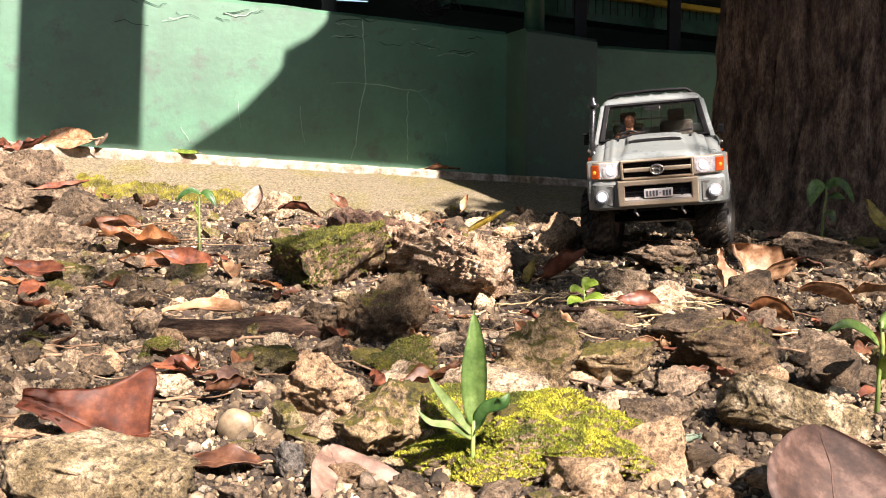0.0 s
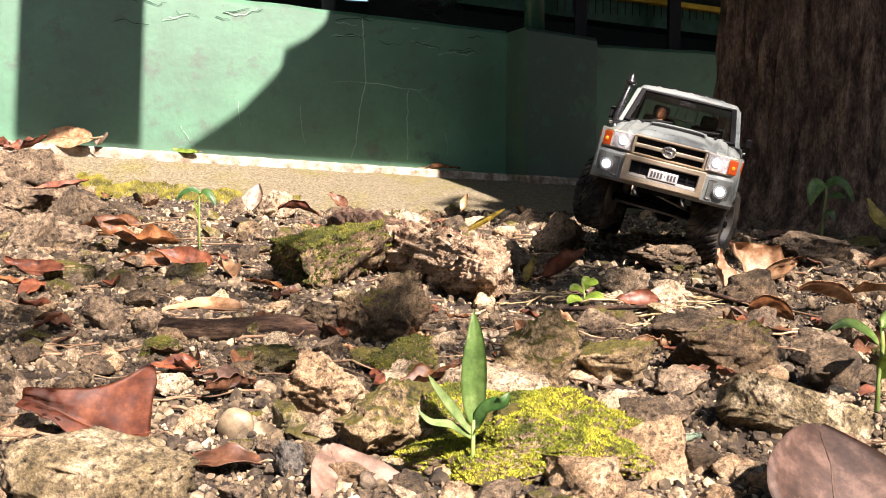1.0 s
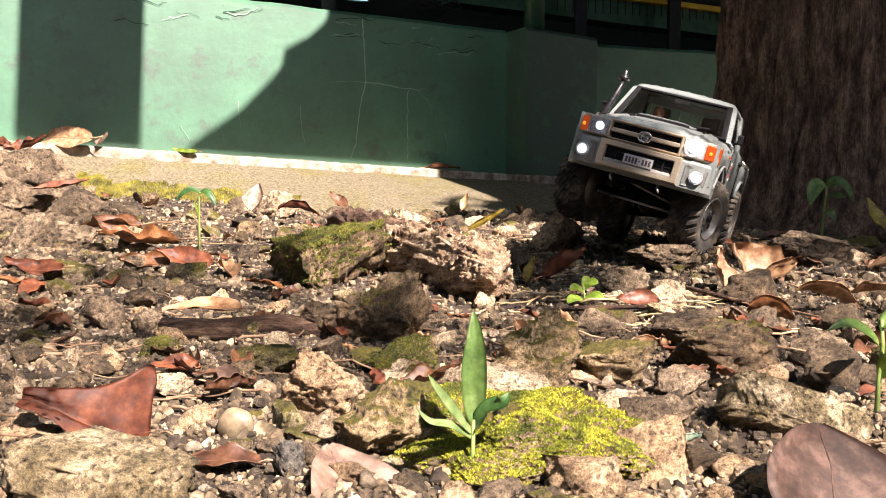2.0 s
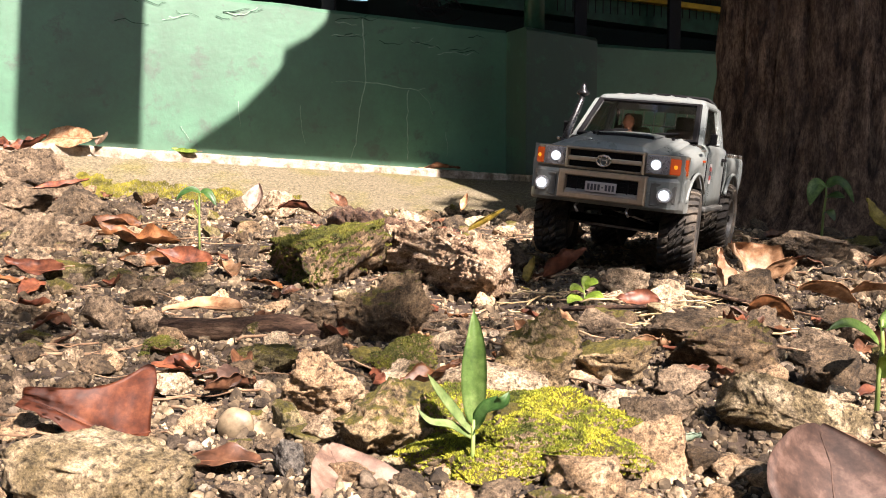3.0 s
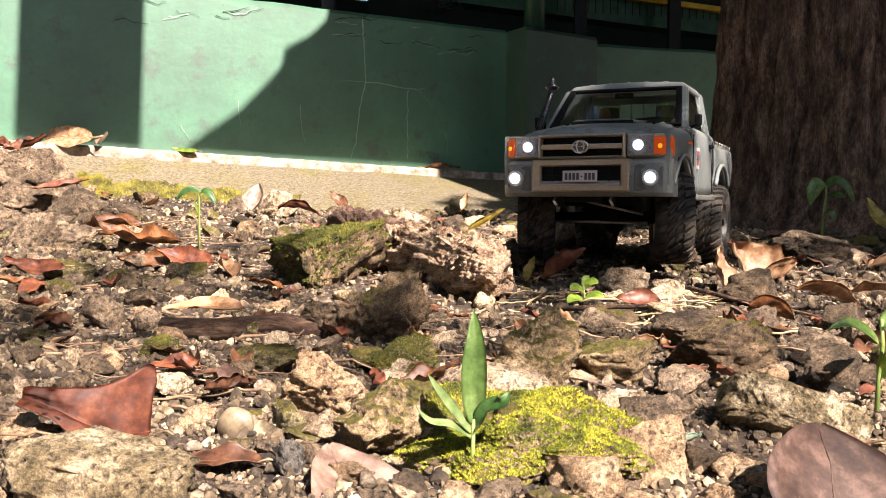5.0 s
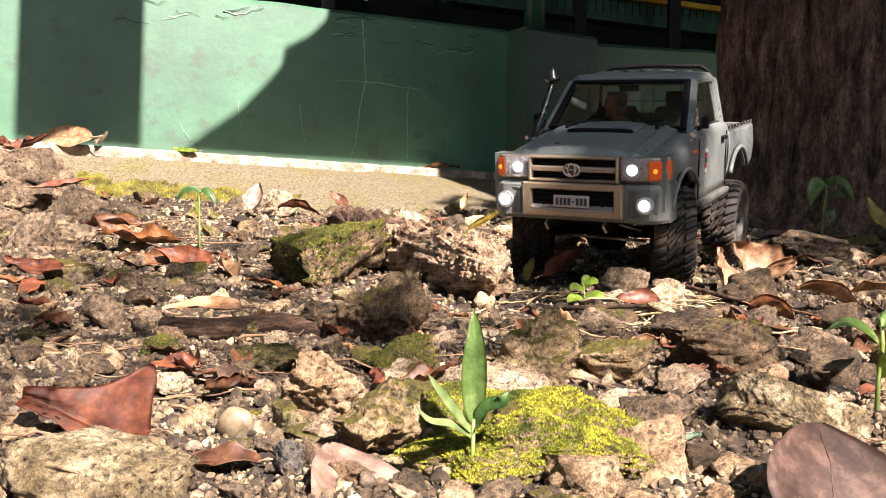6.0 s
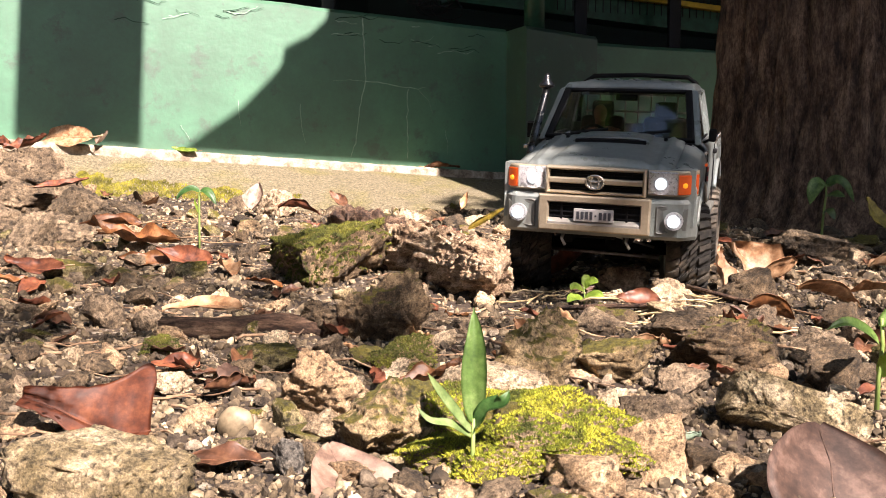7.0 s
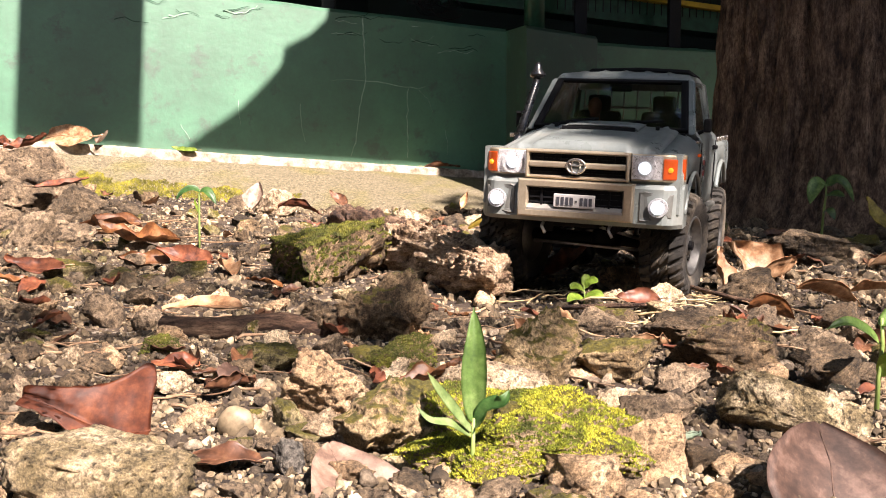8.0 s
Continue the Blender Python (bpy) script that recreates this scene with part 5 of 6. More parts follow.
plant("seedling", (0.240, 0.522, 0.0), [(0, 0, -0.01), (0.0005, 0, 0.02), (0.002, 0, 0.04), (0.001, 0, 0.054)], 0.0016, [
    ([(0.001, 0, 0.022), (0.004, -0.006, 0.034), (0.003, -0.010, 0.046), (0.001, -0.012, 0.058)], 0.011, "H", 0.3, 0.0),
    ([(0, 0, 0.040), (-0.010, -0.004, 0.048), (-0.022, -0.008, 0.053), (-0.034, -0.012, 0.050)], 0.010, "N", 0.35, 0.0),
    ([(0, 0, 0.050), (0.012, 0.0, 0.060), (0.024, 0.002, 0.066)], 0.010, "N", 0.35, 0.0),
], "bright green seedling with long bent blades")
plant("seedling", (0.655, 1.66, 0.0), [(0, 0, -0.01), (0.002, 0, 0.04), (0.006, 0, 0.08), (0.006, 0, 0.10)], 0.0026, [
    ([(0.006, 0, 0.098), (-0.008, -0.006, 0.104), (-0.020, -0.010, 0.090), (-0.026, -0.012, 0.066)], 0.028, "N", 0.2, 0.2),
    ([(0.006, 0, 0.098), (0.020, -0.006, 0.108), (0.036, -0.010, 0.098), (0.050, -0.012, 0.070)], 0.026, "N", 0.2, 0.1),
    ([(0.006, 0, 0.080), (0.016, -0.014, 0.084), (0.030, -0.022, 0.080)], 0.022, "N", 0.2, 0.2),
    ([(0.003, 0, 0.050), (0.008, -0.012, 0.056), (0.014, -0.022, 0.040)], 0.018, "N", 0.2, 0.2),
], "dark green seedling in front of the tree trunk")


# ---- toy truck ----
def dusty_paint(name, col, rough=0.38, metal=0.35):
    """Satin model paint with dust and scuffs."""
    m, t, b = nodes_of(name)
    c = coords(t, False)
    n1 = noise_node(t, 18, 6, 0.65, c)
    n2 = noise_node(t, 260, 6, 0.7, c)
    base = mix(t, ramp(t, n1.outputs["Fac"], [(0.45, (0, 0, 0)), (0.8, (0.32, 0.32, 0.32))]).outputs[0], col, (0.30, 0.26, 0.20))
    base = mix(t, 0.35, base, ramp(t, n2.outputs["Fac"], [(0.3, (0.6, 0.6, 0.6)), (0.7, (1.25, 1.25, 1.25))]).outputs[0], "MULTIPLY")
    t.links.new(base, b.inputs["Base Color"])
    t.links.new(ramp(t, n1.outputs["Fac"], [(0.35, (rough,) * 3), (0.75, (rough + 0.3,) * 3)]).outputs[0], b.inputs["Roughness"])
    b.inputs["Metallic"].default_value = metal
    bumped(t, b, n2.outputs["Fac"], 0.12, 0.0004)
    return m


def clear_glass(name, tint, rough=0.03):
    m, t, b = nodes_of(name)
    b.inputs["Base Color"].default_value = (*tint, 1)
    b.inputs["Transmission Weight"].default_value = 1.0
    b.inputs["Roughness"].default_value = rough
    b.inputs["IOR"].default_value = 1.6
    return m


PAINT = dusty_paint("grey_truck_paint", (0.185, 0.210, 0.207), 0.24, 0.1)
PAINT_DARK = dusty_paint("dark_grey_plastic", (0.10, 0.105, 0.10), 0.5, 0.1)
BRONZE = dusty_paint("bronze_trim", (0.50, 0.42, 0.31), 0.32, 0.7)
CHROME = plain("worn_chrome", (0.62, 0.58, 0.52), 0.25, 0.95, 0.15, 200)
BLACK = plain("black_plastic", (0.006, 0.006, 0.007), 0.6, 0, 0.4, 150, gloss=0.15)
GLOSS_BLACK = plain("gloss_black", (0.010, 0.010, 0.011), 0.28, 0, 0.3, 120, coat=0.6)
RUBBER = surface("tyre_rubber", (0.012, 0.011, 0.010), (0.036, 0.032, 0.027), (0.13, 0.107, 0.08), 35, 350, 0.85, 0.4, 0.0005)
RIM = plain("dull_rim_metal", (0.17, 0.165, 0.155), 0.42, 0.7, 0.3, 150)
STEEL = plain("worn_steel", (0.45, 0.44, 0.42), 0.35, 0.9, 0.3, 120)
SEAT = plain("seat_vinyl", (0.05, 0.045, 0.04), 0.9, 0, 0.3, 120, gloss=0.05)
DOLL = plain("doll_plastic", (0.22, 0.10, 0.06), 0.6, 0, 0.3, 160, gloss=0.2)
LIP = plain("silver_paint", (0.36, 0.34, 0.31), 0.35, 0.4, 0.1, 200)
PLATE_WHITE = plain("plate_white", (0.46, 0.44, 0.43), 0.5, 0, 0.08, 200)
PLATE_INK = plain("plate_ink", (0.05, 0.05, 0.06), 0.6, 0, 0.2, 200)
DECAL_RED = plain("decal_red", (0.25, 0.05, 0.045), 0.5, 0, 0.2, 200)
GLASS = clear_glass("windscreen_glass", (0.80, 0.80, 0.76))
LENS = clear_glass("lamp_lens", (0.97, 0.97, 0.97), 0.08)
REFLECTOR = plain("lamp_reflector", (0.52, 0.52, 0.54), 0.3, 0.45, 0.35, 420)
LAMP_ON = glow("lamp_white", (0.86, 0.93, 1.0), 1.1)
HEAD_ON = glow("headlamp_white", (0.80, 0.89, 1.0), 0.6)
ORANGE = glow("indicator_orange", (0.62, 0.085, 0.012), 0.12)
ORANGE_ON = glow("indicator_bulb", (1.0, 0.34, 0.02), 0.3)

car = tagged(new("toy_truck"), "grey remote-controlled toy pickup with bronze bumper and knobbly tyres", "toy truck")
FRONT_AXLE, REAR_AXLE, AXLE_Z, TYRE_R, ARCH = 0.0, 0.275, 0.0525, 0.0525, 0.064


def sheet(bm, rows, back=0.0025, closed=False):
    """A skin through rows of points, with the given thickness pushed inwards (towards the car's middle and down)."""
    grid = [[bm.verts.new(p) for p in r] for r in rows]
    faces = []
    for a, b in zip(grid, grid[1:]):
        for i in range(len(a) - 1):
            faces.append(bm.faces.new((a[i], a[i + 1], b[i + 1], b[i])))
    bmesh.ops.recalc_face_normals(bm, faces=faces)
    if back:
        bmesh.ops.solidify(bm, geom=faces, thickness=back)
    return bm


def side_panel(side, y0, y1, top, arch_y, low, steps=44, shoulder=0.012, bulge=0.0):
    """A body side between y0 and y1 with a wheel arch; top(y) gives x and z of the upper edge."""
    rows = []
    for j in range(steps + 1):
        y = y0 + (y1 - y0) * j / steps
        x, z = top(y)
        zl = low
        if arch_y is not None and abs(y - arch_y) < ARCH:
            zl = max(low, AXLE_Z + 0.012 + math.sqrt(max(0, ARCH ** 2 - (y - arch_y) ** 2)) * 0.92)
        out = 0.0955
        pts = [(x, z), (x + (out - x) * 0.45, z - shoulder * 0.18), (x + (out - x) * 0.85, z - shoulder * 0.6), (out, z - shoulder * 1.15)]
        zs = z - shoulder * 1.15
        for k in (0.3, 0.6, 0.85, 1.0):
            pts.append((out + bulge * math.sin(k * math.pi) - 0.003 * k * k, min(zs - 0.0005 * (k + 1), zs + (zl - zs) * k)))
        pts.append((out - 0.012, pts[-1][1] + 0.0012))
        rows.append([(side * px, y, pz) for px, pz in pts])
    bm = bmesh.new()
    sheet(bm, rows, 0.002)
    return bm


def hood_z(y):
    return 0.1455 + (y + 0.084) / 0.129 * 0.0185


def build_hood():
    rows = []
    for j in range(40):
        k = j / 39
        y = -0.086 + 0.133 * k
        row = []
        for i in range(57):
            x = -0.074 + 0.148 * i / 56
            z = hood_z(y) + 0.004 * (1 - (x / 0.074) ** 2)
            edge = 0.046 - 0.010 * k
            z += 0.0032 / (1 + math.exp((abs(x) - edge) / 0.0011))
            z += 0.0026 * math.exp(-((abs(x) - 0.060) / 0.0026) ** 2)
            z -= 0.010 * max(0, 1 - (y + 0.086) / 0.009) ** 2
            z -= 0.004 * max(0, (abs(x) - 0.068) / 0.006) ** 2
            row.append((x, y, z))
        rows.append(row)
    bm = bmesh.new()
    sheet(bm, rows, 0.002)
    hood = part("hood", bm, PAINT, car, smooth=True)
    rows = []
    for j in range(12):
        k = j / 11
        y = -0.014 + 0.030 * k
        rows.append([(x, y, hood_z(y) + 0.0074 - 0.003 * (x / 0.036) ** 2 + 0.0042 * math.sin(min(1, (1 - k) * 1.0) * math.pi / 2) * (1 - (abs(x) / 0.042) ** 6)) for x in np.linspace(-0.040, 0.040, 31)])
    bm = bmesh.new()
    box(bm, -0.037, -0.0105, hood_z(-0.012) + 0.0055, 0.037, 0.004, hood_z(-0.012) + 0.0104, 0.0008)
    part("scoop_slot", bm, BLACK, hood, "black air scoop slot")
    bm = bmesh.new()
    rows = []
    for j in range(14):
        k = j / 13
        y = -0.006 + 0.046 * k
        rows.append([(x, y, hood_z(y) + 0.0062 + 0.0056 * (1 - k) ** 0.8 * (1 - (abs(x) / 0.0405) ** 8)) for x in np.linspace(-0.040, 0.040, 31)])
    sheet(bm, rows, 0.0015)
    part("scoop", bm, PAINT, hood, smooth=True)
    for x in (-0.053, 0.053):
        bm = bmesh.new()
        box(bm, x - 0.0018, 0.030, hood_z(0.03) + 0.001, x + 0.0018, 0.036, hood_z(0.03) + 0.006, 0.0008)
        part("washer_jet", bm, BLACK, hood)


def fender_top(y):
    return 0.0735, hood_z(y) - 0.0025


def door_top(y):
    return 0.0840, 0.1640


def bed_top(y):
    return 0.0915, 0.1500


def build_sides():
    for s in (-1, 1):
        f = part("fender", side_panel(s, -0.078, 0.047, fender_top, FRONT_AXLE, 0.090, 60, 0.016), PAINT, car, smooth=True)
        arc = [(s * 0.0965, FRONT_AXLE + (ARCH + 0.001) * math.cos(a), AXLE_Z + 0.012 + (ARCH + 0.001) * 0.92 * math.sin(a)) for a in np.linspace(0.62, 2.72, 24)]
        bm = bmesh.new()
        pipe(bm, arc, 0.0020, 8)
        part("arch_flare", bm, PAINT, f, smooth=True)
        bm = bmesh.new()
        box(bm, s * 0.0950, 0.026, 0.139, s * 0.0982, 0.034, 0.142, 0.0008)
        part("side_repeater", bm, ORANGE, f, "orange side repeater")
        bm = bmesh.new()
        box(bm, s * 0.0945, 0.012, 0.1525, s * 0.0975, 0.030, 0.1555, 0.0006)
        part("badge", bm, CHROME, f)
        d = part("door", side_panel(s, 0.0485, 0.2055, door_top, None, 0.082, 30, 0.010), PAINT, car, smooth=True)
        bm = bmesh.new()
        box(bm, s * 0.0945, 0.165, 0.142, s * 0.1000, 0.183, 0.147, 0.0015)
        part("door_handle", bm, BLACK, d)
        for yy in (0.052, 0.192):
            bm = bmesh.new()
            box(bm, s * 0.0950, yy, 0.084, s * 0.0965, yy + 0.0012, 0.152)
            part("panel_gap", bm, BLACK, d)
        for k, (z0, z1, m) in enumerate(((0.134, 0.138, PLATE_WHITE), (0.1285, 0.1335, DECAL_RED), (0.123, 0.128, PLATE_INK), (0.117, 0.1225, DECAL_RED), (0.112, 0.1165, PLATE_WHITE))):
            bm = bmesh.new()
            box(bm, s * 0.0948, 0.082 + 0.0008 * k, z0, s * 0.0963, 0.094 - 0.0012 * k, z1)
            part("decal", bm, m, d, "red, white and black door sticker")
        bm = bmesh.new()
        box(bm, s * 0.082, 0.064, 0.074, s * 0.099, 0.205, 0.081, 0.002)
        part("side_step", bm, PAINT_DARK, car)
        bm = bmesh.new()
        pipe(bm, [(s * 0.088, 0.066, 0.160), (s * 0.098, 0.064, 0.166)], 0.0016, 6)
        box(bm, s * 0.0955, 0.058, 0.163, s * 0.1035, 0.066, 0.177, 0.002)
        part("wing_mirror", bm, BLACK, car)
        b = part("bed_side", side_panel(s, 0.212, 0.372, bed_top, REAR_AXLE, 0.092, 60, 0.006, 0.0015), PAINT, car, smooth=True)
        arc = [(s * 0.0970, REAR_AXLE + (ARCH + 0.001) * math.cos(a), AXLE_Z + 0.012 + (ARCH + 0.001) * 0.92 * math.sin(a)) for a in np.linspace(0.55, 2.60, 24)]
        bm = bmesh.new()
        pipe(bm, arc, 0.0028, 8)
        part("arch_flare", bm, PAINT, b, smooth=True)
        bm = bmesh.new()
        pipe(bm, [(s * 0.0925, 0.214, 0.1535), (s * 0.0925, 0.371, 0.1535)], 0.0016, 8)
        part("rope_rail", bm, BLACK, b, smooth=True)
        for k in range(8):
            bm = bmesh.new()
            box(bm, s * 0.0915, 0.222 + k * 0.0195, 0.1495, s * 0.0955, 0.227 + k * 0.0195, 0.1550, 0.001)
            part("rope_hook", bm, CHROME, b)


def build_bed():
    bm = bmesh.new()
    box(bm, -0.088, 0.212, 0.105, 0.088, 0.372, 0.108)
    part("bed_floor", bm, PAINT_DARK, car)
    bm = bmesh.new()
    box(bm, -0.090, 0.366, 0.098, 0.090, 0.3705, 0.150, 0.0015)
    part("tailgate", bm, PAINT, car)
    bm = bmesh.new()
    box(bm, -0.090, 0.212, 0.100, 0.090, 0.215, 0.150, 0.001)
    part("bed_bulkhead", bm, PAINT, car)
    bm = bmesh.new()
    path = [(-0.079, 0.232, 0.108), (-0.079, 0.226, 0.160), (-0.074, 0.218, 0.205), (-0.068, 0.214, 0.223), (-0.058, 0.212, 0.2300), (0, 0.211, 0.2320), (0.058, 0.212, 0.2300), (0.068, 0.214, 0.223), (0.074, 0.218, 0.205), (0.079, 0.226, 0.160), (0.079, 0.232, 0.108)]
    pipe(bm, path, 0.0028, 10)
    part("roll_bar", bm, BLACK, car, "black tubular roll bar", smooth=True)


def build_cab():
    rows = []
    for j in range(26):
        k = j / 25
        y = 0.106 + 0.100 * k
        row = []
        for i in range(61):
            u = i / 60 * 2 - 1
            x = 0.0785 * u
            z = 0.2225 + 0.0035 * (1 - u * u) - 0.0085 * max(0, 1 - k / 0.12) ** 2 - 0.004 * max(0, (k - 0.9) / 0.1) ** 2
            z -= 0.010 * max(0, (abs(u) - 0.88) / 0.12) ** 2
            if 0.12 < k < 0.92:
                z += 0.0020 * sum(math.exp(-((x - c) / 0.0028) ** 2) for c in (-0.048, -0.024, 0, 0.024, 0.048)) * min(1, (k - 0.12) / 0.05) * min(1, (0.92 - k) / 0.05)
            row.append((x, y, z))
        rows.append(row)
    bm = bmesh.new()
    sheet(bm, rows, 0.003)
    part("roof", bm, PAINT, car, smooth=True)
    bm = bmesh.new()
    for z0, z1 in ((0.160, 0.172), (0.206, 0.217)):
        box(bm, -0.080 + (z0 - 0.16) * 0.2, 0.2015, z0, 0.080 - (z0 - 0.16) * 0.2, 0.2055, z1, 0.001)
    box(bm, -0.084, 0.2015, 0.088, 0.084, 0.2055, 0.162, 0.001)
    part("cab_back", bm, PAINT, car)
    for s in (-1, 1):
        for name, a, b, w, d in (("windscreen_pillar", (0.0855, 0.050, 0.160), (0.0745, 0.110, 0.2165), 0.0038, 0.006), ("rear_pillar", (0.0860, 0.196, 0.160), (0.0750, 0.197, 0.2165), 0.004, 0.0095)):
            a, b = Vector((s * a[0], a[1], a[2])), Vector((s * b[0], b[1], b[2]))
            bm = bmesh.new()
            lo = [bm.verts.new(a + Vector(v)) for v in ((-w, -d, 0), (w, -d, 0), (w, d, 0), (-w, d, 0))]
            hi = [bm.verts.new(b + Vector(v)) for v in ((-w, -d, 0), (w, -d, 0), (w, d, 0), (-w, d, 0))]
            bm.faces.new(lo[::-1])
            bm.faces.new(hi)
            for i in range(4):
                bm.faces.new((lo[i], lo[(i + 1) % 4], hi[(i + 1) % 4], hi[i]))
            bmesh.ops.bevel(bm, geom=bm.edges[:], offset=0.0015, segments=2, affect="EDGES")
            part(name, bm, PAINT, car)
        g = [Vector((s * 0.0862, 0.058, 0.163)), Vector((s * 0.0862, 0.188, 0.163)), Vector((s * 0.0760, 0.188, 0.2145)), Vector((s * 0.0760, 0.116, 0.2145))]
        bm = bmesh.new()
        f = [bm.verts.new(p) for p in g]
        h = [bm.verts.new(p - Vector((s * 0.0012, 0, 0))) for p in g]
        bm.faces.new(f)
        bm.faces.new(h[::-1])
        for i in range(4):
            bm.faces.new((f[i], f[(i + 1) % 4], h[(i + 1) % 4], h[i]))
        w = part("side_window", bm, GLASS, car)
        w.visible_shadow = False
        bm = bmesh.new()
        pipe(bm, g + [g[0]], 0.0014, 6)
        part("window_seal", bm, BLACK, w)
    c = [Vector((-0.0805, 0.0475, 0.1635)), Vector((0.0805, 0.0475, 0.1635)), Vector((0.0705, 0.1045, 0.2150)), Vector((-0.0705, 0.1045, 0.2150))]
    n = (c[1] - c[0]).cross(c[3] - c[0]).normalized()
    mid = sum(c, Vector()) / 4

    def ring(k):
        return [mid + (p - mid) * k for p in c]
    bm = bmesh.new()
    rows = [[bm.verts.new(p + n * o) for p in ring(k)] for k, o in ((1.02, -0.002), (1.02, 0.0022), (0.99, 0.003), (0.925, 0.0022), (0.915, -0.002))]
    for a, b in zip(rows, rows[1:]):
        for i in range(4):
            bm.faces.new((a[i], a[(i + 1) % 4], b[(i + 1) % 4], b[i]))
    scr = ring(0.93)
    bmg = bmesh.new()
    f = [bmg.verts.new(p + n * 0.0008) for p in scr]
    h = [bmg.verts.new(p - n * 0.0008) for p in scr]
    bmg.faces.new(f)
    bmg.faces.new(h[::-1])
    for i in range(4):
        bmg.faces.new((f[i], f[(i + 1) % 4], h[(i + 1) % 4], h[i]))
    w = part("windscreen", bmg, GLASS, car)
    w.visible_shadow = False
    part("windscreen_seal", bm, BLACK, w, "thick black rubber seal")
    bm = bmesh.new()
    box(bm, -0.080, 0.040, 0.155, 0.080, 0.052, 0.1615, 0.002)
    part("cowl", bm, BLACK, car)
    for x0, x1, z1 in ((-0.058, -0.012, 0.0090), (0.004, 0.056, 0.0090)):
        a = Vector((x0, 0.0440, 0.1665))
        b = Vector((x1, 0.0500, 0.1735))
        bm = bmesh.new()
        pipe(bm, [a, (a + b) / 2 + Vector((0, -0.001, 0.001)), b], 0.0017, 6)
        pipe(bm, [(x0, 0.043, 0.160), a], 0.0015, 6)
        box(bm, x0 - 0.003, 0.0405, 0.1645, x0 + 0.006, 0.0455, 0.1685, 0.001)
        part("wiper", bm, BLACK, car)


def build_window_guard():
    """Pale bars behind the rear window."""
    guard = new("window_guard")
    guard.parent = car
    tagged(guard, "pale grey barred rack behind the rear window")
    for z in (0.166, 0.186, 0.209):
        bm = bmesh.new()
        rod(bm, (-0.066, 0.2085, z), (0.066, 0.2085, z), 0.0013, n=8)
        part("bar", bm, LIP, guard, smooth=True)
    for i in range(9):
        x = -0.064 + 0.016 * i
        bm = bmesh.new()
        rod(bm, (x, 0.2085, 0.152), (x, 0.2085, 0.209), 0.0009, n=8)
        part("bar", bm, LIP, guard, smooth=True)


def build_snorkel():
    bm = bmesh.new()
    pipe(bm, [(-0.0890, 0.010, 0.146), (-0.0915, 0.024, 0.153), (-0.0925, 0.038, 0.164), (-0.0910, 0.056, 0.186), (-0.0892, 0.071, 0.207), (-0.0885, 0.076, 0.219)], (0.0050, 0.0042), 12)
    s = part("snorkel", bm, GLOSS_BLACK, car, "black raised air intake", smooth=True)
    bm = bmesh.new()
    prof = [(0.0060, 0.216), (0.0092, 0.2185), (0.0086, 0.2210), (0.0050, 0.2245), (0.0036, 0.2300), (0.0016, 0.2335)]
    rings = [[bm.verts.new((-0.0885 + r * math.cos(a * math.pi / 8), 0.076 + r * math.sin(a * math.pi / 8), z)) for a in range(16)] for r, z in prof]
    for a, b in zip(rings, rings[1:]):
        for i in range(16):
            bm.faces.new((a[i], a[(i + 1) % 16], b[(i + 1) % 16], b[i]))
    bm.faces.new(rings[0][::-1])
    bm.faces.new(rings[-1])
    part("cap", bm, GLOSS_BLACK, s, smooth=True)


def bumper_y(x):
    """Plan curve of the car's nose."""
    a = abs(x)
    return -0.0895 + 0.05 * max(0, a - 0.052) ** 1.0 * 0.35 + (0.9 * max(0, a - 0.078)) ** 2 * 60


def nose_strip(x0, x1, z0, z1, out, deep, n=24, bevel=0.0015):
    """A block that follows the nose's plan curve between x0 and x1."""
    bm = bmesh.new()
    rings = []
    for i in range(n + 1):
        x = x0 + (x1 - x0) * i / n
        y = bumper_y(x) - out
        rings.append([bm.verts.new(p) for p in ((x, y + bevel, z0), (x, y, z0 + bevel), (x, y, z1 - bevel), (x, y + bevel, z1), (x, y + deep, z1), (x, y + deep, z0))])
    for a, b in zip(rings, rings[1:]):
        for j in range(6):
            bm.faces.new((a[j], a[(j + 1) % 6], b[(j + 1) % 6], b[j]))
    bm.faces.new(rings[0][::-1])
    bm.faces.new(rings[-1])
    return bm


def disc(bm, x, y, z, r, depth, n=20):
    return rod(bm, (x, y, z), (x, y - depth, z), r, n=n)


def frame_ring(bm, w, z0, z1, wi, zi0, zi1, front, back):
    """A rectangular frame with bevelled outer and inner edges."""
    b = 0.0014
    rings = []
    for ww, za, zb, y in ((w, z0, z1, back), (w, z0, z1, front + b), (w - b, z0 + b, z1 - b, front), (wi + b, zi0 - b, zi1 + b, front), (wi, zi0, zi1, front + 2 * b), (wi, zi0, zi1, back)):
        rings.append([bm.verts.new(p) for p in ((-ww, y, za), (ww, y, za), (ww, y, zb), (-ww, y, zb))])
    for p, q in zip(rings, rings[1:]):
        for i in range(4):
            bm.faces.new((p[i], p[(i + 1) % 4], q[(i + 1) % 4], q[i]))
    return bm


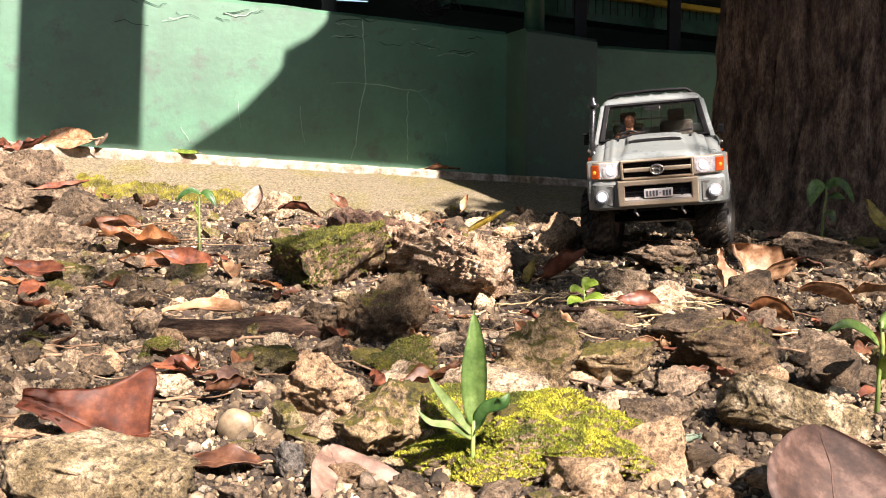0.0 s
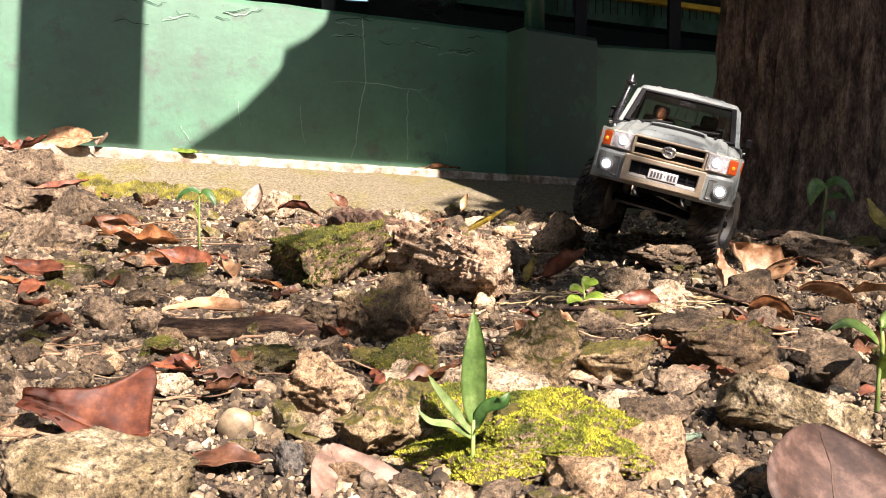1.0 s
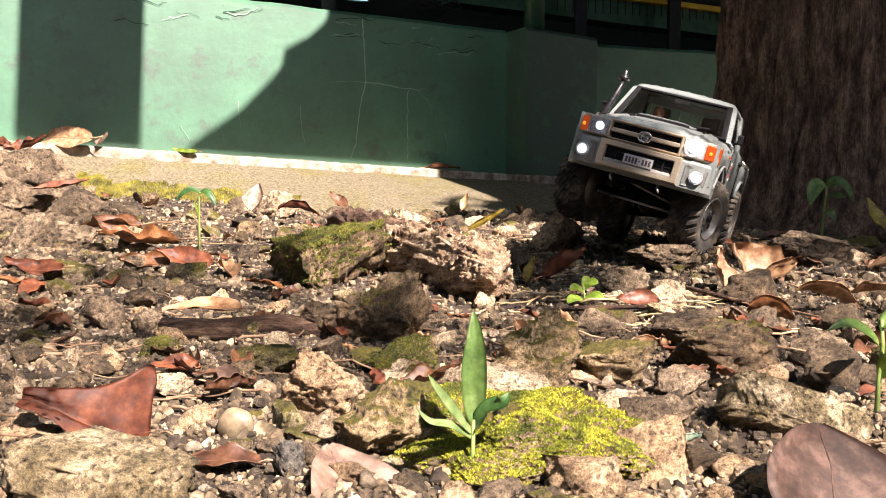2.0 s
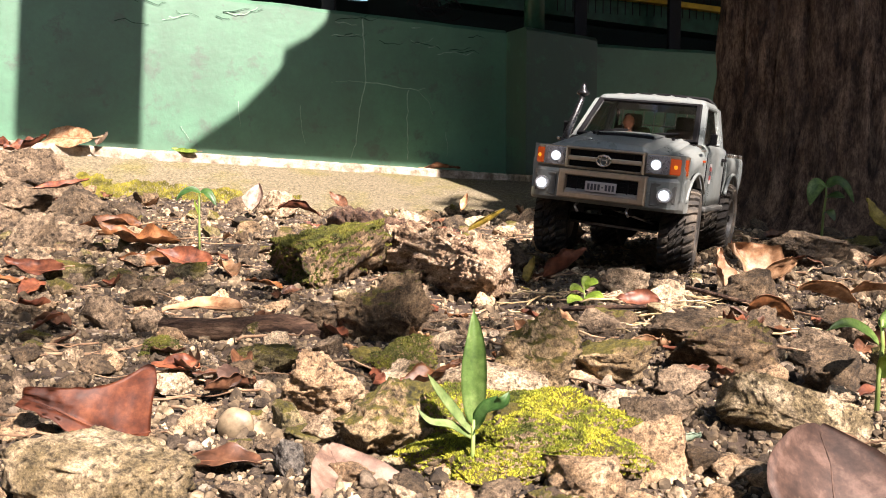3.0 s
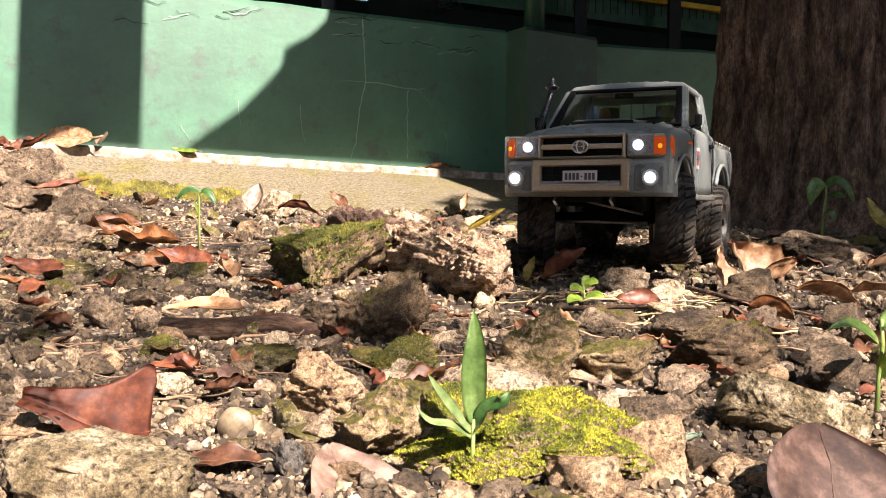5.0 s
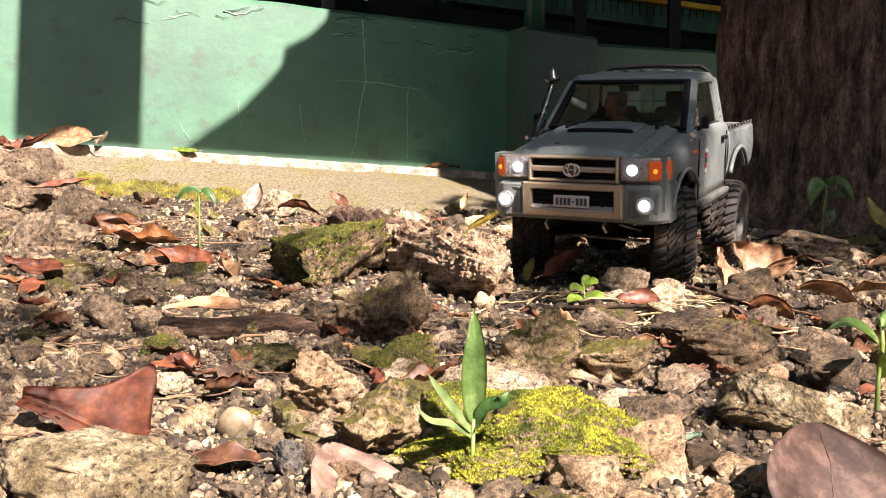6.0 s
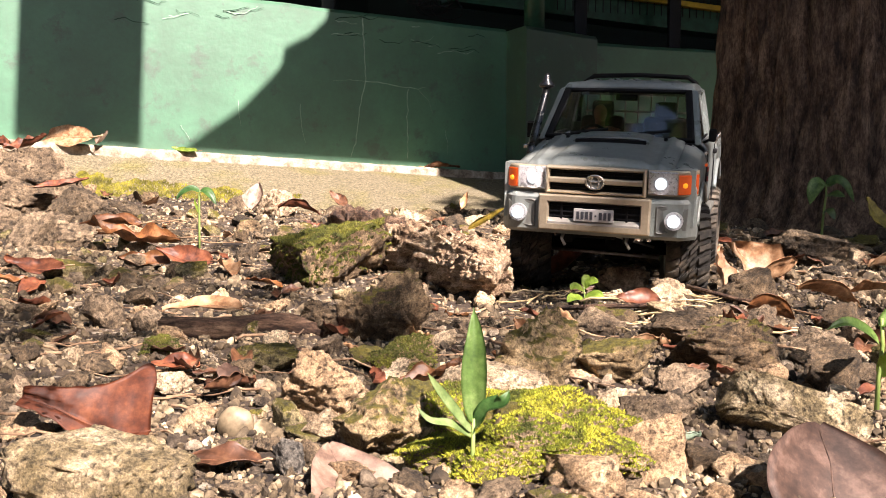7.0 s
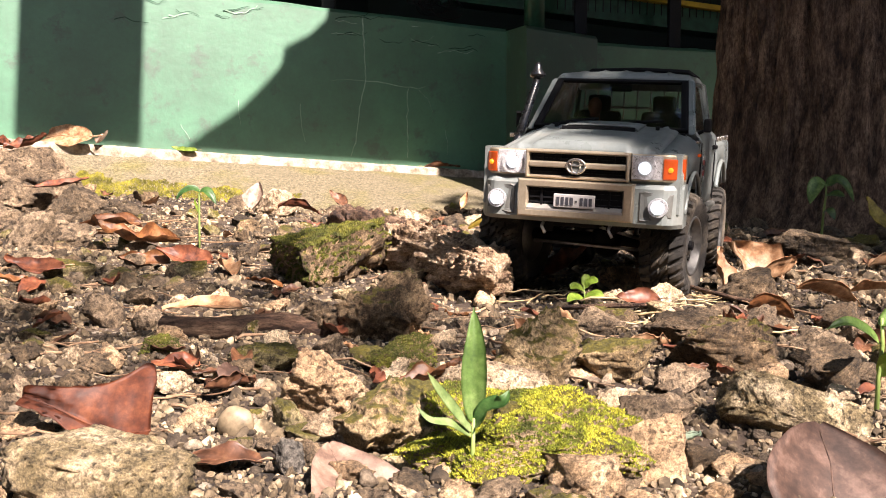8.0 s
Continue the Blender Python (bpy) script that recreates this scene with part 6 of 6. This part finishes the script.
def build_front():
    bumper = part("front_bumper", nose_strip(-0.0965, 0.0965, 0.0765, 0.1165, 0, 0.030, 48, 0.004), PAINT, car, smooth=False)
    bm = bmesh.new()
    frame_ring(bm, 0.0545, 0.0815, 0.1168, 0.0448, 0.0890, 0.1092, -0.0975, -0.083)
    part("bumper_frame", bm, BRONZE, bumper, "bronze rectangular bumper frame")
    bm = bmesh.new()
    prism(bm, [(-0.0972, 0.0880), (-0.0972, 0.0900), (-0.0925, 0.0935), (-0.0880, 0.0935), (-0.0880, 0.0880)], -0.0450, 0.0450)
    part("lower_lip", bm, LIP, bumper, "bright silver lower lip")
    bm = bmesh.new()
    box(bm, -0.0455, -0.0912, 0.0895, 0.0455, -0.0890, 0.1090)
    part("air_intake", bm, BLACK, bumper)
    for k in range(3):
        bm = bmesh.new()
        box(bm, -0.0445, -0.0930, 0.0945 + 0.0050 * k, 0.0445, -0.0905, 0.0957 + 0.0050 * k)
        part("intake_bar", bm, BLACK, bumper)
    for x in (-0.032, 0.032):
        bm = bmesh.new()
        box(bm, x - 0.001, -0.0935, 0.0915, x + 0.001, -0.0905, 0.1085)
        part("intake_bar", bm, BLACK, bumper)
    bm = bmesh.new()
    box(bm, -0.0190, -0.0985, 0.0920, 0.0200, -0.0968, 0.1045, 0.0006)
    plate = part("number_plate", bm, PLATE_WHITE, bumper, "white plate with dark bars")
    for k in range(8):
        x = -0.0160 + k * 0.0043 + (0.0006 if k > 3 else 0)
        bm = bmesh.new()
        hz = 0.0016 if k == 4 else 0.0074
        box(bm, x, -0.0992, 0.0980 - hz / 2, x + (0.0018 if k == 4 else 0.0028), -0.0984, 0.0980 + hz / 2)
        part("plate_bar", bm, PLATE_INK, plate)
    for s in (-1, 1):
        bm = bmesh.new()
        y = bumper_y(0.074)
        outer = [(0.0590, 0.0830), (0.0590, 0.1095), (0.0630, 0.1110), (0.0890, 0.1085), (0.0880, 0.0870), (0.0640, 0.0825)]
        rings = []
        for k, o in ((1.0, -0.0003), (0.93, -0.0014), (0.86, -0.0008), (0.70, -0.0002)):
            rings.append([bm.verts.new((s * (0.0745 + (px - 0.0745) * k), bumper_y(0.0745 + (px - 0.0745) * k) + o, 0.0968 + (pz - 0.0968) * k)) for px, pz in outer])
        for a, b in zip(rings, rings[1:]):
            for i in range(6):
                bm.faces.new((a[i], a[(i + 1) % 6], b[(i + 1) % 6], b[i]))
        bm.faces.new(rings[-1])
        part("lamp_recess", bm, PAINT_DARK, bumper)
        bm = bmesh.new()
        disc(bm, s * 0.0765, y + 0.002, 0.0965, 0.0088, 0.0062)
        fog = part("fog_lamp", bm, REFLECTOR, bumper, smooth=False)
        bm = bmesh.new()
        disc(bm, s * 0.0765, y - 0.0042, 0.0965, 0.0058, 0.0016)
        part("lens", bm, LAMP_ON, fog, "glowing white fog lamp")
    # grille
    bm = bmesh.new()
    w = 0.0490
    frame_ring(bm, w, 0.1180, 0.1448, w - 0.0036, 0.1208, 0.1412, -0.0945, -0.081)
    box(bm, -w + 0.003, -0.0938, 0.1282, w - 0.003, -0.084, 0.1338, 0.0012)
    grille = part("grille", bm, BRONZE, car, "bronze radiator grille with black slots")
    bm = bmesh.new()
    box(bm, -w, -0.0865, 0.1185, w, -0.080, 0.1440)
    part("grille_mesh", bm, BLACK, grille)
    for z in (0.1235, 0.1258, 0.1365, 0.1390):
        bm = bmesh.new()
        box(bm, -w + 0.004, -0.0885, z - 0.0004, w - 0.004, -0.0862, z + 0.0004)
        part("slat", bm, BLACK, grille)
    for x in (-0.034, -0.017, 0.017, 0.034):
        bm = bmesh.new()
        box(bm, x - 0.0007, -0.0888, 0.1350, x + 0.0007, -0.0862, 0.1410)
        part("slat", bm, BLACK, grille)
    bm = bmesh.new()
    for i in range(3):
        rx, rz, r = ((0.0088, 0.0066, 0.0011), (0.0040, 0.0062, 0.0008), (0.0064, 0.0026, 0.0008))[i]
        dz = (0, 0, 0.0028)[i]
        pipe(bm, [(rx * math.cos(a), -0.0955, 0.1305 + dz + rz * math.sin(a)) for a in np.linspace(0, 2 * math.pi, 25)], r, 6)
    emblem = part("emblem", bm, CHROME, grille, "oval silver emblem", smooth=True)
    bm = bmesh.new()
    r = bmesh.ops.create_cone(bm, cap_ends=True, segments=24, radius1=1, radius2=1, depth=1)
    for v in bm.verts:
        v.co = Vector((v.co.x * 0.0086, -0.0940 + v.co.z * 0.0016, 0.1305 + v.co.y * 0.0064))
    part("emblem_back", bm, PAINT_DARK, grille)
    bm = bmesh.new()
    box(bm, -0.094, -0.080, 0.090, 0.094, -0.060, 0.145)
    part("nose_panel", bm, PAINT, car)
    # lamps
    for s in (-1, 1):
        a, b = (0.0500, 0.0960) if s > 0 else (-0.0960, -0.0500)
        lamp = part("headlamp", nose_strip(a, b, 0.1195, 0.1440, -0.0030, 0.012, 30, 0.0015), BRONZE, car)
        i0, i1 = (0.0505, 0.0778) if s > 0 else (-0.0778, -0.0505)
        part("lamp_housing", nose_strip(i0, i1, 0.1210, 0.1428, -0.0022, 0.004, 16, 0.001), REFLECTOR, lamp, "silver lamp housing")
        o0, o1 = (0.0790, 0.0963) if s > 0 else (-0.0963, -0.0790)
        ind = part("indicator", nose_strip(o0, o1, 0.1215, 0.1405, -0.0015, 0.006, 16, 0.001), ORANGE, lamp, "orange turn indicator")
        y = bumper_y(0.0625)
        bm = bmesh.new()
        rod(bm, (s * 0.0625, y + 0.006, 0.1316), (s * 0.0625, y - 0.0006, 0.1316), 0.0100, 0.0106, 24)
        part("bezel", bm, REFLECTOR, lamp)
        bm = bmesh.new()
        disc(bm, s * 0.0625, y, 0.1316, 0.0056, 0.0020, 24)
        part("lens", bm, HEAD_ON, lamp, "glowing white headlamp")
        part("lamp_cover", nose_strip(i0, i1, 0.1215, 0.1422, 0.0012, 0.0010, 16, 0.0004), LENS, lamp, "clear plastic cover").visible_shadow = False
        bm = bmesh.new()
        bmesh.ops.create_icosphere(bm, subdivisions=2, radius=0.0026, matrix=Matrix.Translation((s * 0.0850, bumper_y(0.085) + 0.0015, 0.1305)))
        part("bulb", bm, ORANGE_ON, ind, smooth=True)


def build_inside():
    bm = bmesh.new()
    box(bm, -0.078, 0.052, 0.120, 0.078, 0.075, 0.160, 0.004)
    part("dashboard", bm, SEAT, car)
    bm = bmesh.new()
    box(bm, -0.080, 0.052, 0.092, 0.080, 0.204, 0.098)
    part("cab_floor", bm, BLACK, car)
    for x in (-0.038, 0.038):
        bm = bmesh.new()
        box(bm, x - 0.026, 0.120, 0.098, x + 0.026, 0.170, 0.128, 0.006)
        box(bm, x - 0.026, 0.165, 0.110, x + 0.026, 0.182, 0.182, 0.006)
        box(bm, x - 0.013, 0.166, 0.180, x + 0.013, 0.178, 0.200, 0.004)
        part("seat", bm, SEAT, car)
    bm = bmesh.new()
    pipe(bm, [(-0.036 + 0.016 * math.cos(a), 0.092 + 0.004 * math.sin(a), 0.160 + 0.014 * math.sin(a)) for a in np.linspace(0, 2 * math.pi, 25)], 0.0018, 6)
    rod(bm, (-0.036, 0.074, 0.150), (-0.036, 0.092, 0.160), 0.002)
    part("steering_wheel", bm, BLACK, car, smooth=True)
    # a plain doll
    bm = bmesh.new()
    bmesh.ops.create_icosphere(bm, subdivisions=3, radius=0.0094, matrix=Matrix.Translation((-0.036, 0.140, 0.186)) @ Matrix.Diagonal((0.85, 0.95, 1.15, 1)))
    rod(bm, (-0.036, 0.142, 0.166), (-0.036, 0.140, 0.178), 0.006)
    box(bm, -0.057, 0.138, 0.128, -0.015, 0.160, 0.170, 0.008)
    pipe(bm, [(-0.055, 0.146, 0.165), (-0.060, 0.125, 0.150), (-0.050, 0.100, 0.160)], 0.005, 8)
    pipe(bm, [(-0.017, 0.146, 0.165), (-0.012, 0.125, 0.150), (-0.022, 0.100, 0.160)], 0.005, 8)
    part("doll", bm, DOLL, car, "plain brown plastic doll", smooth=True)
    bm = bmesh.new()
    box(bm, -0.012, 0.098, 0.203, 0.012, 0.102, 0.210, 0.001)
    part("rear_view_mirror", bm, BLACK, car)


def build_chassis():
    axles = []
    for s in (-1, 1):
        bm = bmesh.new()
        box(bm, s * 0.026, -0.070, 0.066, s * 0.034, 0.365, 0.080, 0.001)
        part("frame_rail", bm, BLACK, car)
    bm = bmesh.new()
    box(bm, -0.030, 0.02, 0.058, 0.030, 0.12, 0.085, 0.004)
    part("gearbox", bm, BLACK, car)
    bm = bmesh.new()
    box(bm, -0.092, -0.05, 0.084, -0.060, 0.20, 0.090)
    box(bm, 0.060, -0.05, 0.084, 0.092, 0.20, 0.090)
    box(bm, -0.062, -0.075, 0.086, 0.062, 0.20, 0.092)
    part("underbody", bm, BLACK, car)
    for y in (FRONT_AXLE, REAR_AXLE):
        bm = bmesh.new()
        rod(bm, (-0.070, y, AXLE_Z), (0.070, y, AXLE_Z), 0.0065, n=12)
        ax = part("axle", bm, BLACK, car, smooth=True)
        axles.append(ax)
        bm = bmesh.new()
        bmesh.ops.create_icosphere(bm, subdivisions=3, radius=0.019, matrix=Matrix.Translation((0.014, y, AXLE_Z)) @ Matrix.Diagonal((0.85, 1.0, 1.0, 1)))
        rod(bm, (0.014, y, AXLE_Z), (0.014, y + (0.035 if y == 0 else -0.035), AXLE_Z + 0.006), 0.009, 0.006)
        part("differential", bm, BLACK, ax, smooth=True)
        for s in (-1, 1):
            bm = bmesh.new()
            rod(bm, (s * 0.052, y + 0.010, AXLE_Z), (s * 0.045, y + 0.022, 0.108), 0.0055, n=12)
            rod(bm, (s * 0.052, y + 0.010, AXLE_Z), (s * 0.048, y + 0.016, 0.085), 0.0030, n=10)
            part("shock_absorber", bm, PAINT_DARK, car, smooth=True)
            bm = bmesh.new()
            rod(bm, (s * 0.040, y, AXLE_Z - 0.006), (s * 0.028, y + (0.11 if y == 0 else -0.11), 0.066), 0.0025, n=8)
            part("suspension_link", bm, STEEL, car, smooth=True)
    bm = bmesh.new()
    rod(bm, (-0.058, -0.020, AXLE_Z - 0.004), (0.058, -0.020, AXLE_Z - 0.006), 0.0017, n=8)
    part("steering_rod", bm, STEEL, car, "bright steel steering rod", smooth=True)
    bm = bmesh.new()
    rod(bm, (-0.045, -0.014, 0.078), (0.052, -0.016, AXLE_Z + 0.004), 0.0015, n=8)
    part("drag_link", bm, STEEL, car, smooth=True)
    bm = bmesh.new()
    box(bm, -0.030, -0.066, 0.070, 0.018, -0.040, 0.084, 0.002)
    part("winch_servo", bm, BLACK, car)
    for x in (-0.032, 0.032):
        bm = bmesh.new()
        pipe(bm, [(x, -0.078, 0.077), (x, -0.088, 0.072), (x + 0.004, -0.090, 0.066)], 0.0016, 6)
        part("tow_hook", bm, STEEL, car, smooth=True)
    return axles[1]


def wheel_meshes():
    """The tyre with its lugs, the rim and the hub, about the x axis; the outer side is +x."""
    count, n = 27, 27 * 18
    step = 2 * math.pi / count
    xs = [-0.0215, -0.0205, -0.0190] + list(np.linspace(-0.0172, 0.0172, 33)) + [0.0190, 0.0205, 0.0215]

    def raised(x, a):
        """Height of the tread blocks over the carcass."""
        s, e = (1 if x > 0 else -1), abs(x)
        for lo, hi, half, skew, shift in ((0.0096, 0.03, 0.066, 9, 0.5 if s > 0 else 0.0), (0.0006, 0.0084, 0.054, 22, 0.75 if s > 0 else 0.25)):
            if lo < e < hi:
                d = (a - shift * step + s * skew * (e - (lo + min(hi, 0.0215)) / 2)) % step
                return 0.0034 if min(d, step - d) < half else 0.0
        return 0.0
    verts, faces = [], []
    sides = [(0.0222, 0.0415), (0.0208, 0.0350), (0.0185, 0.0290)]
    for i in range(n):
        a = 2 * math.pi * i / n
        ring = [(-x, r) for x, r in sides[::-1]]
        for x in xs:
            e = abs(x) / 0.0215
            ring.append((x, 0.0497 - 0.0048 * e ** 4 + raised(x, a)))
        ring += sides
        verts += [(x, r * math.cos(a), r * math.sin(a)) for x, r in ring]
    m = len(xs) + 6
    for i in range(n):
        k = (i + 1) % n
        for j in range(m - 1):
            faces.append((i * m + j, k * m + j, k * m + j + 1, i * m + j + 1))
    tyre = mesh_of("tyre", verts, faces, RUBBER, False)
    bm = bmesh.new()
    prof = [(0.0185, 0.0300), (0.0200, 0.0285), (0.0190, 0.0268), (0.0120, 0.0255), (0.0105, 0.0200), (0.0125, 0.0140), (0.0120, 0.0105), (0.0150, 0.0090), (0.0150, 0.0), ]
    rings = []
    for x, r in prof[:-1]:
        rings.append([bm.verts.new((x, r * math.cos(2 * math.pi * i / 40), r * math.sin(2 * math.pi * i / 40))) for i in range(40)])
    for a, b in zip(rings, rings[1:]):
        for i in range(40):
            bm.faces.new((a[i], a[(i + 1) % 40], b[(i + 1) % 40], b[i]))
    bm.faces.new(rings[-1])
    back = [bm.verts.new((-0.0185, 0.0292 * math.cos(2 * math.pi * i / 40), 0.0292 * math.sin(2 * math.pi * i / 40))) for i in range(40)]
    for i in range(40):
        bm.faces.new((rings[0][i], rings[0][(i + 1) % 40], back[(i + 1) % 40], back[i]))
    bm.faces.new(back)
    rim = finish(bm, "rim", RIM, True)
    bm = bmesh.new()
    rod(bm, (0.012, 0, 0), (0.0185, 0, 0), 0.0055, 0.0045, 12)
    hub = finish(bm, "hub_cap", BLACK)
    bm = bmesh.new()
    rod(bm, (0, 0, 0), (0.0025, 0, 0), 0.0016, n=6)
    nut = finish(bm, "wheel_nut", STEEL)
    bm = bmesh.new()
    rod(bm, (-0.0004, 0, 0), (0.0012, 0, 0), 0.0030, n=12)
    hole = finish(bm, "rim_hole", BLACK)
    return tyre, rim, hub, nut, hole


def build_wheels():
    tyre, rim, hub, nut, hole = wheel_meshes()
    wheels = []
    for y in (FRONT_AXLE, REAR_AXLE):
        for s in (-1, 1):
            w = new("wheel")
            w.parent = car
            flip = Matrix.Identity(4) if s > 0 else pose(0, 0, 0, 0, 0, 180)
            for me, name in ((tyre, "tyre"), (rim, "rim"), (hub, "hub_cap")):
                o = part(name, me, None, w)
                o.matrix_basis = flip
            for i in range(6):
                a = i * math.pi / 3
                o = part("wheel_nut", nut, None, w)
                o.matrix_basis = flip @ Matrix.Translation((0.0120, 0.0105 * math.cos(a), 0.0105 * math.sin(a)))
                o = part("rim_hole", hole, None, w)
                o.matrix_basis = flip @ Matrix.Translation((0.0108, 0.0195 * math.cos(a + 0.5), 0.0195 * math.sin(a + 0.5)))
            wheels.append((w, s * 0.0815, y))
    return wheels


build_hood()
build_sides()
build_bed()
build_cab()
build_window_guard()
build_snorkel()
build_front()
build_inside()
rear_axle = build_chassis()
wheels = build_wheels()

CAR_ROWS = [
    (0.0, 0.3245, 1.4278, 0.0114, 5.2, -4.3, -11.8),
    (0.5, 0.3102, 1.3999, 0.0103, 4.0, 3.6, -13.6),
    (1.0, 0.2932, 1.3796, 0.0265, -0.2, 14.3, -15.1),
    (1.5, 0.2752, 1.3522, 0.0348, -4.9, 15.8, -21.5),
    (1.7, 0.2695, 1.3477, 0.0399, -6.6, 15.0, -22.7),
    (2.8, 0.2312, 1.2812, 0.0159, -0.4, 10.1, -23.9),
    (3.0, 0.2224, 1.2546, 0.0106, -0.9, 5.5, -25.3),
    (3.5, 0.2148, 1.2112, 0.0147, -2.0, -0.4, -22.8),
    (4.0, 0.2003, 1.1838, 0.0165, -2.4, 2.0, -23.8),
    (4.5, 0.1982, 1.1753, 0.0293, -4.1, -0.2, -24.0),
    (4.7, 0.1941, 1.1596, 0.0267, -4.2, -1.3, -23.4),
    (5.8, 0.1825, 1.1022, 0.0133, 5.4, 1.7, -29.2),
    (6.0, 0.1804, 1.0927, 0.0112, 5.8, 1.6, -27.9),
    (6.5, 0.1792, 1.0690, 0.0053, 6.6, 3.2, -23.5),
    (7.0, 0.1757, 1.0377, -0.0020, 5.0, 2.6, -18.4),
    (7.5, 0.1605, 1.0072, 0.0044, 3.2, 0.7, -21.5),
    (8.0, 0.1533, 0.9877, 0.0088, 2.4, 2.8, -21.1),
]

STEER_T, STEER = (0, 0.5, 1.0, 1.7, 2.8, 4.5, 5.8, 6.5, 7.5, 8.0), (-12, -16, -15, -20, 6, 14, 20, 16, 4, -8)


def axle_drop(x, row):
    """How far the rear suspension lets the axle down at x, so that the wheel follows the soil."""
    low = (pose(*row) @ Vector((x, REAR_AXLE, AXLE_Z))).z - TYRE_R
    return max(-0.026, min(0.006, 0.004 - low))


def motions():
    walk(car, [(t, pose(*r)) for t, *r in CAR_ROWS])
    for w, x, y in wheels:
        rows, gone, last = [], 0.0, None
        for t, *r in CAR_ROWS:
            cx, cy = r[:2]
            drop = axle_drop(x, r) if y == REAR_AXLE else 0.0
            if last:
                gone += math.hypot(cx - last[0], cy - last[1])
            last = (cx, cy)
            turn = float(np.interp(t, STEER_T, STEER)) if y == FRONT_AXLE else 0.0
            rows.append((t, pose(x, y, AXLE_Z + drop, math.degrees(gone / TYRE_R), 0, turn)))
        walk(w, rows)
    rear_rows = []
    for t, *r in CAR_ROWS:
        a, b = axle_drop(-0.0815, r), axle_drop(0.0815, r)
        tilt = math.atan2(a - b, 0.163)
        rear_rows.append((t, pose(0, 0, (a + b) / 2) @ pose(0, REAR_AXLE, AXLE_Z, 0, math.degrees(tilt)) @ pose(0, -REAR_AXLE, -AXLE_Z)))
    walk(rear_axle, rear_rows)


motions()
